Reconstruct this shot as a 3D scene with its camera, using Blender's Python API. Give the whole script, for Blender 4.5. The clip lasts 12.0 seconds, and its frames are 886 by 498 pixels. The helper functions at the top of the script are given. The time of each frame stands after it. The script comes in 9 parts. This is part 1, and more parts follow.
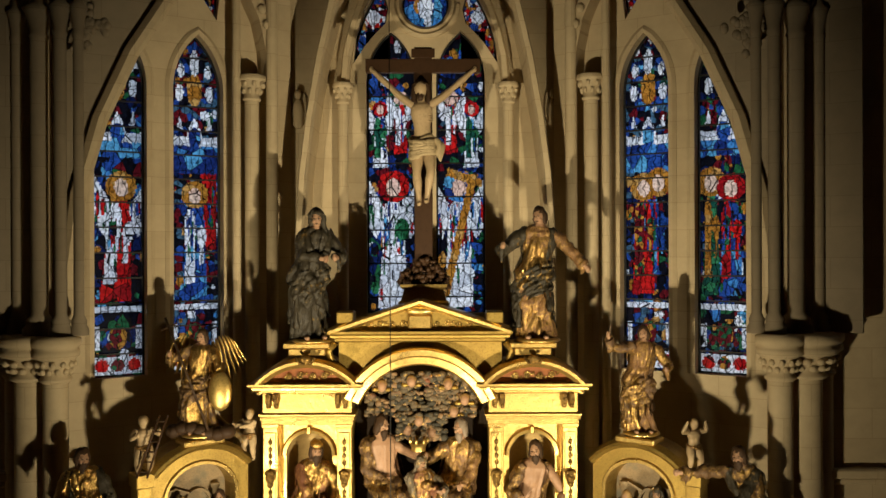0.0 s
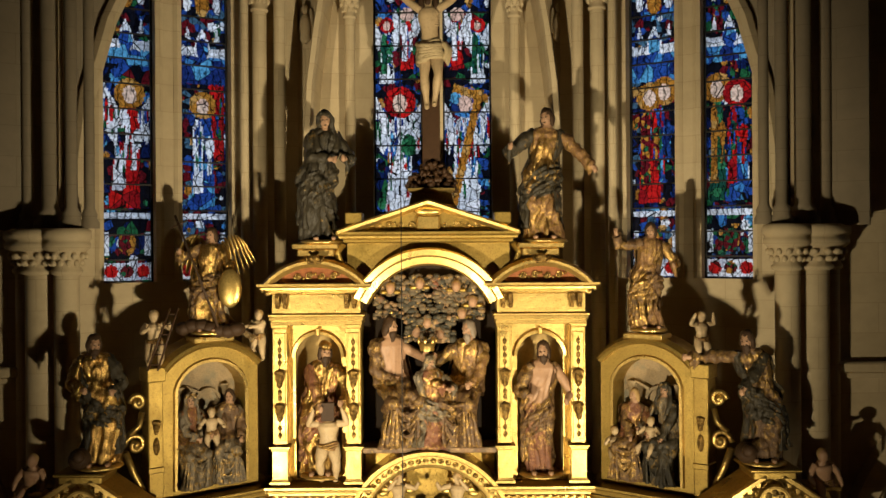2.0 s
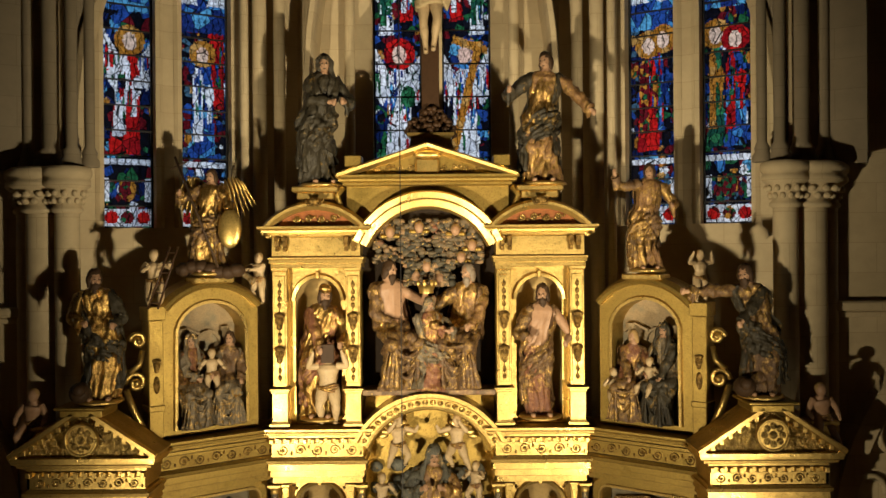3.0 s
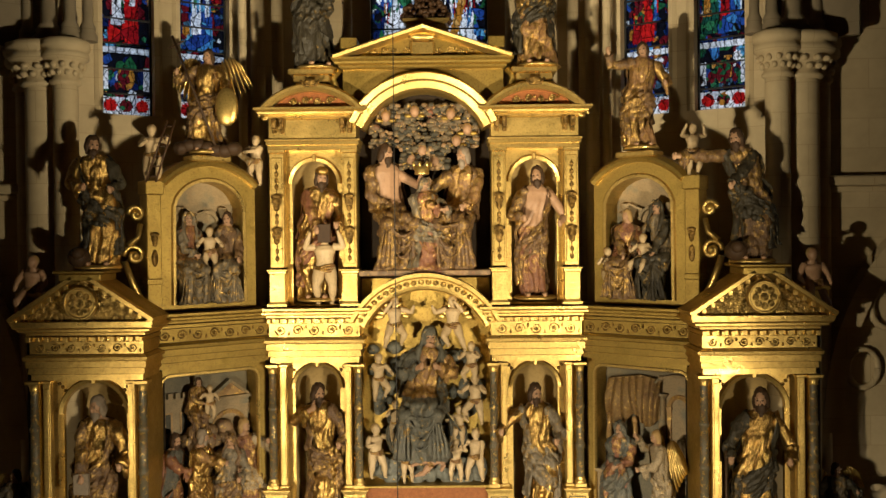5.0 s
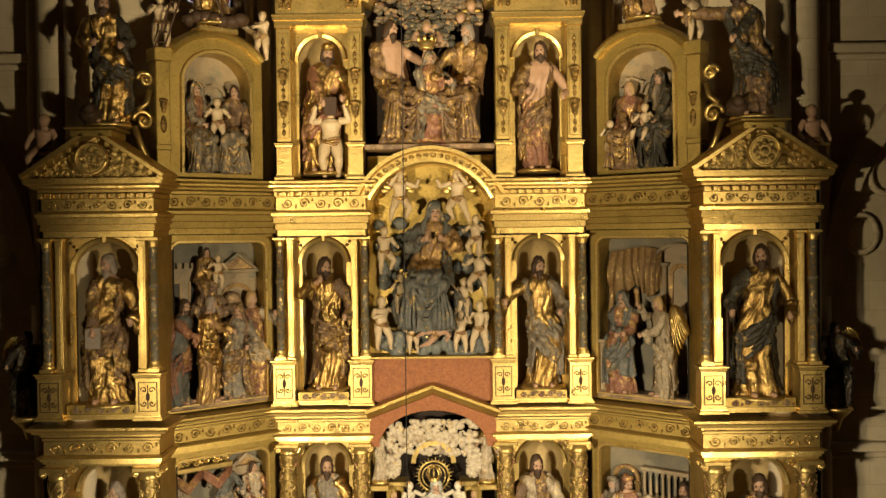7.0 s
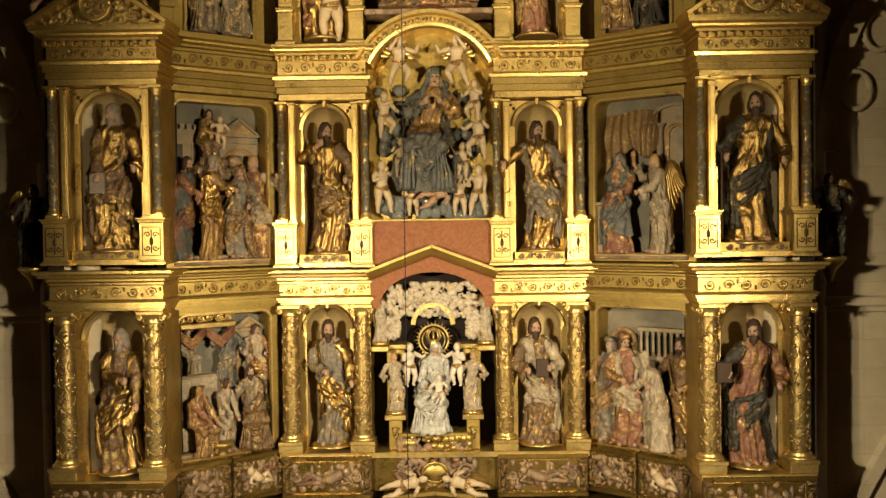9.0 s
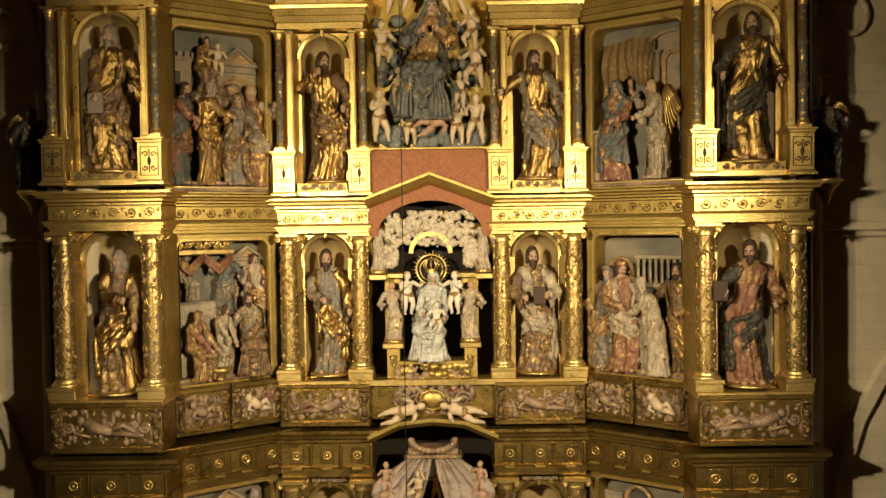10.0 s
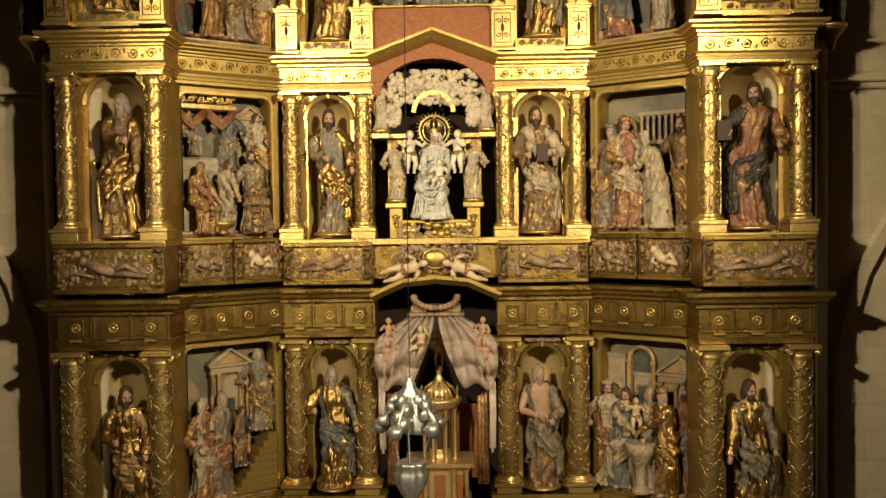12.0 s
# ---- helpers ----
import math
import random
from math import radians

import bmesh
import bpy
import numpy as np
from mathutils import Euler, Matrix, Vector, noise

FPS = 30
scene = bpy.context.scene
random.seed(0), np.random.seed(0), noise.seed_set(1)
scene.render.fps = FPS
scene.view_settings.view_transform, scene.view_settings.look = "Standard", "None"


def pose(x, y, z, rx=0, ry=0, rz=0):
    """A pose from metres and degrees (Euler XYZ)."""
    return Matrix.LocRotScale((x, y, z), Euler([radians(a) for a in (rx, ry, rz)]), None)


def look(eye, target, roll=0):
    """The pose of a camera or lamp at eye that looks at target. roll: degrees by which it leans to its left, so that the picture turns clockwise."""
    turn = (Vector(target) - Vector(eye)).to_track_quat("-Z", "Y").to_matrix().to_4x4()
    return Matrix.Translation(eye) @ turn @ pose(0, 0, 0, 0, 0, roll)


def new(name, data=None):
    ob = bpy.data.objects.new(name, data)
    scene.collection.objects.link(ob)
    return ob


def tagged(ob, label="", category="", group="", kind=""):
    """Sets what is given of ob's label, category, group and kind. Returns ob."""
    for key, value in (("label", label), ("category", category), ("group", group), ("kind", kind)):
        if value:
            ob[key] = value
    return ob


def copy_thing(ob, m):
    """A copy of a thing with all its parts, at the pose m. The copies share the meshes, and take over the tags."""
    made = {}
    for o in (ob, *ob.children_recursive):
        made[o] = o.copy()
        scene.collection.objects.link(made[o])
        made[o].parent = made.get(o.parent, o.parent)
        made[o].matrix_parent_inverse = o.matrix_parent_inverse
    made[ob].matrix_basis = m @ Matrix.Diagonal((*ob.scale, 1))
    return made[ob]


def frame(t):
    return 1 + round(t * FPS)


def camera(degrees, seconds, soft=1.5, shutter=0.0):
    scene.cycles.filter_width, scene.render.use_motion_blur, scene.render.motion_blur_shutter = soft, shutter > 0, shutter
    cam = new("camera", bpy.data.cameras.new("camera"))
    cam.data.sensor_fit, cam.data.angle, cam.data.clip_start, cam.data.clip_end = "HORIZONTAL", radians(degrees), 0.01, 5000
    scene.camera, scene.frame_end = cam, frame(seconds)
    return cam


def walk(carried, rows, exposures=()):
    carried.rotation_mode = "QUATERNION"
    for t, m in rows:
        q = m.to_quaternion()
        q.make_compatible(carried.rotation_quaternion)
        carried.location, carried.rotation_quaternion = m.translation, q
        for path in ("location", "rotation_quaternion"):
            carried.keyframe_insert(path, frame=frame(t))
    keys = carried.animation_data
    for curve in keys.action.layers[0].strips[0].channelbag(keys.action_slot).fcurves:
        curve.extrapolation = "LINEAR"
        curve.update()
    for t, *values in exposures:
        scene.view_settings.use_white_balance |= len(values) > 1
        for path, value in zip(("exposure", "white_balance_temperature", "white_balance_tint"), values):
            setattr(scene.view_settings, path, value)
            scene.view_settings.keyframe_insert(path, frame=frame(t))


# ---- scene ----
cam = camera(51.4, 12.0)
METRES, EYE, TILT, LEAN, TURN = 8.0, 12.5, 0.0, 0.2, 0.0
ROWS = [
    (0.0, 0.0, 0.0, 0.0, 0.0, 0.0, -0.0),
    (0.5, -0.005, -0.001, -0.0275, -0.09, -0.01, 0.03),
    (1.0, -0.0089, -0.0024, -0.0598, -0.12, -0.06, 0.07),
    (1.5, -0.0111, -0.0042, -0.0934, -0.09, -0.07, 0.12),
    (2.0, -0.0123, -0.0058, -0.1319, -0.06, -0.07, 0.17),
    (2.5, -0.0119, -0.0073, -0.1685, -0.03, -0.07, 0.21),
    (3.0, -0.01, -0.0096, -0.2077, 0.01, -0.13, 0.25),
    (5.0, 0.0036, -0.0213, -0.3593, 0.38, -0.56, 0.38),
    (5.5, 0.0011, -0.0254, -0.3983, 0.32, -0.62, 0.38),
    (6.0, -0.0033, -0.0304, -0.4412, 0.23, -0.7, 0.4),
    (6.5, -0.0048, -0.0351, -0.4822, 0.26, -0.75, 0.44),
    (7.0, -0.0073, -0.0407, -0.5261, 0.23, -0.88, 0.49),
    (9.0, -0.0009, -0.0611, -0.7076, 0.53, -1.29, 0.58),
    (9.5, 0.0001, -0.064, -0.7529, 0.52, -1.42, 0.6),
    (10.0, 0.0035, -0.0666, -0.8027, 0.61, -1.54, 0.63),
    (10.5, 0.0101, -0.0678, -0.8497, 0.85, -1.61, 0.65),
    (11.0, 0.0118, -0.0691, -0.8994, 0.94, -1.71, 0.63),
    (11.5, 0.01, -0.0697, -0.9452, 0.97, -1.79, 0.61),
    (12.0, 0.0044, -0.0694, -0.9937, 0.91, -1.9, 0.58),
]
walk(cam, [(t, pose(0.25, 0, EYE, TILT, LEAN, TURN) @ pose(METRES * x, METRES * y, METRES * z, 90 + pitch, roll, yaw)) for t, x, y, z, yaw, pitch, roll in ROWS])

# ---- world and lamps ----
world = bpy.data.worlds.new("sky")
scene.world = world
world.use_nodes = True
_n = world.node_tree.nodes
_sky = _n.new("ShaderNodeTexSky")
_sky.sky_type, _sky.sun_disc = "NISHITA", False
_sky.sun_elevation, _sky.sun_rotation = radians(35), radians(20)
world.node_tree.links.new(_sky.outputs[0], _n["Background"].inputs[0])
_n["Background"].inputs[1].default_value = 0.15
scene.view_settings.exposure = -0.2


def spot(name, eye, target, watts, size, cone, blend, colour):
    data = bpy.data.lights.new(name, "SPOT")
    data.energy, data.shadow_soft_size, data.spot_size, data.spot_blend, data.color = watts, size, radians(cone), blend, colour
    ob = new(name, data)
    ob.matrix_world = look(eye, target)
    return ob


WARM = (1.0, 0.85, 0.57)
# floodlights half-way up both sides of the nave, one pair turned up to the crucifix, one level, one down to the lower storeys
spot("floodlight", (-3.8, 1.6, 7.0), (0.9, 10.6, 12.0), 4500, 0.09, 43, 1.0, WARM)
spot("floodlight", (4.4, 1.6, 7.0), (-0.8, 10.6, 12.0), 4900, 0.09, 43, 1.0, WARM)
spot("side_floodlight", (-3.7, 1.4, 7.1), (1.2, 9.4, 7.6), 1900, 0.09, 68, 0.8, WARM)
spot("side_floodlight", (4.3, 1.4, 7.1), (-1.2, 9.4, 7.6), 1800, 0.09, 68, 0.8, WARM)
spot("low_floodlight", (-3.6, 0.8, 7.2), (1.4, 9.9, 3.2), 3700, 0.10, 60, 0.8, (1.0, 0.885, 0.67))
spot("low_floodlight", (4.2, 0.8, 7.2), (-1.4, 9.9, 3.2), 4000, 0.10, 60, 0.8, (1.0, 0.885, 0.67))


def daylight(eye, target, w, h, watts):
    """Daylight that falls on the outside of a window."""
    data = bpy.data.lights.new("window_daylight", "AREA")
    data.shape, data.size, data.size_y, data.energy, data.color = "RECTANGLE", w, h, watts, (0.86, 0.93, 1.0)
    new("window_daylight", data).matrix_world = look(eye, target)


daylight((0.04, 13.0, 13.8), (0.04, 11.6, 13.8), 2.4, 5.5, 66)
daylight((-3.75, 12.1, 13.4), (-3.04, 10.9, 13.4), 2.4, 5.5, 66)
daylight((3.75, 12.1, 13.4), (3.04, 10.9, 13.4), 2.4, 5.5, 66)

# ---- materials ----
def nodes_of(name):
    m = bpy.data.materials.new(name)
    m.use_nodes = True
    nt = m.node_tree
    return m, nt, nt.nodes["Principled BSDF"]


def add(nt, kind, **values):
    n = nt.nodes.new(kind)
    for k, v in values.items():
        n.inputs[k].default_value = v
    return n


def coords(nt):
    """Object coordinates shifted by a random step for each object."""
    tc, info = nt.nodes.new("ShaderNodeTexCoord"), nt.nodes.new("ShaderNodeObjectInfo")
    mul = nt.nodes.new("ShaderNodeMath")
    mul.operation = "MULTIPLY"
    mul.inputs[1].default_value = 37.0
    nt.links.new(info.outputs["Random"], mul.inputs[0])
    ad = nt.nodes.new("ShaderNodeVectorMath")
    nt.links.new(tc.outputs["Object"], ad.inputs[0])
    nt.links.new(mul.outputs[0], ad.inputs[1])
    return ad.outputs[0]


def noise_at(nt, vec, scale, detail=4.0, rough=0.6):
    n = add(nt, "ShaderNodeTexNoise", Scale=scale, Detail=detail, Roughness=rough)
    nt.links.new(vec, n.inputs["Vector"])
    return n.outputs["Fac"]


def ramp(nt, fac, stops):
    r = nt.nodes.new("ShaderNodeValToRGB")
    els = r.color_ramp.elements
    while len(els) < len(stops):
        els.new(0.5)
    for e, (p, c) in zip(els, stops):
        e.position, e.color = p, (*c, 1.0) if len(c) == 3 else c
    nt.links.new(fac, r.inputs[0])
    return r.outputs[0]


def mix(nt, fac, a, b, blend="MIX"):
    m = nt.nodes.new("ShaderNodeMix")
    m.data_type, m.blend_type = "RGBA", blend
    for sock, v in ((m.inputs[0], fac), (m.inputs[6], a), (m.inputs[7], b)):
        if hasattr(v, "links"):
            nt.links.new(v, sock)
        else:
            sock.default_value = v if isinstance(v, float) else (*v, 1.0)
    return m.outputs[2]


def bump(nt, bsdf, height, strength, distance):
    b = add(nt, "ShaderNodeBump", Strength=strength, Distance=distance)
    nt.links.new(height, b.inputs["Height"])
    nt.links.new(b.outputs[0], bsdf.inputs["Normal"])


def grey(v):
    return (v, v, v)


def gilded(name, bright, worn, metal=0.86, rough=(0.24, 0.48), relief=0.25, relief_scale=60.0, carve=0.0, carve_scale=14.0):
    """Old gilding: gold over brown bole, rubbed and dusty in patches, optionally with carved ornament."""
    m, nt, p = nodes_of(name)
    v = coords(nt)
    big, fine = noise_at(nt, v, 3.0, 5.0), noise_at(nt, v, 45.0, 5.0, 0.7)
    base = ramp(nt, big, [(0.3, bright), (0.72, tuple(0.5 * (a + b) for a, b in zip(bright, worn)))])
    col = mix(nt, ramp(nt, fine, [(0.50, grey(0.0)), (0.76, grey(0.85))]), base, worn)
    p.inputs["Metallic"].default_value = metal
    nt.links.new(ramp(nt, big, [(0.3, grey(rough[0])), (0.75, grey(rough[1]))]), p.inputs["Roughness"])
    height = noise_at(nt, v, relief_scale, 3.0)
    if carve > 0:
        vo = add(nt, "ShaderNodeTexVoronoi", Scale=carve_scale)
        vo.feature = "SMOOTH_F1"
        warp = nt.nodes.new("ShaderNodeVectorMath")
        wn = add(nt, "ShaderNodeTexNoise", Scale=carve_scale * 0.5, Detail=2.0)
        nt.links.new(v, wn.inputs["Vector"])
        sc = nt.nodes.new("ShaderNodeVectorMath")
        sc.operation = "SCALE"
        sc.inputs["Scale"].default_value = 1.6 / carve_scale
        nt.links.new(wn.outputs["Color"], sc.inputs[0])
        nt.links.new(v, warp.inputs[0])
        nt.links.new(sc.outputs[0], warp.inputs[1])
        nt.links.new(warp.outputs[0], vo.inputs["Vector"])
        # hollows between the carved cells are mixed darker, following the bump
        col = mix(nt, ramp(nt, vo.outputs["Distance"], [(0.25, grey(0.0)), (0.6, grey(carve * 0.7))]), col, tuple(0.35 * c for c in worn))
        inv = nt.nodes.new("ShaderNodeMath")
        inv.operation = "MULTIPLY_ADD"
        inv.inputs[1].default_value = -2.0 * carve
        nt.links.new(vo.outputs["Distance"], inv.inputs[0])
        nt.links.new(height, inv.inputs[2])
        height = inv.outputs[0]
        bump(nt, p, height, 0.8, 0.02)
    else:
        dents = noise_at(nt, v, 16.0, 3.0)
        bump(nt, p, mix(nt, 0.35, dents, height), relief * 2.0, 0.009)
    nt.links.new(col, p.inputs["Base Color"])
    return m


GOLD_A, GOLD_B = (0.72, 0.50, 0.155), (0.22, 0.125, 0.034)
gold = gilded("aged_gilding", GOLD_A, GOLD_B)
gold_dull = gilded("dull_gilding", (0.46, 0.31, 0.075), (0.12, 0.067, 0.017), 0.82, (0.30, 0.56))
gold_carved = gilded("carved_gilding", GOLD_A, GOLD_B, carve=0.9, carve_scale=22.0)
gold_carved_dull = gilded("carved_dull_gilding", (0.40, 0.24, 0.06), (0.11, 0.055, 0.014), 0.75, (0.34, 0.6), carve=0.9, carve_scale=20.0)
gold_pale = gilded("pale_gilding", (0.62, 0.43, 0.16), (0.26, 0.15, 0.05), 0.7, (0.3, 0.55))


def painted(name, colours, scale=9.0, gilt=0.0, rough=0.5, carve=0.35):
    """Painted carving: several pigments in patches, with gilding rubbed through and dirt in the hollows."""
    m, nt, p = nodes_of(name)
    v = coords(nt)
    patch, fine, streak = noise_at(nt, v, scale, 3.0), noise_at(nt, v, 70.0, 4.0), noise_at(nt, v, 24.0, 5.0)
    n = len(colours)
    col = ramp(nt, patch, [(0.33 + 0.34 * i / max(1, n - 1), c) for i, c in enumerate(colours)])
    col = mix(nt, ramp(nt, fine, [(0.45, grey(0.0)), (0.75, grey(0.5))]), col, tuple(0.4 * c for c in colours[0]))
    if gilt > 0:
        mask = ramp(nt, streak, [(0.62 - 0.3 * gilt, grey(0.0)), (0.70 - 0.3 * gilt, grey(1.0))])
        col = mix(nt, mask, col, (0.58, 0.38, 0.115))
        nt.links.new(mask, p.inputs["Metallic"])
        nt.links.new(mix(nt, mask, grey(rough), grey(0.36)), p.inputs["Roughness"])
    else:
        p.inputs["Roughness"].default_value = rough
    p.inputs["Specular IOR Level"].default_value = 0.25
    nt.links.new(col, p.inputs["Base Color"])
    bump(nt, p, streak, carve, 0.015)
    return m


column_gilding = gilded("bronze_gilded_column", (0.40, 0.265, 0.08), (0.09, 0.055, 0.02), 0.85, (0.30, 0.52), 0.5, 40.0)
banded_column = painted("dark_banded_column", [(0.12, 0.075, 0.03), (0.08, 0.075, 0.05), (0.16, 0.09, 0.035)], 14.0, 0.22, 0.35, 0.4)
vine_paint = painted("painted_vine_leaves", [(0.13, 0.15, 0.12), (0.24, 0.085, 0.04), (0.30, 0.20, 0.07)], 3.5, 0.15, 0.5, 0.3)
cloud_paint = painted("cloud_paint", [(0.07, 0.058, 0.036), (0.11, 0.082, 0.048), (0.15, 0.10, 0.055)], 8.0, 0.1, 0.6)
blue_cloud = painted("blue_grey_cloud_paint", [(0.085, 0.085, 0.07), (0.14, 0.135, 0.105), (0.06, 0.06, 0.05)], 6.0, 0.05, 0.5)
cloud_dark = painted("dark_cloud_paint", [(0.03, 0.028, 0.02), (0.055, 0.045, 0.028)], 8.0, 0.05, 0.6)
scene_paint = painted("painted_relief", [(0.24, 0.175, 0.095), (0.30, 0.215, 0.115), (0.17, 0.15, 0.10)], 4.0, 0.0, 0.6)
sky_paint = painted("faded_sky_paint", [(0.125, 0.108, 0.072), (0.165, 0.138, 0.085), (0.21, 0.16, 0.09)], 3.0, 0.0, 0.6)
ochre_paint = painted("ochre_relief_paint", [(0.30, 0.17, 0.06), (0.36, 0.22, 0.085), (0.20, 0.11, 0.045)], 5.0, 0.2, 0.5)
# colour of flat plates that stand for the shade inside carved openings
opening_shade = painted("dark_opening_paint", [(0.045, 0.04, 0.03), (0.075, 0.065, 0.045)], 6.0, 0.0, 0.7)
red_damask = painted("red_damask", [(0.18, 0.055, 0.014), (0.25, 0.088, 0.022)], 30.0, 0.0, 0.6, 0.3)
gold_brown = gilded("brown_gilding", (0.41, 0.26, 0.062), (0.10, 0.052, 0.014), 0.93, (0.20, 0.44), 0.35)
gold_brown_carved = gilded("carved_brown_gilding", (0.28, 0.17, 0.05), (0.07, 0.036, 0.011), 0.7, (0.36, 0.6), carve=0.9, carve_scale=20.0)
flesh_relief = painted("flesh_relief_paint", [(0.22, 0.125, 0.06), (0.26, 0.165, 0.085), (0.12, 0.08, 0.045), (0.17, 0.065, 0.035)], 6.0, 0.1, 0.5, 0.7)


def stone_like(name, base, stain, joint_w=0.004, block=(0.62, 0.31)):
    m, nt, p = nodes_of(name)
    tc = nt.nodes.new("ShaderNodeTexCoord")
    v = tc.outputs["Object"]
    big, mid, fine = noise_at(nt, v, 0.6, 4.0), noise_at(nt, v, 5.0, 6.0, 0.65), noise_at(nt, v, 120.0, 3.0)
    col = mix(nt, ramp(nt, big, [(0.3, grey(0.0)), (0.75, grey(0.7))]), base, stain)
    col = mix(nt, ramp(nt, mid, [(0.4, grey(0.0)), (0.8, grey(0.35))]), col, tuple(0.7 * c for c in stain))
    p.inputs["Roughness"].default_value = 0.85
    turned = nt.nodes.new("ShaderNodeMapping")
    turned.inputs["Rotation"].default_value = (radians(-90), 0, 0)
    nt.links.new(v, turned.inputs["Vector"])
    br = nt.nodes.new("ShaderNodeTexBrick")
    for k, val in (("Scale", 1.0), ("Mortar Size", joint_w), ("Mortar Smooth", 0.4), ("Brick Width", block[0]), ("Row Height", block[1])):
        br.inputs[k].default_value = val
    br.inputs["Color1"].default_value, br.inputs["Color2"].default_value, br.inputs["Mortar"].default_value = (1, 1, 1, 1), (0.93, 0.92, 0.90, 1), (0.78, 0.75, 0.70, 1)
    nt.links.new(turned.outputs[0], br.inputs["Vector"])
    col = mix(nt, 1.0, col, br.outputs["Color"], "MULTIPLY")
    nt.links.new(col, p.inputs["Base Color"])
    bump(nt, p, mix(nt, 0.4, mid, fine), 0.3, 0.008)
    return m


stone = stone_like("cream_limestone", (0.54, 0.43, 0.26), (0.38, 0.29, 0.165))
# the same limestone toned down: shade put into the colour, not another stone
stone_shade_tint = stone_like("grey_limestone", (0.26, 0.205, 0.13), (0.17, 0.135, 0.085))
stone_floor = stone_like("floor_stone", (0.30, 0.26, 0.20), (0.2, 0.17, 0.13))


def plain(name, colour, rough=0.5, metal=0.0, grain=30.0, vary=0.3):
    m, nt, p = nodes_of(name)
    v = coords(nt)
    n1, n2 = noise_at(nt, v, 4.0), noise_at(nt, v, grain, 4.0)
    col = mix(nt, ramp(nt, n1, [(0.35, grey(0.0)), (0.75, grey(0.6))]), colour, tuple(c * (1 - vary) for c in colour))
    col = mix(nt, ramp(nt, n2, [(0.5, grey(0.0)), (0.8, grey(0.6))]), col, tuple(c * 0.45 for c in colour))
    p.inputs["Roughness"].default_value, p.inputs["Metallic"].default_value = rough, metal
    p.inputs["Specular IOR Level"].default_value = 0.2
    nt.links.new(col, p.inputs["Base Color"])
    bump(nt, p, n2, 0.25, 0.006)
    return m


iron = plain("dark_iron", (0.03, 0.027, 0.024), 0.6, 0.6)
lead = plain("lead_came", (0.02, 0.02, 0.02), 0.7)
silver = plain("tarnished_silver", (0.48, 0.45, 0.37), 0.40, 0.8, 16.0, 0.75)
dark_wood = plain("dark_walnut", (0.05, 0.024, 0.010), 0.5)
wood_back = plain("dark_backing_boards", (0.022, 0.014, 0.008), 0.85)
skin = plain("painted_flesh", (0.36, 0.21, 0.12), 0.42)
skin_pale = plain("pale_painted_flesh", (0.46, 0.33, 0.18), 0.42)
hair = plain("dark_painted_hair", (0.05, 0.027, 0.013), 0.6)
cloth_ivory = plain("ivory_painted_cloth", (0.46, 0.35, 0.19), 0.5)
cherub_stone = painted("greyish_ivory_carving", [(0.33, 0.26, 0.165), (0.42, 0.34, 0.22), (0.20, 0.145, 0.085)], 9.0, 0.08, 0.5, 0.5)
hair_grey = plain("grey_painted_hair", (0.22, 0.17, 0.12), 0.5)
hair_fair = plain("fair_painted_hair", (0.34, 0.21, 0.08), 0.5)
ivory = plain("ivory_white_carving", (0.54, 0.45, 0.31), 0.45)


def glass_mat(name, colours, cell=13.0, strength=1.0):
    """Leaded stained glass: small panes of several colours lit through from behind."""
    m, nt, p = nodes_of(name)
    v = coords(nt)
    cells = add(nt, "ShaderNodeTexVoronoi", Scale=cell)
    edge = add(nt, "ShaderNodeTexVoronoi", Scale=cell)
    edge.feature = "DISTANCE_TO_EDGE"
    for n in (cells, edge):
        nt.links.new(v, n.inputs["Vector"])
    sep = nt.nodes.new("ShaderNodeSeparateColor")
    nt.links.new(cells.outputs["Color"], sep.inputs[0])
    r = ramp(nt, sep.outputs[0], [(i / len(colours), c) for i, c in enumerate(colours)])
    r.node.color_ramp.interpolation = "CONSTANT"
    tone = noise_at(nt, v, 28.0, 3.0)
    col = mix(nt, 1.0, r, ramp(nt, tone, [(0.34, grey(0.35)), (0.60, grey(1.0))]), "MULTIPLY")
    wv = add(nt, "ShaderNodeTexWave", Scale=4.0, Distortion=5.0, Detail=2.0)
    wv.inputs["Detail Scale"].default_value = 2.5
    nt.links.new(v, wv.inputs["Vector"])
    col = mix(nt, 1.0, col, ramp(nt, wv.outputs["Fac"], [(0.02, grey(0.2)), (0.12, grey(1.0))]), "MULTIPLY")
    col = mix(nt, ramp(nt, edge.outputs["Distance"], [(0.012, grey(1.0)), (0.026, grey(0.0))]), col, grey(0.004))
    tr = nt.nodes.new("ShaderNodeBsdfTranslucent")
    gl = nt.nodes.new("ShaderNodeBsdfGlossy")
    gl.inputs["Roughness"].default_value = 0.15
    gl.inputs["Color"].default_value = (0.25, 0.25, 0.25, 1)
    nt.links.new(col, tr.inputs["Color"])
    mx = nt.nodes.new("ShaderNodeMixShader")
    mx.inputs[0].default_value = 0.12
    nt.links.new(tr.outputs[0], mx.inputs[1])
    nt.links.new(gl.outputs[0], mx.inputs[2])
    nt.links.new(mx.outputs[0], nt.nodes["Material Output"].inputs["Surface"])
    return m


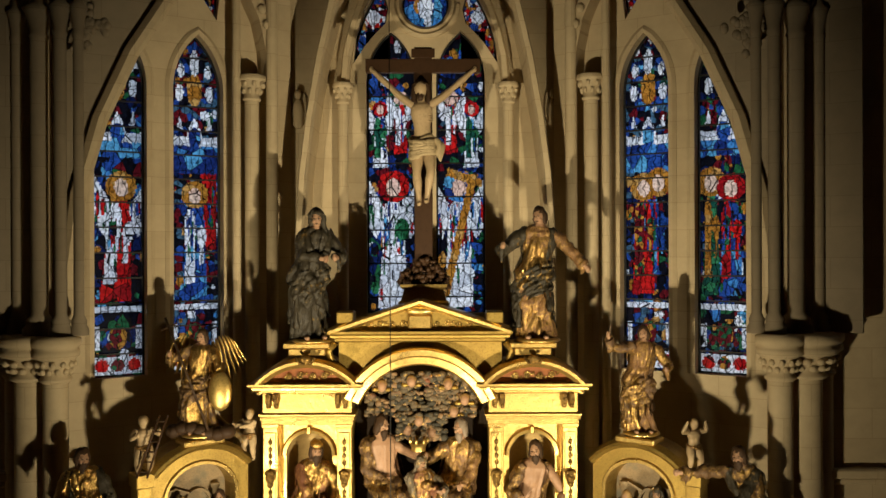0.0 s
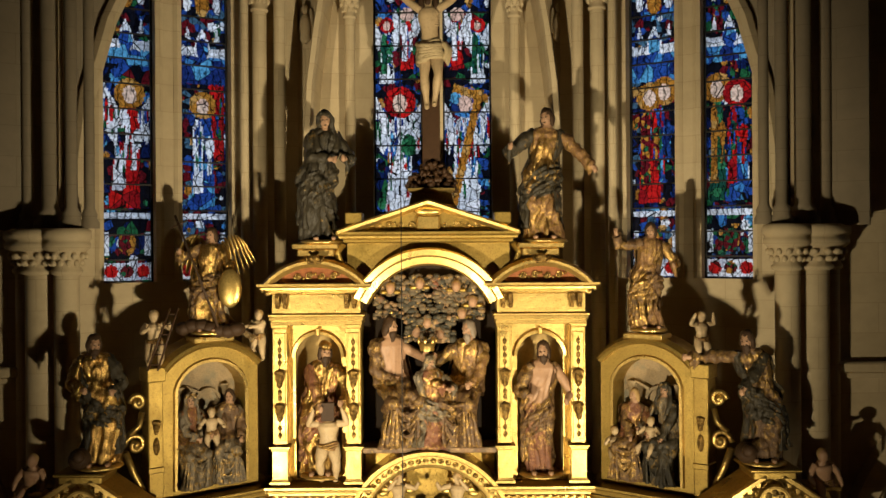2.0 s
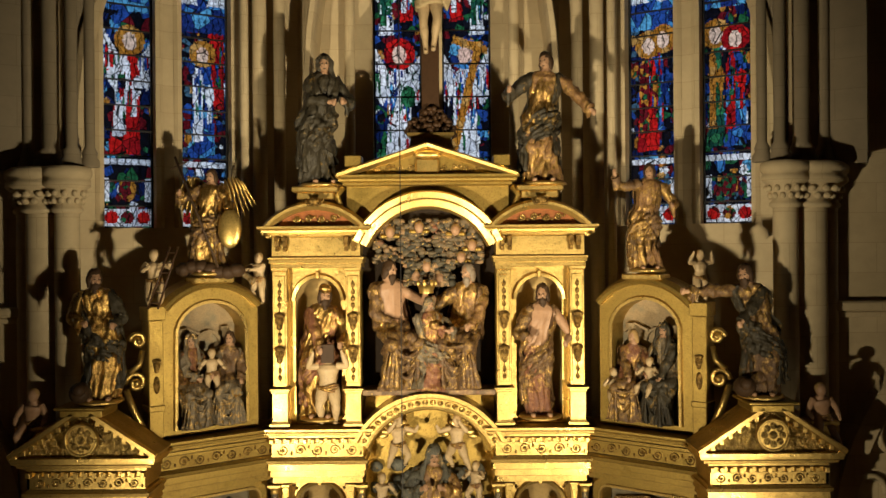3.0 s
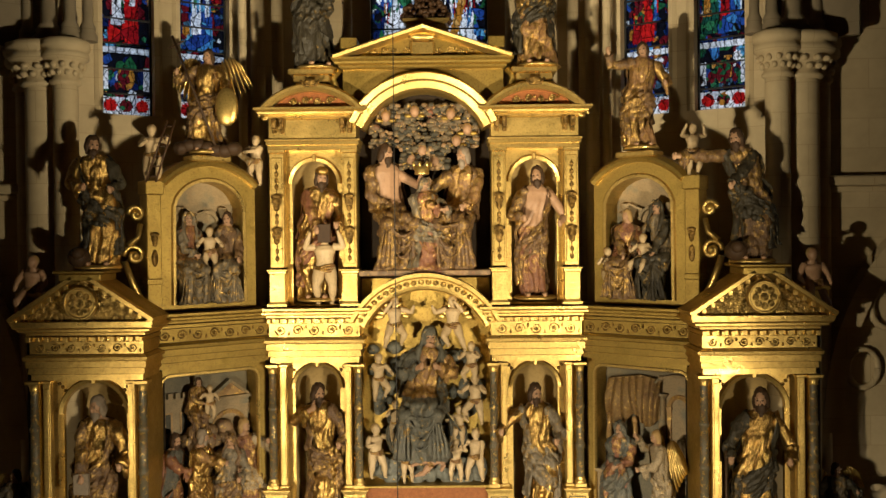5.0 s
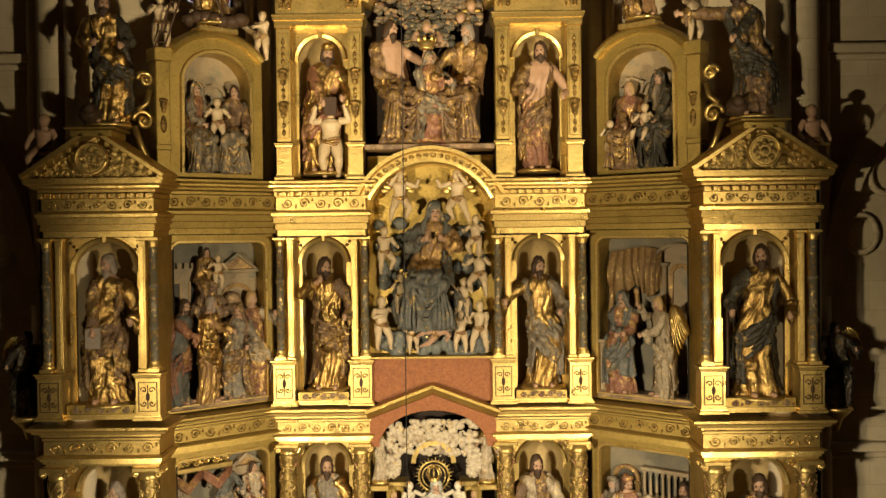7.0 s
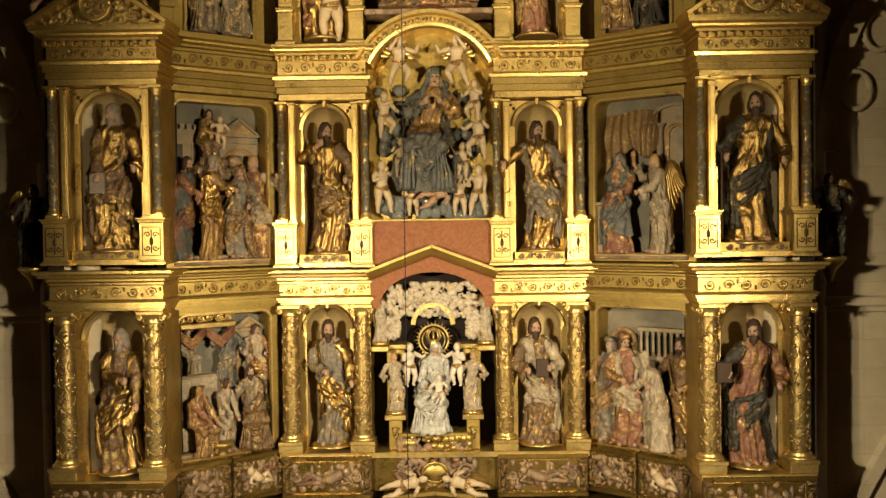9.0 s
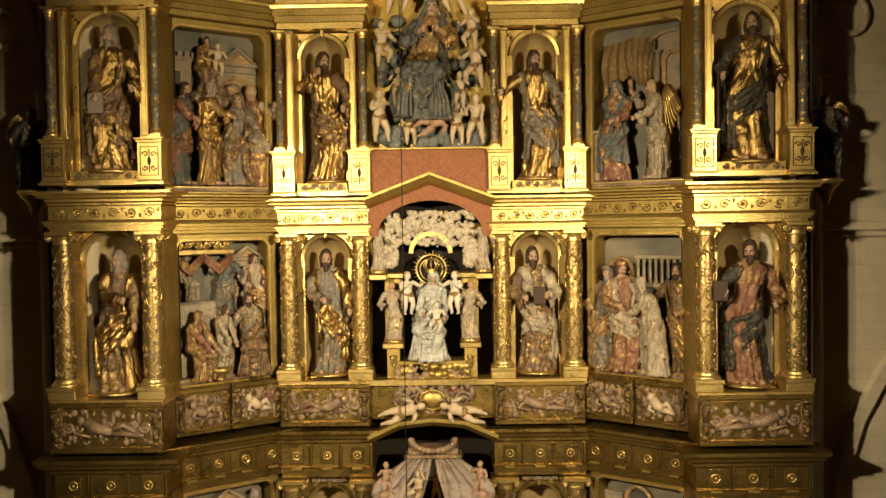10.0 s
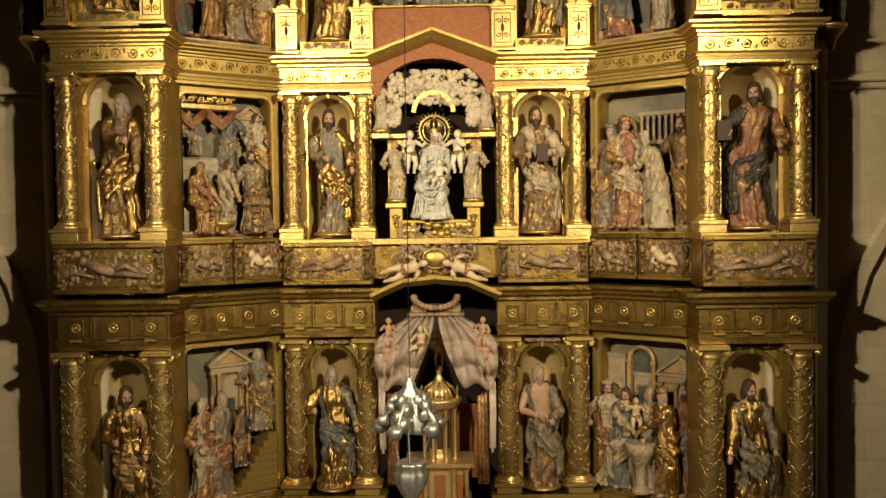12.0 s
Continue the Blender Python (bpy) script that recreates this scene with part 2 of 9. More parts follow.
G_BLUE, G_DEEP, G_SKY, G_RED, G_WINE, G_GREEN, G_WHITE, G_GOLD, G_BLACK = (0.018, 0.065, 0.30), (0.006, 0.015, 0.08), (0.08, 0.34, 0.70), (0.50, 0.012, 0.012), (0.12, 0.008, 0.014), (0.015, 0.10, 0.04), (0.80, 0.85, 0.95), (0.45, 0.20, 0.03), (0.006, 0.007, 0.014)
glass_ground = glass_mat("stained_glass_ground", [G_BLACK, G_DEEP, G_BLACK, G_BLUE, G_BLACK, G_GREEN, G_BLACK, G_WINE], 9.0)
glass_blue = glass_mat("stained_glass_blue", [G_BLUE, (0.05, 0.22, 0.55), (0.012, 0.03, 0.16), (0.09, 0.34, 0.62), G_BLUE], 7.0)
glass_red = glass_mat("stained_glass_red", [G_RED, (0.40, 0.01, 0.012), (0.28, 0.008, 0.012), G_RED], 5.5)
glass_white = glass_mat("stained_glass_white", [G_WHITE, (0.68, 0.74, 0.84), (0.75, 0.80, 0.88), (0.58, 0.64, 0.76)], 6.0)
glass_gold = glass_mat("stained_glass_gold", [G_GOLD, (0.34, 0.14, 0.02), G_GOLD, (0.5, 0.28, 0.08)], 12.0)
glass_green = glass_mat("stained_glass_green", [G_GREEN, (0.03, 0.18, 0.08), (0.01, 0.07, 0.05)], 9.0)
glass_border = glass_mat("stained_glass_border", [G_RED, G_WHITE, G_BLACK, G_WINE, G_GOLD, G_RED, G_BLUE], 20.0)
glass_flesh = glass_mat("stained_glass_flesh", [(0.70, 0.48, 0.40), (0.75, 0.56, 0.46)], 3.0)
niche_paint = plain("ochre_niche_paint", (0.40, 0.275, 0.11), 0.6)

# ---- mesh tools ----
def part(name, bm, material, parent=None, label="", m=None, smooth=False):
    """Links a bmesh as one mesh object, under a thing or a part."""
    if smooth:
        for f in bm.faces:
            f.smooth = True
    me = bpy.data.meshes.new(name)
    bm.normal_update()
    bm.to_mesh(me)
    bm.free()
    for mat in material if isinstance(material, (list, tuple)) else (material,):
        me.materials.append(mat)
    ob = new(name, me)
    if parent is not None:
        ob.parent = parent
    if m is not None:
        ob.matrix_basis = m
    if label:
        ob["label"] = label
    return ob


def thing(name, m, label, category, group="", kind=""):
    ob = new(name)
    ob.empty_display_size = 0.1
    ob.matrix_basis = m
    return tagged(ob, label, category, group, kind)


def shared(name, me, parent, m):
    ob = new(name, me)
    ob.parent = parent
    ob.matrix_basis = m
    return ob


def box(bm, x0, x1, y0, y1, z0, z1, b=0.0, mi=0):
    vs = [bm.verts.new((x, y, z)) for z in (z0, z1) for x, y in ((x0, y0), (x1, y0), (x1, y1), (x0, y1))]
    fs = [bm.faces.new([vs[i] for i in q]) for q in ((3, 2, 1, 0), (4, 5, 6, 7), (0, 1, 5, 4), (1, 2, 6, 5), (2, 3, 7, 6), (3, 0, 4, 7))]
    for f in fs:
        f.material_index = mi
    if b > 0:
        bmesh.ops.bevel(bm, geom=list({e for f in fs for e in f.edges}), offset=b, segments=1, affect="EDGES", material=mi)
    return bm


def boxes(*dims, b=0.0):
    bm = bmesh.new()
    for d in dims:
        box(bm, *d, b=b)
    return bm


def lathe(bm, profile, n=16, cx=0.0, cy=0.0, flute=0.0, flutes=0, mi=0):
    """Turns a profile of (radius, height) round an upright axis."""
    rings = []
    for r, z in profile:
        ring = []
        for i in range(n):
            a = 2 * math.pi * i / n
            q = r * (1 + (flute * math.cos(flutes * a) if flutes else 0))
            ring.append(bm.verts.new((cx + q * math.cos(a), cy + q * math.sin(a), z)))
        rings.append(ring)
    for a, b in zip(rings, rings[1:]):
        for i in range(n):
            f = bm.faces.new((a[i], a[(i + 1) % n], b[(i + 1) % n], b[i]))
            f.smooth, f.material_index = True, mi
    for ring, flip in ((rings[0], True), (rings[-1], False)):
        ring = [bm.verts.new(v.co) for v in ring]
        f = bm.faces.new(ring[::-1] if flip else ring)
        f.material_index = mi
    return bm


def moulding(w, d, profile):
    """A cornice of width w: a profile of (projection, height) carried along the front and both returns."""
    bm = bmesh.new()
    loops = []
    for o, z in profile:
        loops.append([bm.verts.new(p) for p in ((-w / 2 - o, d, z), (-w / 2 - o, -o, z), (w / 2 + o, -o, z), (w / 2 + o, d, z))])
    for a, b in zip(loops, loops[1:]):
        for i in range(3):
            bm.faces.new((a[i], a[i + 1], b[i + 1], b[i]))
        bm.faces.new((a[3], a[0], b[0], b[3]))
    bm.faces.new(loops[0][::-1])
    bm.faces.new(loops[-1])
    return bm


def plate(outline, holes=(), y0=0.0, y1=0.05):
    """An upright slab in x and z with openings cut through it, from y0 (front) to y1 (back)."""
    bm = bmesh.new()
    for pts in (outline, *holes):
        vs = [bm.verts.new((x, y0, z)) for x, z in pts]
        for a, b in zip(vs, vs[1:] + vs[:1]):
            bm.edges.new((a, b))
    edges = list(bm.edges)
    bmesh.ops.triangle_fill(bm, use_beauty=True, use_dissolve=False, edges=edges, normal=(0, -1, 0))
    front = list(bm.faces)
    res = bmesh.ops.extrude_face_region(bm, geom=front)
    for v in [g for g in res["geom"] if isinstance(g, bmesh.types.BMVert)]:
        v.co.y = y1
    bmesh.ops.recalc_face_normals(bm, faces=bm.faces)
    return bm


def arc(cx, cz, r, a0, a1, n=16, rz=None):
    rz = r if rz is None else rz
    return [(cx + r * math.cos(radians(a0 + (a1 - a0) * i / n)), cz + rz * math.sin(radians(a0 + (a1 - a0) * i / n))) for i in range(n + 1)]


def lancet(x0, x1, z0, zs, n=10, k=1.25):
    """A pointed opening: sill z0, springing zs; k sets how steep the point is."""
    w = x1 - x0
    r = w * k
    top = math.acos((r - w / 2) / r)
    right = [(x1 - r + r * math.cos(top * i / n), zs + r * math.sin(top * i / n)) for i in range(n + 1)]
    left = [(x0 + x1 - x, z) for x, z in right[::-1][1:]]
    return [(x0, z0), (x1, z0)] + right + left


def band(bm, pts, profile, closed=False, mi=0):
    """Carries a profile of (outward, y) along a line of (x, z): arches, archivolts, ribs."""
    n = len(pts)
    rows = []
    for i, (x, z) in enumerate(pts):
        a, b = pts[max(0, i - 1)], pts[min(n - 1, i + 1)]
        tx, tz = b[0] - a[0], b[1] - a[1]
        k = math.hypot(tx, tz) or 1
        nx, nz = -tz / k, tx / k
        rows.append([bm.verts.new((x + nx * o, y, z + nz * o)) for o, y in profile])
    m = len(profile)
    for a, b in zip(rows, rows[1:]):
        for j in range(m):
            f = bm.faces.new((a[j], a[(j + 1) % m], b[(j + 1) % m], b[j]))
            f.material_index = mi
    bm.faces.new(rows[0][::-1])
    bm.faces.new(rows[-1])
    return bm


def tube(bm, pts, r, n=6, mi=0, r1=None):
    """A round bar along a line of points, tapering from r to r1."""
    pts = [Vector(p) for p in pts]
    rows = []
    for i, p in enumerate(pts):
        t = (pts[min(i + 1, len(pts) - 1)] - pts[max(i - 1, 0)]).normalized()
        u = t.cross(Vector((0, 1, 0)))
        if u.length < 0.1:
            u = t.cross(Vector((1, 0, 0)))
        u.normalize()
        w = t.cross(u)
        q = r if r1 is None else r + (r1 - r) * i / (len(pts) - 1)
        rows.append([bm.verts.new(p + q * (math.cos(2 * math.pi * k / n) * u + math.sin(2 * math.pi * k / n) * w)) for k in range(n)])
    for a, b in zip(rows, rows[1:]):
        for k in range(n):
            f = bm.faces.new((a[k], b[k], b[(k + 1) % n], a[(k + 1) % n]))
            f.smooth, f.material_index = True, mi
    for ring in (rows[0], rows[-1][::-1]):
        f = bm.faces.new(ring)
        f.material_index = mi
    return bm


def ball(bm, c, r, mi=0, u=10, v=7, turn=None):
    """An ellipsoid of half-axes r (a number or three)."""
    r = (r, r, r) if isinstance(r, (int, float)) else r
    c = Vector(c)
    def at(x, y, z):
        q = Vector((x * r[0], y * r[1], z * r[2]))
        return bm.verts.new(c + (turn @ q if turn is not None else q))
    low, high = at(0, 0, -1), at(0, 0, 1)
    rows = []
    for j in range(1, v):
        e = math.pi * j / v - math.pi / 2
        rows.append([at(math.cos(e) * math.cos(2 * math.pi * i / u), math.cos(e) * math.sin(2 * math.pi * i / u), math.sin(e)) for i in range(u)])
    faces = []
    for i in range(u):
        k = (i + 1) % u
        faces.append(bm.faces.new((low, rows[0][k], rows[0][i])))
        faces.append(bm.faces.new((rows[-1][i], rows[-1][k], high)))
        for p, q in zip(rows, rows[1:]):
            faces.append(bm.faces.new((p[i], p[k], q[k], q[i])))
    for f in faces:
        f.material_index, f.smooth = mi, True
    return bm


def smooth_tube(bm, pts, radii, mi=0, n=10, sub=4, squash=1.0):
    """A limb: a bar of changing thickness that bends smoothly through its points."""
    pts = [Vector(p) for p in pts]
    P, R = [], []
    for i in range(len(pts) - 1):
        a, b, c, d = pts[max(i - 1, 0)], pts[i], pts[i + 1], pts[min(i + 2, len(pts) - 1)]
        for k in range(sub):
            t = k / sub
            P.append(0.5 * ((2 * b) + (c - a) * t + (2 * a - 5 * b + 4 * c - d) * t * t + (3 * b - a - 3 * c + d) * t ** 3))
            w = t * t * (3 - 2 * t)
            R.append(radii[i] + (radii[i + 1] - radii[i]) * w)
    P.append(pts[-1])
    R.append(radii[-1])
    rows = []
    for i, p in enumerate(P):
        t = (P[min(i + 1, len(P) - 1)] - P[max(i - 1, 0)]).normalized()
        u = t.cross(Vector((0, 1, 0)))
        if u.length < 0.15:
            u = Vector((1, 0, 0))
        u.normalize()
        w = t.cross(u)
        rows.append([bm.verts.new(p + R[i] * (math.cos(2 * math.pi * k / n) * u + squash * math.sin(2 * math.pi * k / n) * w)) for k in range(n)])
    for a, b in zip(rows, rows[1:]):
        for k in range(n):
            f = bm.faces.new((a[k], b[k], b[(k + 1) % n], a[(k + 1) % n]))
            f.smooth, f.material_index = True, mi
    for ring in (rows[0], rows[-1][::-1]):
        f = bm.faces.new(ring)
        f.material_index, f.smooth = mi, True
    return bm


def scrolls(bm, x0, x1, z0, z1, y, count, r=0.008, seed=0):
    """A running frieze of leafy spirals with buds between them."""
    rng = random.Random(seed)
    h, step = (z1 - z0) / 2, (x1 - x0) / count
    for i in range(count):
        cx, cz, s = x0 + step * (i + 0.5), (z0 + z1) / 2, 1 if i % 2 else -1
        big = min(h, step / 2) * 0.92
        pts = []
        for k in range(15):
            a = s * (k / 14 * 1.6 * 2 * math.pi) + rng.uniform(-0.1, 0.1)
            q = big * (1 - 0.8 * k / 14)
            pts.append((cx + q * math.cos(a) * s, y, cz + q * math.sin(a)))
        tube(bm, pts, r * 1.3, 5, r1=r * 0.8)
        ball(bm, (cx, y, cz), (big * 0.28, r * 2, big * 0.28), 0, 6, 4)
        ball(bm, (cx + step / 2, y, cz + s * h * 0.5), (r * 1.8, r * 1.8, h * 0.4), 0, 6, 4)
    return bm

# ---- the apse and the nave that close the place ----
def setting(name, bm, material, label="", m=None):
    ob = part(name, bm, material, None, label, m)
    return tagged(ob, label, "wall" if "wall" in name else name.split("_")[0], "", "structure")


setting("floor", boxes((-7, 7, -9, 13, -0.3, 0.0)), stone_floor, "worn grey stone floor of the church")
# unseen vault and walls, added to shut out the sky; stone toned dark
setting("ceiling", boxes((-7, 7, -9, 13, 18.0, 18.3)), stone_shade_tint, "unseen stone vault closing the nave, darkened in colour")
setting("wall_west", boxes((-7, -6.6, -8.6, 9.3, 0.0, 18.0)), stone_shade_tint, "unseen stone side wall closing the nave, darkened in colour")
setting("wall_east", boxes((6.6, 7, -8.6, 9.3, 0.0, 18.0)), stone_shade_tint, "unseen stone side wall closing the nave, darkened in colour")
setting("wall_south", boxes((-7, 7, -9, -8.6, 0.0, 18.0)), stone_shade_tint, "unseen stone wall closing the nave behind, darkened in colour")

# the east wall, with two lancets, two corner lights and a round light over them
CX = 0.04
W_HOLES = [lancet(CX - 0.74, CX - 0.13, 11.7, 14.62), lancet(CX + 0.13, CX + 0.74, 11.7, 14.62)]
W_ROSE = arc(CX, 15.56, 0.29, 0, 360 - 360 / 28, 27)


def corner_light(s):
    pts = [(0.90, 14.82), (0.87, 15.15), (0.76, 15.45), (0.62, 15.72), (0.52, 15.72), (0.46, 15.50), (0.50, 15.32), (0.62, 15.20), (0.75, 15.05)]
    return [(CX + s * x, z) for x, z in pts]


W_SPAN = [corner_light(-1), corner_light(1)]
setting("wall_north", plate([(-1.75, 0), (1.83, 0), (1.83, 18), (-1.75, 18)], [*W_HOLES, W_ROSE, *W_SPAN], 11.5, 11.9), stone,
        "cream limestone apse wall with a traceried window")

FLANK = math.degrees(math.atan2(0.785, 1.242))


def flank_m(s):
    return pose(1.75 * s, 11.27, 0, 0, 0, FLANK * -s) if s > 0 else pose(-1.75, 11.27, 0, 0, 0, FLANK)


def along(s, a, b):
    return (a, b) if s > 0 else (-b, -a)


LIGHTS = ((0.71, 1.30), (1.60, 2.17))
for s, nm in ((-1, "wall_northwest"), (1, "wall_northeast")):
    holes = [lancet(*along(s, a, b), 11.08, 14.35, k=1.5) for a, b in LIGHTS]
    tri = [(0.78, 15.2), (1.02, 15.55), (1.4, 15.75), (1.38, 15.9), (0.9, 15.8), (0.74, 15.5)]
    holes.append([(s * x, z) for x, z in (tri if s > 0 else tri[::-1])])
    outer = along(s, -0.15, 3.0)
    setting(nm, plate([(outer[0], 0), (outer[1], 0), (outer[1], 18), (outer[0], 18)], holes, 0.0, 0.4), stone,
            "cream limestone apse wall with tall lancet windows", flank_m(s))
    # outer walls that face the nave
    x0, x1 = along(s, 3.75, 6.7)
    setting("wall_side", boxes((x0, x1, 9.45, 9.8, 0, 18)), stone, "pale limestone wall beside the altarpiece")

# mouldings of the openings
setting("rose_trim", band(bmesh.new(), [(CX + 0.30 * math.cos(math.pi * k / 18), 15.56 + 0.30 * math.sin(math.pi * k / 18)) for k in range(37)], [(0.0, 11.5), (0.0, 11.47), (-0.03, 11.44), (-0.06, 11.46), (-0.09, 11.43), (-0.13, 11.45), (-0.14, 11.5)]), stone, "double moulded stone ring round the rose light")
for s in (-1, 1):
    for a, b in LIGHTS:
        x0, x1 = along(s, a, b)
        pts = lancet(x0, x1, 11.08, 14.35, k=1.5)[1:]
        tr = setting("trim", band(bmesh.new(), pts + [(x0, 11.08)], [(0.0, -0.02), (-0.05, -0.035), (-0.09, -0.01), (-0.09, 0.02), (0.0, 0.02)]), stone,
                     "chamfered stone moulding round a lancet window", flank_m(s))
    # the great wall arch in front of each flank
    curve = [(2.62, 11.65), (2.60, 12.3), (2.50, 13.1), (2.28, 13.9), (1.95, 14.65), (1.55, 15.3), (1.05, 15.95), (0.6, 16.4)]
    fine = []
    for (xa, za), (xb, zb) in zip(curve, curve[1:]):
        fine += [(xa + (xb - xa) * i / 4, za + (zb - za) * i / 4) for i in range(4)]
    fine.append(curve[-1])
    pts = [(s * x, z) for x, z in fine]
    setting("wall_arch", band(bmesh.new(), pts, [(0.0, -0.50), (0.05 * s, -0.56), (0.11 * s, -0.56), (0.16 * s, -0.5), (0.16 * s, -0.36), (0.0, -0.36)]), stone,
            "pale moulded stone rib of the wall arch", flank_m(s))
    # web beyond the lamps' reach, that shade painted as a darker stone
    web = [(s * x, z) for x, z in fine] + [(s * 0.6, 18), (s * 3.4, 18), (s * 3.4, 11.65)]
    setting("wall_spandrel", plate(web if s < 0 else web[::-1], (), -0.42, -0.34), stone_shade_tint, "stone web above the wall arch, shade in its colour", flank_m(s))


def shaft(x, y, z0, z1, r, cap=0.0, base=0.0, label="slender round stone shaft", mat=None):
    th = thing("wall_shaft", pose(x, y, z0), label + " against the apse wall", "column", "wall shafts")
    h = z1 - z0
    mat = mat or stone
    part("shaft", lathe(bmesh.new(), [(r, base), (r, h - cap)], 16), mat, th)
    if cap:
        bm = bmesh.new()
        lathe(bm, [(r, h - cap), (r * 1.25, h - cap + 0.01), (r * 1.25, h - cap + 0.03), (r * 1.02, h - cap + 0.05), (r * 1.25, h - cap * 0.55), (r * 1.7, h - cap * 0.25)], 16)
        for k in range(8):
            a = 2 * math.pi * k / 8
            for zz, q in ((h - cap * 0.62, 1.25), (h - cap * 0.36, 1.6)):
                a2 = a + (0.39 if q > 1.4 else 0)
                ball(bm, (r * q * math.cos(a2), r * q * math.sin(a2), zz), (r * 0.32, r * 0.32, cap * 0.13), 0, 6, 4)
        lathe(bm, [(r * 1.75, h - cap * 0.25), (r * 2.0, h - cap * 0.2), (r * 2.0, h - cap * 0.08), (r * 1.85, h)], 8)
        part("capital", bm, mat, th, "leafy carved stone capital")
    if base:
        part("base", lathe(bmesh.new(), [(r * 1.9, 0), (r * 1.9, base * 0.3), (r * 1.6, base * 0.4), (r * 1.75, base * 0.55), (r * 1.2, base * 0.7), (r * 1.35, base * 0.85), (r, base)], 16), mat, th)
    return th


for s in (-1, 1):
    shaft(s * 1.02 + CX, 11.36, 8.0, 14.55, 0.065, 0.26, 0.2)
    shaft(s * 2.0, 10.86, 8.0, 14.55, 0.085, 0.30, 0.2)
    shaft(s * 1.78, 10.95, 8.0, 18.0, 0.07, 0, 0.2)
    shaft(s * 2.16, 10.76, 8.0, 18.0, 0.05, 0, 0.2)
    # clustered pier: thick shafts with one broad leafy capital, thin shafts above
    pier = thing("clustered_pier", pose(s * 3.85, 9.2, 0), "clustered limestone pier with a broad leafy capital", "pier", "piers")
    for dx, dy, r in ((-0.27, 0.22, 0.11), (0.0, -0.02, 0.17), (0.30, -0.18, 0.12)):
        bm = lathe(bmesh.new(), [(r, 0), (r, 11.22)], 18, s * -dx, dy)
        part("shaft", bm, stone, pier)
        bm = bmesh.new()
        lathe(bm, [(r, 11.2), (r * 1.25, 11.22), (r * 1.25, 11.25), (r * 1.05, 11.27), (r * 1.3, 11.36), (r * 1.55, 11.44)], 18, s * -dx, dy)
        for k in range(12):
            for zz, q, ph in ((11.32, 1.22, 0), (11.39, 1.5, 0.26)):
                a = 2 * math.pi * k / 12 + ph
                ball(bm, (s * -dx + r * q * math.cos(a), dy + r * q * math.sin(a), zz), (r * 0.26, r * 0.26, 0.035), 0, 6, 4)
        lathe(bm, [(r * 1.6, 11.44), (r * 1.95, 11.47), (r * 1.95, 11.52), (r * 1.8, 11.54), (r * 2.05, 11.57), (r * 2.05, 11.63), (r * 1.7, 11.66)], 10, s * -dx, dy)
        part("capital", bm, stone, pier, "leafy limestone capital under moulded slabs")
    # thin shafts above the capital carry their shade in a darker stone colour
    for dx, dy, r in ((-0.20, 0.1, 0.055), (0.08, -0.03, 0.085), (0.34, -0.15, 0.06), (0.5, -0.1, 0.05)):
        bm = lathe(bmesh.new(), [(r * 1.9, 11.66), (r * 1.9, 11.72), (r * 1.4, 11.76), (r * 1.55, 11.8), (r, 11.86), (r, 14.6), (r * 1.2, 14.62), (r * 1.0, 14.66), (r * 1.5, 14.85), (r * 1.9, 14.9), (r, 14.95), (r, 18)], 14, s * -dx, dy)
        part("upper_shaft", bm, stone_shade_tint, pier)
    # the pale rib that frames the middle bay
    pts = [(s * 1.50, 8.0), (s * 1.50, 12.6), (s * 1.45, 13.4), (s * 1.36, 14.1), (s * 1.24, 14.8), (s * 1.10, 15.4), (s * 0.9, 16.0), (s * 0.6, 16.7), (s * 0.2, 17.3)]
    rib = [(CX + x, z) for x, z in pts]
    setting("vault_rib", band(bmesh.new(), rib, [(-0.05, 10.93), (-0.03, 10.85), (0.03, 10.85), (0.05, 10.93), (0.05, 11.5), (-0.05, 11.5)]), stone, "pale moulded limestone rib framing the window")
    pts = [(CX + s * x, z) for x, z in ((1.0, 14.55), (0.97, 14.9), (0.90, 15.2), (0.8, 15.5), (0.66, 15.8), (0.45, 16.1), (0.1, 16.4))]
    setting("window_arch", band(bmesh.new(), pts, [(-0.05, 11.40), (-0.02, 11.34), (0.04, 11.34), (0.06, 11.42), (0.06, 11.5), (-0.05, 11.5)]), stone, "moulded stone arch over the window tracery")
    # carved archivolt over the flank windows
    pts = [(s * x, z) for x, z in ((0.18, 14.55), (0.20, 14.9), (0.28, 15.25), (0.45, 15.6), (0.7, 15.9), (1.0, 16.15))]
    av = setting("archivolt", band(bmesh.new(), pts, [(-0.07, -0.25), (0.07, -0.25), (0.09, -0.12), (0.09, 0.0), (-0.07, 0.0)]), stone, "stone archivolt with carved bosses", flank_m(s))
    bm = bmesh.new()
    for (xa, za), (xb, zb) in zip(pts, pts[1:]):
        for k in (0.25, 0.75):
            ball(bm, (xa + (xb - xa) * k, -0.27, za + (zb - za) * k), (0.055, 0.03, 0.06), 0, 7, 5)
    part("leaf_boss", bm, stone, av)
    # carved boss high on the outer web, its shade put into the colour
    bm = bmesh.new()
    rr = random.Random(9)
    for k in range(70):
        a, q = rr.uniform(0, 6.28), 0.27 * math.sqrt(rr.random())
        q *= 0.75 + 0.35 * math.cos(4 * a)
        ball(bm, (q * math.cos(a), -0.05 * (1 - q / 0.3), 1.15 * q * math.sin(a)), (0.045, 0.04, 0.05), 0, 7, 5)
    tagged(part("roof_boss", bm, stone_shade_tint, None, "", pose(s * 3.42, 9.42, 14.75)), "foliate carved stone boss with shadow in its colour", "boss", "carved bosses")
    # small winged console figure on the wall beside the rib
    bm = bmesh.new()
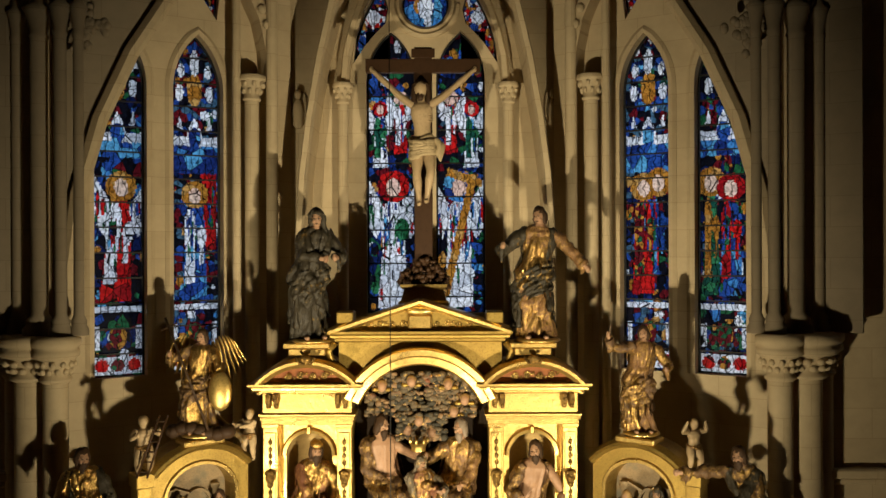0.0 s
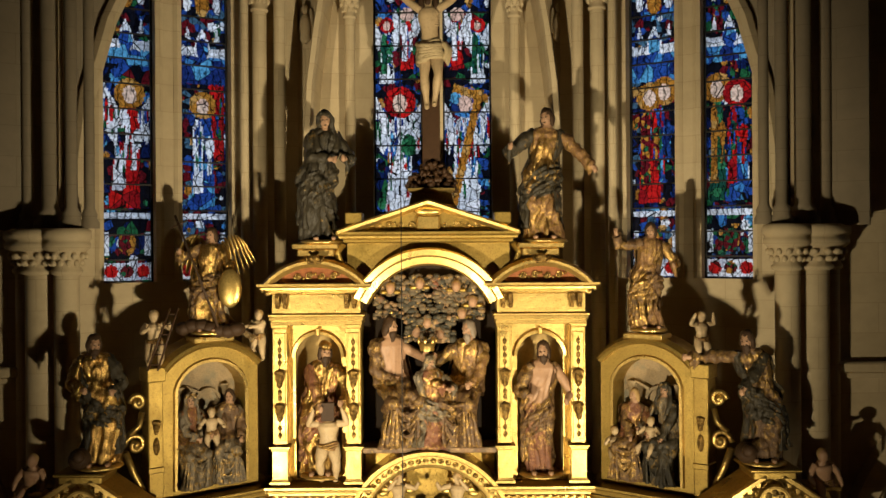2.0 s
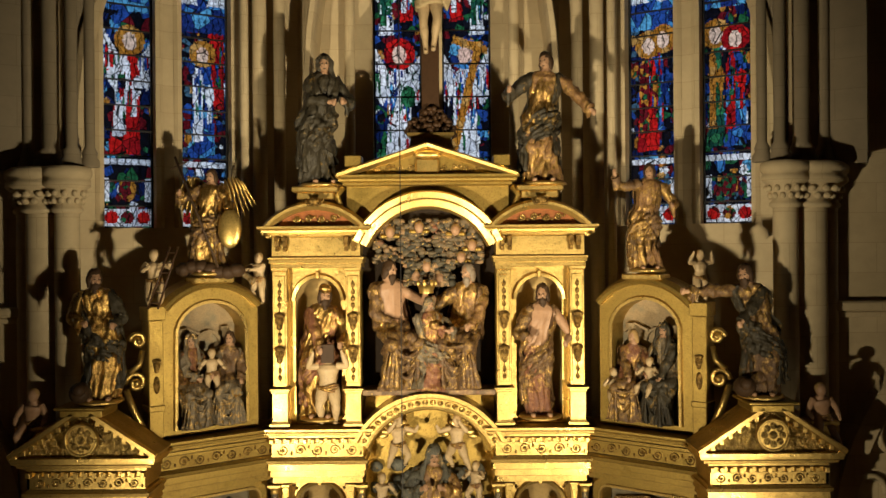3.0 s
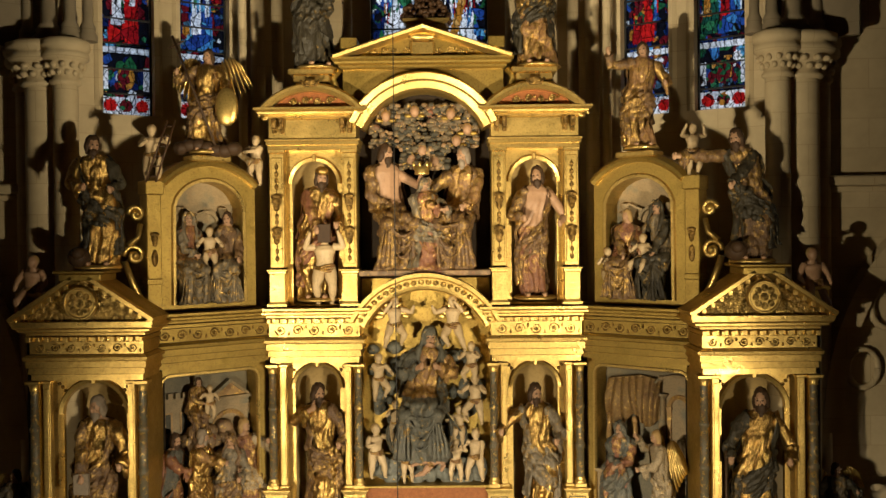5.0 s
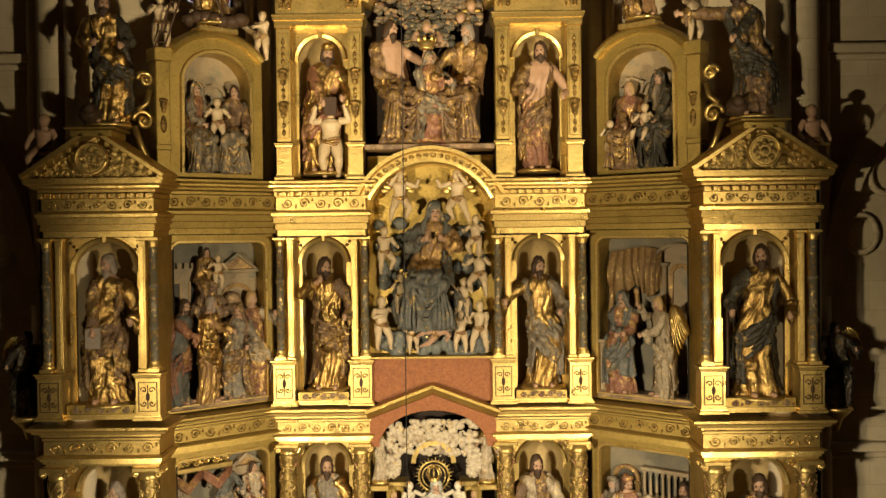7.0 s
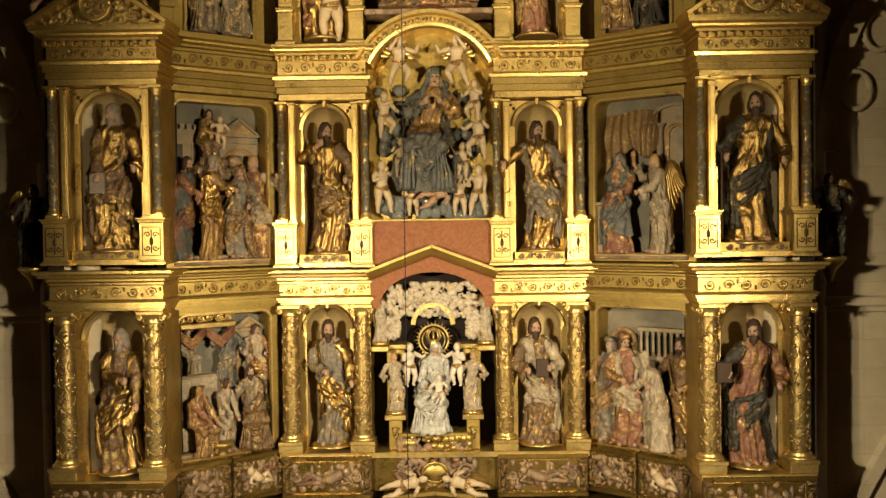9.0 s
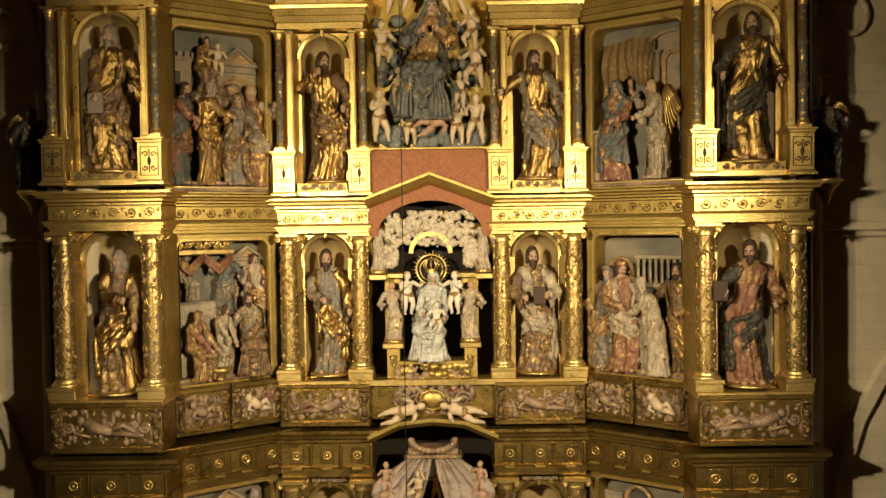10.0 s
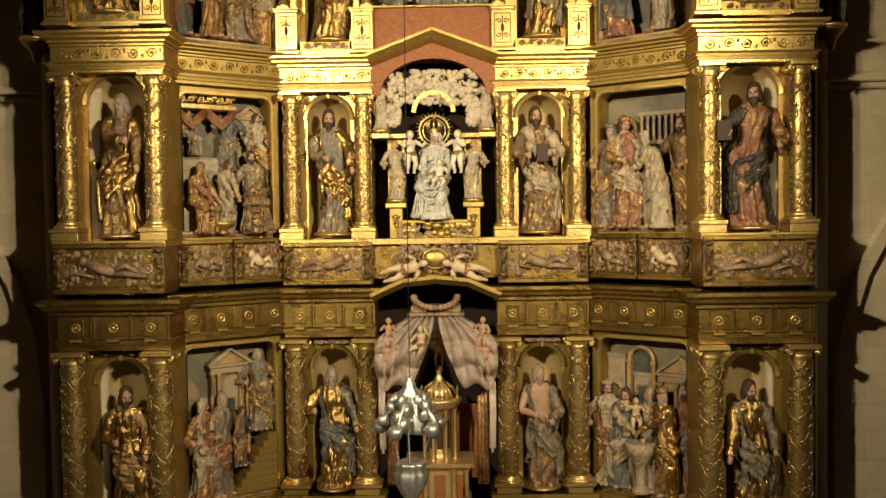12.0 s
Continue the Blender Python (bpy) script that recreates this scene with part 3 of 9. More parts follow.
    lathe(bm, [(0.03, 0), (0.07, 0.05), (0.06, 0.1), (0.075, 0.2), (0.06, 0.3), (0.03, 0.36)], 10)
    ball(bm, (0, -0.02, 0.42), (0.045, 0.05, 0.06))
    ball(bm, (s * 0.07, 0.04, 0.28), (0.03, 0.02, 0.17))
    ball(bm, (-s * 0.07, 0.04, 0.28), (0.03, 0.02, 0.17))
    tagged(part("console_figure", bm, stone, None, "", pose(CX + s * 1.58, 11.42, 14.0)), "small winged stone figure on the wall", "statue", "stone console figures")

# string courses and blind tracery of the outer walls
for s in (-1, 1):
    x0, x1 = along(s, 3.8, 6.6)
    for z in (10.15, 5.95):
        setting("trim", boxes((x0, x1, 9.33, 9.45, z, z + 0.10), (x0, x1, 9.38, 9.45, z - 0.07, z - 0.004), b=0.015), stone, "moulded stone string course on the wall")
    bt = setting("blind_tracery", band(bmesh.new(), [(s * 5.75 + q, z) for q, z in arc(0, 7.6, 1.55, 180, 90, 14, 2.3)] if s > 0 else [(s * 5.75 + q, z) for q, z in arc(0, 7.6, 1.55, 0, 90, 14, 2.3)],
                                        [(-0.1, 9.30), (0.1, 9.30), (0.12, 9.45), (-0.12, 9.45)]), stone, "carved stone tracery arch on the side wall")
    bm = bmesh.new()
    for k in range(5):
        a = radians(160 - 22 * k)
        q = math.cos(a) * 1.28
        bm2 = tube(bm, [(s * 5.75 + s * (q + 0.16 * math.cos(t)), 9.4, 7.6 + 1.9 * math.sin(a) + 0.2 * math.sin(t)) for t in [2 * math.pi * i / 14 for i in range(15)]], 0.035, 6)
    part("foil", bm, stone, bt)
    setting("blind_arch", band(bmesh.new(), [(s * x, z) for x, z in ((4.35, 1.0), (4.35, 2.6), (4.42, 3.3), (4.6, 3.9), (4.9, 4.45), (5.3, 4.9))], [(-0.06, 9.36), (0.06, 9.36), (0.08, 9.45), (-0.08, 9.45)]), stone, "dark-edged pointed arch moulding on the wall")


# ---- stained glass ----
def window(name, outline, m, y, label, bars, fill, figure=None):
    w = thing(name, m, label, "window", "", "structure")
    xs, zs = [p[0] for p in outline], [p[1] for p in outline]
    for z in bars:
        if min(zs) < z < max(zs) - 0.15:
            part("saddle_bar", boxes((min(xs), max(xs), y - 0.035, y - 0.02, z - 0.009, z + 0.009)), iron, w)
    part("came", band(bmesh.new(), outline + outline[:1], [(-0.0, y - 0.03), (0.022, y - 0.03), (0.022, y), (0.0, y)]), lead, w)
    SHAPES.clear()
    if figure:
        figure(w, y - 0.012)
    if figure:
        fr = random.Random(int(abs(xs[0]) * 1000) + len(SHAPES))
        for _ in range(int((max(xs) - min(xs)) * (max(zs) - min(zs)) * 34)):
            px, pz, q = fr.uniform(min(xs), max(xs)), fr.uniform(min(zs), max(zs)), fr.uniform(0.02, 0.065)
            SHAPES.append((y + 0.1, ell(px, pz, q, q * fr.uniform(0.6, 2.2), 8), fr.choice((glass_blue, glass_blue, glass_ground_b, glass_gold, glass_green, glass_white, glass_ground_b, glass_wine_roundel))))
        # folds of cloth and foliage over the figures
        for s in list(SHAPES):
            if s[2] in (glass_white, glass_red, glass_blue) and max(p[1] for p in s[1]) - min(p[1] for p in s[1]) > 0.5:
                for _ in range(15):
                    bx, bz = fr.choice(s[1])
                    cx2, cz2 = sum(p[0] for p in s[1]) / len(s[1]), sum(p[1] for p in s[1]) / len(s[1])
                    k2 = fr.uniform(0.1, 0.8)
                    px, pz = cx2 + (bx - cx2) * k2, cz2 + (bz - cz2) * k2
                    SHAPES.append((s[0] - 0.001, ell(px, pz, fr.uniform(0.008, 0.018), fr.uniform(0.05, 0.14), 8), fr.choice((glass_ground, glass_blue, glass_red, glass_green))))
    shapes = [q for _, q in sorted(((-s[0], k), s) for k, s in enumerate(SHAPES))]
    mats = [fill] + sorted({s[2] for s in shapes}, key=lambda q: q.name)
    slot = {q: k for k, q in enumerate(mats)}
    rng = random.Random(len(shapes) + int(abs(xs[0]) * 100))
    # small quarries leaded together, one sheet between each pair of saddle bars
    x0, x1, step = min(xs) - 0.015, max(xs) + 0.015, 0.017
    cuts = [min(zs) - 0.015] + [z for z in bars if min(zs) < z < max(zs) - 0.15] + [max(zs) + 0.015]
    for za, zb in zip(cuts, cuts[1:]):
        nx, nz = max(2, round((x1 - x0) / step)), max(2, round((zb - za) / step))
        bm = bmesh.new()
        g = []
        for j in range(nz + 1):
            row = []
            for i in range(nx + 1):
                jx = rng.uniform(-0.3, 0.3) * step if 0 < i < nx else 0
                jz = rng.uniform(-0.3, 0.3) * step if 0 < j < nz else 0
                row.append(bm.verts.new((x0 + (x1 - x0) * i / nx + jx, y, za + (zb - za) * j / nz + jz)))
            g.append(row)
        for a, b in zip(g, g[1:]):
            for i in range(nx):
                f = bm.faces.new((a[i], a[i + 1], b[i + 1], b[i]))
                c = f.calc_center_median()
                f.material_index = 0
                for s in reversed(shapes):
                    if inside(c.x, c.z, s[1]):
                        f.material_index = slot[s[2]]
                        break
        part("pane", bm, mats, w)
    return w


SHAPES = []


def inside(x, z, pts):
    hit = False
    for (xa, za), (xb, zb) in zip(pts, pts[1:] + pts[:1]):
        if (za > z) != (zb > z) and x < (xb - xa) * (z - za) / (zb - za) + xa:
            hit = not hit
    return hit


def piece(w, pts, y, mat):
    """Notes a shape of coloured glass; those with smaller y lie over the others."""
    SHAPES.append((y, pts, mat))


def ell(cx, cz, rx, rz, n=14):
    return arc(cx, cz, rx, 0, 360 - 360 / n, n - 1, rz)


def robe_shape(cx, z0, z1, w0, w1, lean=0.0):
    h = z1 - z0
    return [(cx - w0, z0), (cx + w0 * 0.9, z0 + 0.02 * h), (cx + w0 * 0.8 + lean * 0.3, z0 + 0.4 * h), (cx + w1 * 1.25 + lean * 0.7, z0 + 0.72 * h), (cx + w1 + lean, z1 - 0.1 * h),
            (cx + w1 * 0.35 + lean, z1), (cx - w1 * 0.35 + lean, z1), (cx - w1 + lean, z1 - 0.1 * h), (cx - w1 * 1.2 + lean * 0.7, z0 + 0.7 * h), (cx - w0 * 0.75 + lean * 0.3, z0 + 0.42 * h)]


def holy_figure(cx, z0, h, robe, cloak, halo, wings=False, lean=0.0, width=0.22):
    """A standing haloed figure in plain glass shapes."""
    def make(w, y):
        piece(w, robe_shape(cx, z0, z0 + 0.8 * h, width, width * 0.55, lean), y, robe)
        piece(w, robe_shape(cx - width * 0.35, z0 + 0.14 * h, z0 + 0.76 * h, width * 0.42, width * 0.34, lean), y - 0.007, cloak)
        piece(w, robe_shape(cx + width * 0.5, z0 + 0.30 * h, z0 + 0.62 * h, width * 0.16, width * 0.3, lean), y - 0.007, cloak)
        hx, hz = cx + lean, z0 + 0.88 * h
        piece(w, ell(hx, hz, 0.115 * h, 0.115 * h), y - 0.004, halo)
        piece(w, ell(hx, hz - 0.01 * h, 0.052 * h, 0.068 * h), y - 0.014, glass_flesh)
        if wings:
            for q in (-1, 1):
                piece(w, [(hx + q * 0.05 * h, z0 + 0.7 * h), (hx + q * 0.2 * h, z0 + 0.97 * h), (hx + q * 0.235 * h, z0 + 0.86 * h), (hx + q * 0.19 * h, z0 + 0.6 * h), (hx + q * 0.12 * h, z0 + 0.5 * h)][::q], y - 0.002, glass_white)
    return make


def canopy_top(w, x0, x1, z, y):
    """The pale canopy work and crimson ground at the head of a lancet."""
    m, d = (x0 + x1) / 2, x1 - x0
    piece(w, [(x0 + 0.02, z), (x1 - 0.02, z), (x1 - 0.02, z + 0.12), (m + 0.16 * d, z + 0.10), (m + 0.08 * d, z + 0.26), (m, z + 0.34), (m - 0.08 * d, z + 0.26), (m - 0.16 * d, z + 0.10), (x0 + 0.02, z + 0.12)], y, glass_white)
    piece(w, ell(m, z + 0.1, 0.13 * d, 0.12), y - 0.008, glass_blue)
    for q in (-1, 1):
        piece(w, [(m + q * 0.30 * d - 0.035, z + 0.2), (m + q * 0.30 * d + 0.035, z + 0.2), (m + q * 0.30 * d, z + 0.36)], y, glass_white)
        piece(w, ell(m + q * 0.30 * d, z + 0.62, 0.05, 0.1), y, glass_white)
        piece(w, ell(m + q * 0.27 * d, z + 0.88, 0.04, 0.08), y, glass_white)
    piece(w, ell(m, z + 0.66, 0.09, 0.2), y, glass_gold)
    piece(w, ell(m, z + 0.98, 0.055, 0.15), y, glass_white)


def flank_lights(s):
    """The two lancets of one flank, each with its own scene."""
    for i, (a, b) in enumerate(LIGHTS):
        x0, x1 = along(s, a, b)
        m = (x0 + x1) / 2
        z1 = 13.72

        def scene_of(w, y, i=i, m=m, x0=x0, x1=x1):
            piece(w, [(x0 + 0.02, 11.1), (x1 - 0.02, 11.1), (x1 - 0.02, 11.3), (x0 + 0.02, 11.3)], y, glass_white)
            for k in range(3):
                piece(w, ell(x0 + 0.11 + k * (x1 - x0 - 0.22) / 2, 11.2, 0.075, 0.075), y - 0.008, glass_wine_roundel if k % 2 else glass_red)
            piece(w, ell(m, 11.52, 0.1, 0.14), y, glass_wine_roundel)
            for q in (-1, 1):
                piece(w, [(m + q * 0.23 - 0.03, 11.38), (m + q * 0.23 + 0.03, 11.38), (m + q * 0.23 + 0.03, 11.64), (m + q * 0.23 - 0.03, 11.64)], y, glass_white)
            piece(w, [(x0 + 0.02, 11.8), (x1 - 0.02, 11.8), (x1 - 0.02, 11.87), (x0 + 0.02, 11.87)], y, glass_white)
            piece(w, [(x0 + 0.02, 13.55 if i else 13.4), (x1 - 0.02, 13.55 if i else 13.4), (x1 - 0.02, z1), (x0 + 0.02, z1)], y, glass_blue)
            canopy_top(w, x0, x1, z1, y - 0.003)
            if s < 0 and i == 0:
                holy_figure(m, 11.9, 1.42, glass_blue, glass_white, glass_gold, width=0.16)(w, y - 0.004)
                piece(w, [(x1 - 0.16, 12.5), (x1 - 0.03, 12.5), (x1 - 0.03, 13.4), (x1 - 0.22, 13.4)], y - 0.002, glass_red)
            elif s < 0:
                holy_figure(m - 0.02, 11.9, 1.5, glass_red, glass_white, glass_gold, True, 0.06, 0.19)(w, y - 0.004)
            elif i == 0:
                holy_figure(m - 0.06, 11.95, 1.45, glass_red, glass_wine_roundel, glass_gold, width=0.15)(w, y - 0.004)
                holy_figure(m + 0.12, 12.0, 1.45, glass_ground, glass_blue, glass_gold, width=0.1)(w, y - 0.003)
            else:
                holy_figure(m + 0.08, 11.95, 1.4, glass_blue, glass_red, glass_red, width=0.14)(w, y - 0.004)
                holy_figure(m - 0.14, 11.95, 1.48, glass_green, glass_gold, glass_gold, width=0.11)(w, y - 0.003)

        window("window_%d" % (i + (1 if s < 0 else 3)), lancet(x0, x1, 11.08, 14.35, k=1.5), flank_m(s), 0.14, "stained glass lancet with robed figures in red and blue", [11.33 + 0.285 * k for k in range(13)], glass_ground if i else glass_ground_b, scene_of)


glass_wine_roundel = glass_mat("stained_glass_wine", [G_WINE, G_GREEN, G_GOLD, G_WINE], 16.0)
glass_ground_b = glass_mat("stained_glass_ground_dim", [G_DEEP, G_BLACK, G_WINE, G_BLUE, G_BLACK, (0.05, 0.12, 0.2)], 12.0)
flank_lights(-1)
flank_lights(1)
for k, (ol, s) in enumerate(zip(W_HOLES, (-1, 1))):
    cx = CX + s * 0.435

    def angels(w, y, cx=cx, s=s):
        holy_figure(cx - 0.02 * s, 11.75, 1.75, glass_white, glass_white, glass_red if s < 0 else glass_blue, True, 0.0, 0.2)(w, y)
        holy_figure(cx + s * 0.14, 13.52, 0.85, glass_white, glass_green, glass_red, True, 0.0, 0.1)(w, y - 0.004)
        holy_figure(cx - s * 0.12, 13.7, 0.8, glass_red, glass_white, glass_flesh, True, 0.0, 0.09)(w, y - 0.02)
        if s > 0:
            piece(w, [(cx - 0.26, 11.9), (cx - 0.15, 11.9), (cx + 0.22, 13.45), (cx + 0.12, 13.45)], y - 0.03, glass_gold)
            piece(w, [(cx - 0.18, 13.42), (cx + 0.26, 13.27), (cx + 0.28, 13.38), (cx - 0.16, 13.53)], y - 0.034, glass_gold)
        else:
            piece(w, ell(cx + 0.13, 12.75, 0.1, 0.14), y - 0.026, glass_green)

    window("window_%d" % (5 + k), ol, pose(0, 0, 0), 11.62, "stained glass lancet with white-robed angels", [11.9 + 0.42 * k for k in range(7)], glass_ground, angels)
window("window_7", W_ROSE, pose(0, 0, 0), 11.62, "round stained glass light in blue and white", [], glass_blue, lambda w, y: piece(w, ell(CX, 15.56, 0.10, 0.16), y, glass_white))
for k, (ol, s) in enumerate(zip(W_SPAN, (-1, 1))):
    window("window_%d" % (8 + k), ol if s > 0 else ol[::-1], pose(0, 0, 0), 11.62, "small red and gold stained glass corner light", [], glass_border, lambda w, y, s=s: piece(w, ell(CX + s * 0.66, 15.42, 0.09, 0.09), y, glass_white))
for s in (-1, 1):
    tri = [(0.78, 15.2), (1.02, 15.55), (1.4, 15.75), (1.38, 15.9), (0.9, 15.8), (0.74, 15.5)]
    window("window_%d" % (10 if s < 0 else 11), [(s * x, z) for x, z in (tri if s > 0 else tri[::-1])], flank_m(s), 0.14, "small blue stained glass tracery light", [], glass_border)

# ---- the altarpiece ----
def cornice_profile(z0, z1, out):
    h = z1 - z0
    return [(0.0, z0), (out * 0.25, z0 + 0.12 * h), (out * 0.25, z0 + 0.3 * h), (out * 0.7, z0 + 0.45 * h), (out * 0.72, z0 + 0.62 * h), (out, z0 + 0.8 * h), (out, z1)]


_db = boxes((-0.022, 0.022, -0.03, 0.03, -0.025, 0.025), b=0.005)
dentil_mesh = bpy.data.meshes.new("dentil")
_db.to_mesh(dentil_mesh)
_db.free()
dentil_mesh.materials.append(gold)
dentil_dull_mesh = dentil_mesh.copy()
dentil_dull_mesh.materials.clear()
dentil_dull_mesh.materials.append(gold_dull)


def entablature(th, w, d, levels, ornament, mats, seed=0, dentils=True, back=0.0):
    """Architrave, plain band, carved frieze and cornice, from the bottom level up."""
    za, zb, zc, zd, ze = levels
    g, carved, dm = mats
    part("architrave", moulding(w, d, [(-0.02, za), (0.0, za)] + [(o, za + (zb - za) * k) for o, k in ((0.0, 0.22), (0.022, 0.25), (0.018, 0.48), (0.040, 0.51), (0.036, 0.74), (0.056, 0.78), (0.062, 0.90), (0.045, 0.92), (0.03, 1.0))]), g, th)
    fr = part("frieze", moulding(w, d, [(0.0, zb + 0.002), (0.008, zb + 0.004), (0.008, zc)]), g if ornament else carved, th)
    if ornament:
        bm = bmesh.new()
        n = max(3, int((w) / ((zc - zb) * 1.15)))
        scrolls(bm, -w / 2 + 0.02, w / 2 - 0.02, zb + 0.012, zc - 0.008, -0.012, n, 0.007, seed)
        part("scrollwork", bm, carved, fr, "carved leafy gilt scrolls")
    bed = part("bed_moulding", moulding(w, d, [(0.0, zc + 0.002), (0.02, zc + 0.01), (0.02, zd)]), g, th)
    if dentils:
        n = int(w / 0.085)
        for i in range(n + 1):
            shared("dentil", dm, bed, pose(-w / 2 + w * i / n, -0.045, (zc + zd) / 2 + 0.004))
    part("cornice", moulding(w, d, cornice_profile(zd + 0.002, ze, 0.13)), g, th)


def column(th, x, y, z0, z1, r, mat, style="ionic", seed=0):
    h = z1 - z0
    bm = bmesh.new()
    if style == "thin":
        lathe(bm, [(r, 0.10), (r * 1.02, h * 0.3), (r * 1.25, h * 0.31), (r * 1.25, h * 0.34), (r, h * 0.35), (r * 0.95, h * 0.62), (r * 1.2, h * 0.63), (r * 1.2, h * 0.655), (r * 0.92, h * 0.665), (r * 0.85, h - 0.1)], 14)
    else:
        lathe(bm, [(r * 0.98, 0.10), (r * 1.03, h * 0.3), (r, h * 0.6), (r * 0.86, h - 0.13)], 16)
        rng = random.Random(seed)
        for k in range(3):
            pts = []
            for i in range(60):
                a = 1.5 * math.pi + (k - 1) * 0.95 + 0.42 * math.sin(i * 0.62 + 2.1 * k) + 0.12 * math.sin(i * 1.7)
                z = 0.12 + (h - 0.27) * i / 59
                pts.append((r * 1.02 * math.cos(a), r * 1.02 * math.sin(a), z))
            tube(bm, pts, 0.007, 5)
        for i in range(20):
            # a small carved head or fruit among the tendrils
            a, z = 1.5 * math.pi + rng.uniform(-1.3, 1.3), 0.16 + (h - 0.34) * i / 20
            ball(bm, (r * 1.02 * math.cos(a), r * 1.02 * math.sin(a), z), (0.017, 0.017, 0.020), i % 2, 7, 5)
        for i in range(110):
            a, z = rng.uniform(math.pi * 0.95, math.pi * 2.05), 0.14 + (h - 0.30) * i / 110
            # a lance-shaped leaf that lies along the vine
            da, dz, w = rng.choice((-1, 1)) * rng.uniform(0.15, 0.4), rng.uniform(-0.03, 0.05), rng.uniform(0.006, 0.013)
            tube(bm, [(r * 1.0 * math.cos(a + da * q), r * 1.0 * math.sin(a + da * q), z + dz * q) for q in (-0.5, 0.0, 0.5)], w, 5, 1 if i % 4 == 0 else 0, 0.004)
    col = part("column", bm, [mat, vine_paint], th, "", pose(x, y, z0))
    cb = bmesh.new()
    if style == "thin":
        lathe(cb, [(r * 0.9, h - 0.1), (r * 1.15, h - 0.09), (r * 0.95, h - 0.075), (r * 1.5, h - 0.025)], 14)
        box(cb, -r * 1.6, r * 1.6, -r * 1.6, r * 1.6, h - 0.024, h)
    else:
        lathe(cb, [(r * 0.88, h - 0.135), (r * 1.05, h - 0.125), (r * 0.9, h - 0.11), (r * 1.1, h - 0.07), (r * 1.15, h - 0.05)], 16)
        for q in (-1, 1):
            for yy in (-1, 1):
                pts = [(q * (r * 1.15 + 0.035 * (1 - k / 16) * math.cos(k * 0.75)), yy * r * 0.9, h - 0.075 + 0.035 * (1 - k / 16) * math.sin(k * 0.75)) for k in range(16)]
                tube(cb, pts, 0.014, 6)
        box(cb, -r * 1.35, r * 1.35, -r * 1.35, r * 1.35, h - 0.045, h, b=0.008)
    part("capital", cb, gold, col, "gilt volute capital" if style != "thin" else "")
    bb = bmesh.new()
    box(bb, -r * 1.45, r * 1.45, -r * 1.45, r * 1.45, 0, 0.035)
    lathe(bb, [(r * 1.4, 0.036), (r * 1.45, 0.05), (r * 1.35, 0.065), (r * 1.1, 0.075), (r * 1.2, 0.09), (r * 1.0, 0.105)], 16)
    part("base", bb, gold, col)
    return col


def pedestal(th, x, y, z0, z1, w, d, mats, arabesque=True):
    g, carved = mats
    bm = boxes((-w / 2, w / 2, 0, d, 0.05, z1 - z0 - 0.05))
    p = part("pedestal", bm, g, th, "", pose(x, y, z0))
    h = z1 - z0
    part("cap_moulding", moulding(w, d, [(0.0, h - 0.05), (0.012, h - 0.04), (0.014, h - 0.02), (0.028, h - 0.012), (0.028, h)]), g, p)
    part("foot_moulding", moulding(w, d, [(0.026, 0), (0.026, 0.025), (0.012, 0.03), (0.008, 0.048), (0.0, 0.05)]), g, p)
    if arabesque:
        bm = bmesh.new()
        a, b, t = w / 2 - 0.025, (z1 - z0) / 2 - 0.085, 0.008
        zc = h / 2
        for q in (box(bm, -a, a, -t, 0, zc + b - t, zc + b), box(bm, -a, a, -t, 0, zc - b, zc - b + t), box(bm, -a, -a + t, -t, 0, zc - b, zc + b), box(bm, a - t, a, -t, 0, zc - b, zc + b)):
            pass
        for s in (-1, 1):
            for k, zz in enumerate((zc - b * 0.45, zc + b * 0.45)):
                pts = [(s * (a * 0.42 + a * 0.36 * (1 - i / 13) * math.cos(i * 0.62)), -0.006, zz + (1 if k else -1) * a * 0.36 * (1 - i / 13) * math.sin(i * 0.62)) for i in range(13)]
                tube(bm, pts, 0.006, 5)
        ball(bm, (0, -0.006, zc), (a * 0.22, 0.012, b * 0.3), 0, 8, 5)
        tube(bm, [(0, -0.006, zc - b * 0.8), (0, -0.006, zc + b * 0.8)], 0.006, 5)
        part("arabesque", bm, dark_wood if g is gold else gold_dull, p, "dark carved arabesque on gilding")
    return p


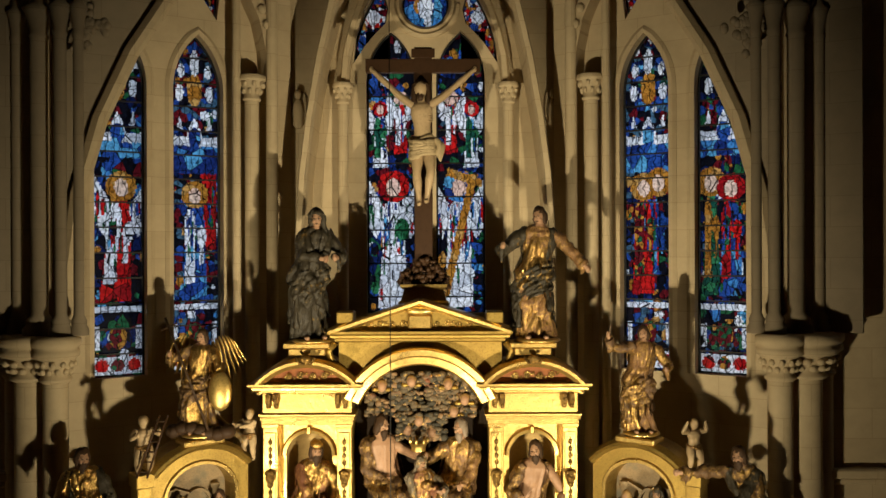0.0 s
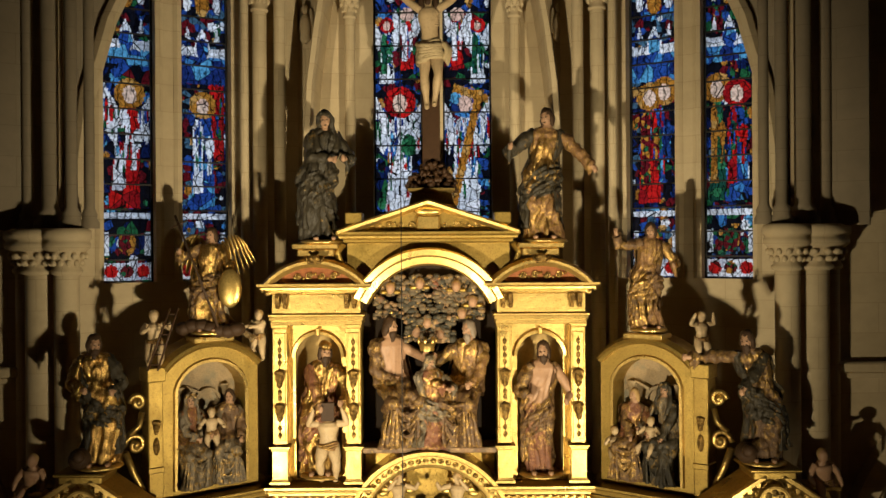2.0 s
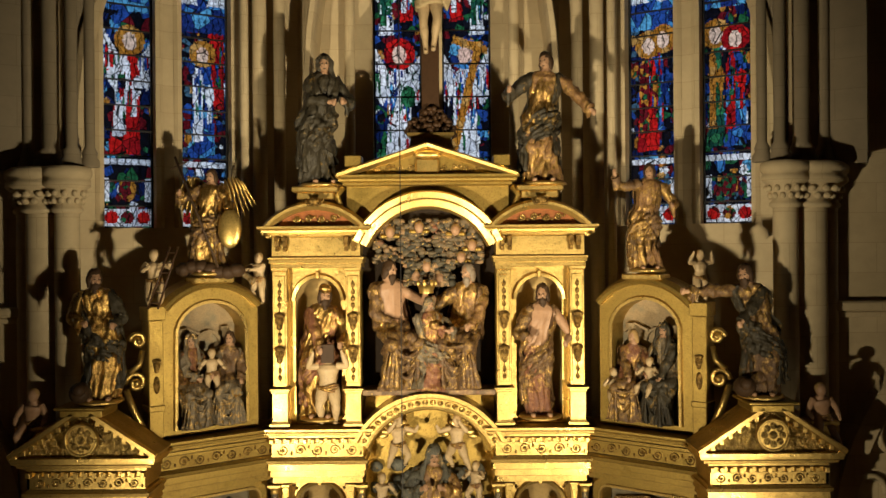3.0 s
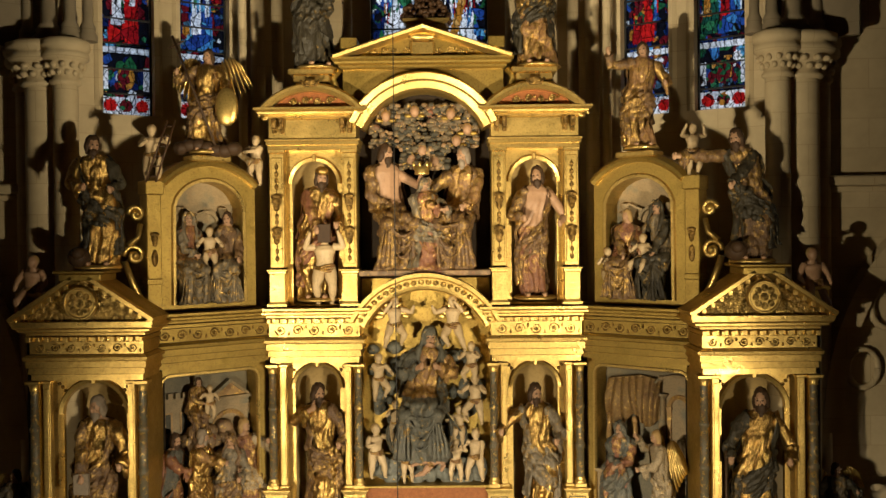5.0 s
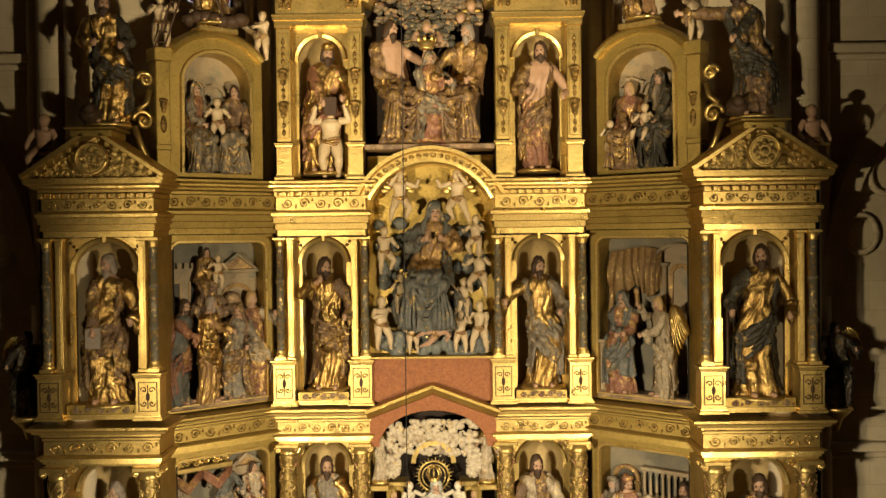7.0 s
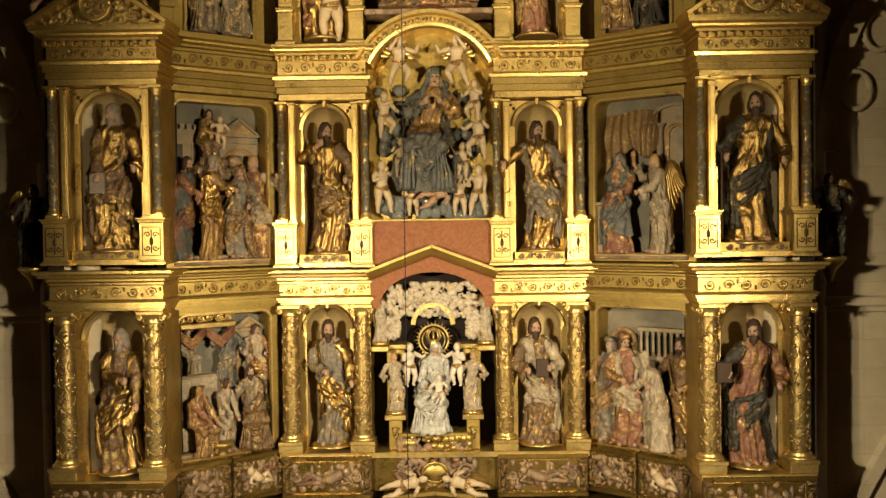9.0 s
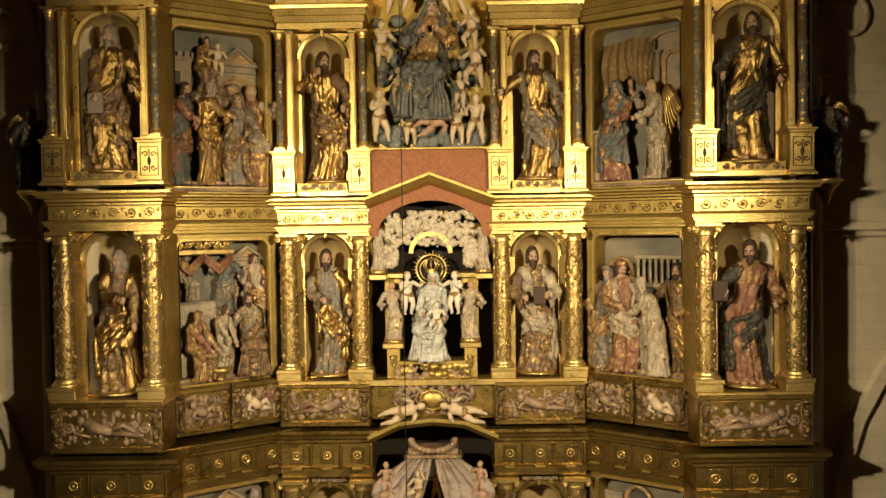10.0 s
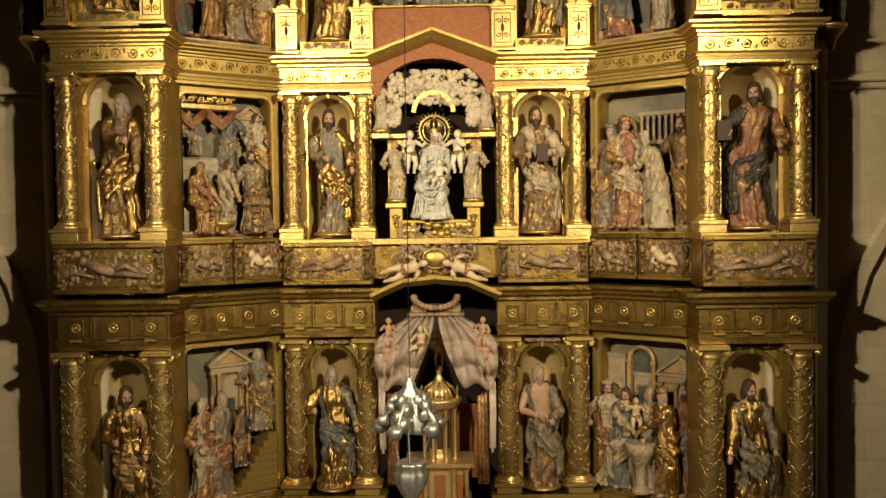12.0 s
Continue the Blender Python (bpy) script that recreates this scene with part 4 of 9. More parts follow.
def niche(th, w, z0, zs, depth, frame_w, top, mats, y=0.06):
    """A round-headed niche: a front slab with an arched opening, a curved hollow behind it and a moulded arch."""
    g, back = mats
    r = w / 2
    hole = [(-r, z0), (r, z0)] + arc(0, zs, r, 0, 180, 14)
    part("niche_front", plate([(-frame_w / 2, z0 - 0.02), (frame_w / 2, z0 - 0.02), (frame_w / 2, top), (-frame_w / 2, top)], [[(r, z0)] + arc(0, zs, r, 0, 180, 14) + [(-r, z0)]], y, y + 0.05), g, th)
    bm = bmesh.new()
    n = 12
    rows = []
    for k in range(2):
        rows.append([bm.verts.new((r * math.cos(math.pi * i / n), y + 0.04 + depth * math.sin(math.pi * i / n), (z0, zs)[k])) for i in range(n + 1)])
    for j in range(1, 6):
        e = math.pi / 2 * j / 6
        rows.append([bm.verts.new((r * math.cos(e) * math.cos(math.pi * i / n), y + 0.04 + depth * math.cos(e) * math.sin(math.pi * i / n), zs + r * math.sin(e))) for i in range(n + 1)])
    top_v = bm.verts.new((0, y + 0.04, zs + r))
    for a, b in zip(rows, rows[1:]):
        for i in range(n):
            bm.faces.new((a[i], b[i], b[i + 1], a[i + 1])).smooth = True
    for i in range(n):
        bm.faces.new((rows[-1][i], top_v, rows[-1][i + 1])).smooth = True
    bm.faces.new([bm.verts.new((x, yy, z0)) for x, yy in ((-r, y + 0.04), (r, y + 0.04), (r, y + 0.04 + depth), (-r, y + 0.04 + depth))])
    part("niche_hollow", bm, back, th, "shaded gilt niche hollow")
    part("arch", band(bmesh.new(), arc(0, zs, r, 0, 180, 16), [(0.0, y - 0.03), (-0.035, y - 0.045), (-0.05, y - 0.02), (-0.05, y), (0.0, y)]), g, th)
    part("keystone", boxes((-0.022, 0.022, y - 0.06, y, zs + r - 0.01, zs + r + 0.07), b=0.008), g, th)


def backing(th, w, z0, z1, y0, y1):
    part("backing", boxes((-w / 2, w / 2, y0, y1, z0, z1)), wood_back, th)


def mask(bm, x, y, z, k=1.0):
    ball(bm, (x, y, z), (0.042 * k, 0.035 * k, 0.055 * k), 0, 9, 7)
    ball(bm, (x, y - 0.03 * k, z - 0.005), (0.012 * k, 0.012 * k, 0.02 * k), 0, 6, 4)
    ball(bm, (x, y, z + 0.045 * k), (0.055 * k, 0.03 * k, 0.03 * k), 0, 8, 5)
    ball(bm, (x, y, z - 0.055 * k), (0.03 * k, 0.025 * k, 0.04 * k), 0, 7, 5)


BRIGHT = (gold, gold_carved, dentil_mesh)
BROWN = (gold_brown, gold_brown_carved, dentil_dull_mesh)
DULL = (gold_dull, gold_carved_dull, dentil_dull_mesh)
CT, CW = 1.21, 0.95       # middle towers: distance from the axis, width
OT, OW = 3.23, 1.08       # outer towers
CY, OY = 9.86, 8.66       # their fronts


# top storey of the middle towers
def top_tower():
    th = thing("niche_tower", pose(-CT, CY, 8.90), "gilded niche tower with bust pilasters under a curved pediment", "niche tower", "top niche towers")
    z = lambda v: v - 8.90
    backing(th, CW - 0.02, 0, z(11.0), 0.56, 0.66)
    for x in (-CW / 2, CW / 2 - 0.02):
        part("side_panel", boxes((x, x + 0.02, 0.05, 0.56, 0, z(10.6))), gold_dull, th)
    for x in (-0.395, 0.395):
        pedestal(th, x, -0.03, 0.02, z(9.32), 0.16, 0.2, BRIGHT[:2], False)
        pil = part("pilaster", boxes((-0.078, 0.078, 0, 0.17, 0, 1.25), (-0.06, 0.06, -0.012, 0, 0.04, 1.20), (-0.09, 0.09, -0.02, 0.09, 1.25, 1.29), b=0.006), gold, th, "", pose(x, 0.0, z(9.34)))
        for zz in (0.36, 0.72):
            bm = bmesh.new()
            mask(bm, 0, -0.04, zz, 1.15)
            part("bust", bm, gold_carved_dull, pil, "carved gilt bust")
        bm = bmesh.new()
        for zz in (0.1, 0.18, 0.5, 0.56, 0.88, 0.95, 1.02, 1.1):
            ball(bm, (0, -0.014, zz), (0.024, 0.014, 0.034), 0, 6, 4)
        tube(bm, [(0, -0.014, 0.06), (0, -0.014, 1.15)], 0.006, 5)
        part("drop_ornament", bm, gold_carved_dull, pil)
    niche(th, 0.50, 0.03, z(10.26), 0.36, 0.64, z(10.62), (gold, niche_paint), 0.15)
    part("frieze", moulding(CW, 0.5, [(0.0, z(10.62)), (0.014, z(10.625)), (0.012, z(10.67)), (0.030, z(10.675)), (0.028, z(10.71)), (0.04, z(10.72)), (0.04, z(10.735)), (0.0, z(10.745)), (0.0, z(10.95))]), gold, th)
    for x in (-0.41, -0.33, 0.33, 0.41):
        bm = boxes((-0.026, 0.026, -0.07, 0, 0.05, 0.16), (-0.022, 0.022, -0.045, 0, 0, 0.05), b=0.008)
        part("bracket", bm, gold_carved_dull, th, "", pose(x, -0.004, z(10.80)))
    part("cornice", moulding(CW, 0.5, cornice_profile(z(10.952), z(11.07), 0.14)), gold, th)
    half, rise = CW / 2 + 0.06, 0.24
    R = (half * half + rise * rise) / (2 * rise)
    a = math.degrees(math.asin(half / R))
    z0 = z(11.075)
    seg = arc(0, z0 + rise - R, R, 90 - a, 90 + a, 18)
    pd = part("curved_pediment", band(bmesh.new(), seg, [(0.07, -0.10), (0.03, -0.14), (0.0, -0.14), (-0.03, -0.06), (-0.03, 0.5), (0.07, 0.5)]), gold, th)
    part("tympanum", plate(seg[::-1] + [(-half, z0), (half, z0)][:0], (), -0.02, 0.02), red_damask, pd, "red and gilt painted tympanum")
    bm = bmesh.new()
    ball(bm, (0, -0.13, z0 + rise + 0.02), (0.07, 0.05, 0.045))
    tube(bm, [(-0.1, -0.13, z0 + rise + 0.04), (-0.06, -0.15, z0 + rise - 0.02), (0.06, -0.15, z0 + rise - 0.02), (0.1, -0.13, z0 + rise + 0.04)], 0.016, 6)
    part("scroll_keystone", bm, gold_carved_dull, pd)
    bm = bmesh.new()
    scrolls(bm, -0.26, 0.26, z0 + 0.03, z0 + 0.12, -0.035, 4, 0.008, 4)
    part("tympanum_scrollwork", bm, gold_carved, pd)
    for s in (-1, 1):
        bm = bmesh.new()
        tube(bm, [(s * (0.52 + 0.06 * (1 - i / 12) * math.cos(i * 0.6)), -0.02, z(10.98) + 0.06 * (1 - i / 12) * math.sin(i * 0.6)) for i in range(13)], 0.02, 6)
        part("volute", bm, gold, th)
    part("statue_plinth", boxes((-0.20, 0.20, -0.02, 0.34, z(11.36), z(11.44)), (-0.25, 0.25, -0.06, 0.36, z(11.44), z(11.50)), b=0.012), gold, th)
    return th


t1 = top_tower()
copy_thing(t1, pose(CT, CY, 8.90))


# second storey: thin columns on arabesque pedestals
def second_tower(w, cx, y, zb, zp, zc, levels, name_label, pediment=False, arch=0.5):
    th = thing("niche_tower", pose(-cx, y, zb), name_label, "niche tower", "column niche towers")
    z = lambda v: v - zb
    backing(th, w - 0.02, 0, z(levels[-1]) - 0.15, 0.60, 0.7)
    for x in (-w / 2, w / 2 - 0.02):
        part("side_panel", boxes((x, x + 0.02, 0.12, 0.6, 0, z(levels[0]))), gold_dull, th)
    part("floor_slab", boxes((-w / 2 + 0.02, w / 2 - 0.02, 0.0, 0.56, 0.0, 0.05)), gold, th)
    px = w / 2 - 0.06
    for x in (-px, px):
        pedestal(th, x - 0.02 * (1 if x < 0 else -1) * 0, -0.06, 0.0, z(zp), 0.235, 0.2, BRIGHT[:2])
        column(th, x + (0.045 if x > 0 else -0.045), 0.03, z(zp) + 0.004, z(zc), 0.042, banded_column, "thin")
        part("pilaster", boxes((-0.035, 0.035, 0, 0.08, z(zp) + 0.03, z(zc) - 0.03), (-0.022, 0.022, -0.01, 0, z(zp) + 0.08, z(zc) - 0.08), (-0.05, 0.05, -0.015, 0.08, z(zc) - 0.03, z(zc)), (-0.05, 0.05, -0.015, 0.08, z(zp), z(zp) + 0.03), b=0.005), gold, th, "", pose(x - (0.07 if x > 0 else -0.07), 0.03, 0.0))
    r = arch / 2
    niche(th, arch, 0.14, z(zc) - 0.10 - r + 0.06, 0.34, w - 0.05, z(zc) + 0.002, (gold, niche_paint), 0.20)
    bm = bmesh.new()
    for s in (-1, 1):
        for k in range(3):
            ball(bm, (s * (r - 0.02 + 0.03 * k), 0.195, z(zc) - 0.05 - 0.035 * (2 - k)), (0.02, 0.014, 0.02), 0, 6, 4)
    part("spandrel_leaf", bm, gold_carved_dull, th)
    sill = part("sill", boxes((-r - 0.03, r + 0.03, 0.0, 0.195, 0.055, 0.14)), gold_dull, th)
    bm = bmesh.new()
    scrolls(bm, -r, r, 0.06, 0.135, -0.008, 5, 0.008, 2)
    part("sill_carving", bm, flesh_relief, sill, "painted carved scrolls")
    entablature(th, w, 0.5, [z(v) for v in levels], True, BRIGHT, 7)
    if pediment:
        ze = z(levels[-1])
        half, rise = w / 2 + 0.14, 0.46
        pd = part("pediment_base", boxes((-half, half, -0.135, 0.3, ze, ze + 0.03)), gold, th)
        for s in (-1, 1):
            bm = band(bmesh.new(), [(-s * half, ze + 0.03), (-s * 0.07, ze + 0.03 + rise * 0.88)], [(0.05 * s, -0.12), (0.035 * s, -0.16), (0.0, -0.16), (-0.03 * s, -0.07), (-0.03 * s, 0.3), (0.05 * s, 0.3)])
            part("raking_cornice", bm, gold, pd)
            n = 7
            for i in range(n):
                k = (i + 0.5) / n
                shared("dentil", dentil_mesh, pd, pose(-s * half * (1 - k * 0.85), -0.10, ze + 0.0 + rise * 0.85 * k * 0.98))
        part("tympanum", plate([(-half + 0.08, ze + 0.03), (half - 0.08, ze + 0.03), (0, ze + rise - 0.02)], (), -0.045, 0.0), gold_carved, pd)
        bm = bmesh.new()
        got = bmesh.ops.create_cone(bm, cap_ends=True, segments=28, radius1=0.155, radius2=0.155, depth=0.05, matrix=pose(0, -0.13, ze + 0.21, 90))
        tube(bm, [(0.145 * math.cos(2 * math.pi * i / 28), -0.16, ze + 0.21 + 0.145 * math.sin(2 * math.pi * i / 28)) for i in range(29)], 0.014, 6)
        md = part("medallion", bm, gold, pd, "round gilt medallion")
        bm = bmesh.new()
        for k in range(8):
            a = k * math.pi / 4
            ball(bm, (0.085 * math.cos(a), -0.158, ze + 0.21 + 0.085 * math.sin(a)), (0.035, 0.014, 0.035), 0, 7, 5)
        ball(bm, (0, -0.158, ze + 0.21), (0.04, 0.02, 0.04), 0, 8, 6)
        part("rosette", bm, gold_carved, md)
        part("statue_plinth", boxes((-0.2, 0.2, -0.16, 0.26, ze + rise - 0.04, ze + rise + 0.03), (-0.24, 0.24, -0.2, 0.3, ze + rise + 0.032, ze + rise + 0.06), b=0.01), gold_dull, th)
    return th


t2 = second_tower(CW + 0.02, CT, CY, 6.42, 6.92, 8.28, (8.30, 8.58, 8.73, 8.78, 8.90), "gilded niche tower with thin painted columns on arabesque pedestals")
copy_thing(t2, pose(CT, CY, 6.42))
t2o = second_tower(OW, OT, OY, 6.52, 6.98, 8.30, (8.31, 8.56, 8.68, 8.73, 8.85), "gilded niche tower with thin columns under a triangular pediment", True, 0.62)
copy_thing(t2o, pose(OT, OY, 6.52))


# third storey: thick carved columns
def third_tower(w, cx, y, zb, zcap, levels, label, r=0.095, arch=0.5, fourth=False):
    th = thing("niche_tower", pose(-cx, y, zb), label, "niche tower", "lower niche towers")
    z = lambda v: v - zb
    backing(th, w - 0.02, 0, z(levels[0]), 0.62, 0.7)
    for x in (-w / 2, w / 2 - 0.02):
        part("side_panel", boxes((x, x + 0.02, 0.14, 0.62, 0, z(levels[0]))), gold_dull, th)
    part("floor_slab", boxes((-w / 2 - 0.03, w / 2 + 0.03, -0.09, 0.6, -0.06, 0.0)), gold, th)
    px = w / 2 - 0.09
    for k, x in enumerate((-px, px)):
        part("plinth", boxes((x - 0.14, x + 0.14, -0.08, 0.2, 0.0, 0.09), b=0.008), gold, th)
        column(th, x, 0.05, 0.092, z(zcap), r, column_gilding, "ionic", 5 + k)
    zs = z(zcap) - (0.36 if fourth else 0.30)
    niche(th, arch, 0.01, zs, 0.36, w - 0.05, z(levels[0]), (gold_dull if fourth else gold, niche_paint), 0.20)
    if fourth:
        bm = boxes((-0.2, 0.2, 0.13, 0.198, zs + arch / 2 + 0.05, zs + arch / 2 + 0.13), b=0.01)
        scrolls(bm, -0.2, 0.2, zs + arch / 2 + 0.05, zs + arch / 2 + 0.13, 0.125, 3, 0.01, 3)
        part("cartouche", bm, flesh_relief, th)
    return th


t3 = third_tower(CW + 0.04, CT, CY, 4.33, 6.0, (6.0,), "niche tower with gilded vine-carved columns and volute capitals")
copy_thing(t3, pose(CT, CY, 4.33))
t3o = third_tower(OW, OT, OY, 4.37, 6.06, (6.06,), "niche tower with gilded vine-carved columns and volute capitals", 0.10, 0.58)
copy_thing(t3o, pose(OT, OY, 4.37))
t4 = third_tower(CW + 0.04, CT, CY, 1.42, 3.20, (3.2,), "lower niche tower with thick gilded vine-carved columns", 0.115, 0.46, True)
copy_thing(t4, pose(CT, CY, 1.42))
t4o = third_tower(OW, OT, OY, 1.42, 3.25, (3.26,), "lower niche tower with thick gilded vine-carved columns", 0.12, 0.5, True)
copy_thing(t4o, pose(OT, OY, 1.42))


def beam(name, label, w, cx, y, rz, levels, mats, ornament, d=0.5, seed=0):
    th = thing(name, pose(cx, y, levels[0], 0, 0, rz), label, "entablature", "entablatures")
    z = [v - levels[0] for v in levels]
    entablature(th, w, d, z, ornament, mats, seed, False)
    return th


for s in (-1, 1):
    beam("entablature", "gilded entablature with carved frieze over the niche", CW + 0.06, s * CT, CY, 0, (6.0, 6.10, 6.23, 6.26, 6.39), BRIGHT, True, seed=3)
    beam("entablature", "gilded entablature with carved frieze over the niche", OW + 0.04, s * OT, OY, 0, (6.06, 6.17, 6.31, 6.34, 6.46), BRIGHT, True, seed=5)


def rosette_beam(w, cx, y, rz, z0, z1, z2, mats, n):
    """The broad frieze over the lowest storey, with a rosette in each square."""
    th = thing("rosette_entablature", pose(cx, y, z0, 0, 0, rz), "gilded entablature with rosettes in square panels", "entablature", "rosette entablatures")
    h, c = z1 - z0, z2 - z0
    g = mats[0]
    part("architrave", moulding(w, 0.5, [(0, 0), (0, 0.05), (0.015, 0.055), (0.015, 0.1), (0.03, 0.12)]), g, th)
    part("frieze", moulding(w, 0.5, [(0.0, 0.122), (0.0, h)]), g, th)
    for i in range(n):
        x = -w / 2 + w * (i + 0.5) / n
        part("square", boxes((-0.075, 0.075, -0.012, 0, -0.09, 0.09), b=0.004), g, th, "", pose(x, -0.001, 0.122 + (h - 0.122) / 2))
        bm = bmesh.new()
        tube(bm, [(0.042 * math.cos(k * math.pi / 6), -0.016, 0.042 * math.sin(k * math.pi / 6)) for k in range(13)], 0.009, 5)
        ball(bm, (0, -0.016, 0), (0.018, 0.014, 0.018), 0, 7, 5)
        part("rosette", bm, gold, th, "", pose(x, -0.001, 0.122 + (h - 0.122) / 2))
        bm = boxes((-0.012, 0.012, -0.02, 0, -0.12, 0.12), (-0.036, -0.020, -0.02, 0, -0.12, 0.12), b=0.003)
        part("triglyph", bm, g, th, "", pose(x + w / n / 2 - 0.01, -0.001, 0.122 + (h - 0.122) / 2))
        part("guttae", boxes((-0.06, 0.06, -0.055, -0.02, 0.0, 0.028), b=0.004), gold_dull, th, "", pose(x, 0, 0.09))
    part("cornice", moulding(w, 0.5, cornice_profile(h + 0.002, c, 0.16)), g, th)
    return th


for s in (-1, 1):
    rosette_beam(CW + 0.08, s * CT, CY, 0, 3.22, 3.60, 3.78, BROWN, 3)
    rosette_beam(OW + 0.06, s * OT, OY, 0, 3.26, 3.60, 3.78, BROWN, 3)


def lumps(bm, x0, x1, z0, z1, y, n, size, seed, flat=0.5, limbs=0, pal=1, wide=1.0):
    """Crowded low-relief carving: bodies, limbs and drapery as rounded lumps."""
    rng = random.Random(seed)
    old = set(bm.verts)
    for i in range(n):
        x, z = rng.uniform(x0, x1), rng.uniform(z0, z1)
        q = size * rng.uniform(0.6, 1.25)
        ball(bm, (x, y - 0.01 * rng.random(), z), (q * wide * rng.uniform(0.8, 1.3), q * flat, q * rng.uniform(0.7, 1.3) / wide ** 0.6), int(pal * rng.random() ** 1.5), 7, 5)
    for i in range(limbs):
        x, z, a = rng.uniform(x0, x1), rng.uniform(z0, z1), rng.uniform(0, 6.28)
        L = size * rng.uniform(2.0, 3.2)
        p, b = Vector((x, y - 0.015, z)), Vector((math.cos(a), 0, math.sin(a)))
        e = p + b * L * 0.5
        tube(bm, [p, e, e + Vector((b.z, 0, -b.x)) * L * 0.45], size * 0.42, 6, pal - 1, size * 0.28)
    m = size * 0.6
    for v in bm.verts:
        if v not in old:
            v.co.x, v.co.z = min(max(v.co.x, x0 - m), x1 + m), min(max(v.co.z, z0 - m), z1 + m)
    return bm


def predella(w, cx, y, rz, z0, z1, seed, g=gold_brown, d=0.4):
    """A carved strip under the columns: a reclining painted figure among scrolls, with small end pilasters."""
    th = thing("predella_panel", pose(cx, y, z0, 0, 0, rz), "gilded predella panel with painted reclining relief", "relief panel", "predella panels")
    h = z1 - z0
    part("body", boxes((-w / 2, w / 2, 0, d, 0, h)), g, th)
    part("top_moulding", boxes((-w / 2, w / 2, -0.05, 0, h - 0.05, h), b=0.008), g, th)
    part("bottom_moulding", boxes((-w / 2, w / 2, -0.05, 0, 0, 0.05), b=0.008), g, th)
    a, zc = w / 2 - 0.11, h / 2
    bm = boxes((-a, a, -0.02, 0, 0.07, h - 0.07))
    part("field", bm, gold_brown, th)
    bm = bmesh.new()
    hh = h / 2 - 0.09
    s = 1 if seed % 2 else -1
    ball(bm, (s * a * 0.55, -0.05, zc + hh * 0.45), (0.045, 0.035, 0.05), 0, 8, 6)
    tube(bm, [(s * a * 0.45, -0.04, zc + hh * 0.3), (s * a * 0.1, -0.055, zc - hh * 0.1), (-s * a * 0.15, -0.05, zc - hh * 0.2)], 0.06, 8, 0, 0.045)
    tube(bm, [(-s * a * 0.1, -0.05, zc - hh * 0.2), (-s * a * 0.4, -0.055, zc + hh * 0.2), (-s * a * 0.75, -0.045, zc - hh * 0.4)], 0.04, 7, 0, 0.022)
    tube(bm, [(-s * a * 0.1, -0.05, zc - hh * 0.3), (-s * a * 0.45, -0.05, zc - hh * 0.35), (-s * a * 0.85, -0.045, zc - hh * 0.5)], 0.038, 7, 0, 0.022)
    tube(bm, [(s * a * 0.4, -0.06, zc + hh * 0.2), (s * a * 0.65, -0.065, zc - hh * 0.3), (s * a * 0.3, -0.07, zc - hh * 0.5)], 0.026, 6, 0, 0.018)
    part("reclining_figure", bm, skin_pale if seed > 6 else flesh_relief, th)
    bm = bmesh.new()
    scrolls(bm, -a, a, 0.08, h - 0.08, -0.022, 7, 0.014, seed)
    lumps(bm, -a, a, 0.09, h - 0.09, -0.012, 48, 0.030, seed, 0.6, 4)
    part("carved_scrollwork", bm, flesh_relief, th)
    for q in (-1, 1):
        bm = bmesh.new()
        box(bm, -0.055, 0.055, -0.035, 0, 0.05, h - 0.05, 0.006)
        mask(bm, 0, -0.05, zc + 0.06, 0.8)
        ball(bm, (0, -0.045, zc - 0.08), (0.035, 0.03, 0.07), 0, 8, 6)
        for zz in (0.09, h - 0.08):
            ball(bm, (0, -0.045, zz), (0.05, 0.03, 0.025), 0, 8, 5)
        part("end_bracket", bm, gold_brown_carved, th, "", pose(q * (w / 2 - 0.06), 0, 0))
    return th


# oblique bays between the towers: from the recessed inner end out to the outer towers
OBX, OBY, OBA, OBW = 2.30, 9.62, 38.0, 1.28


def ob_m(s, z, y=0.0, x=0.0):
    return pose(s * OBX, OBY, z, 0, 0, -s * OBA) @ pose(x, y, 0)


for s in (-1, 1):
    predella(CW + 0.06, s * CT, CY - 0.06, 0, 3.82, 4.30, 3 if s < 0 else 4)
    predella(OW + 0.04, s * OT, OY - 0.06, 0, 3.84, 4.35, 6 if s < 0 else 5, gold_brown)
    for k in (-1, 1):
        predella(OBW / 2 - 0.02, 0, 0, 0, 3.86, 4.36, 7 + k).matrix_basis = ob_m(s, 3.86, -0.12, k * OBW / 4)
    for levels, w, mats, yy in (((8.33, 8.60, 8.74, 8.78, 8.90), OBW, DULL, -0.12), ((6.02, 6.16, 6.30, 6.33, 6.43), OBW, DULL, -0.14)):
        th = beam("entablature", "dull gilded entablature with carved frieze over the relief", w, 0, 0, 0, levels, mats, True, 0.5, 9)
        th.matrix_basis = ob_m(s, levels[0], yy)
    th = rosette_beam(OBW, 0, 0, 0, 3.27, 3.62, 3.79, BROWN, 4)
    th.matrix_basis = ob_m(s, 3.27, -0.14)


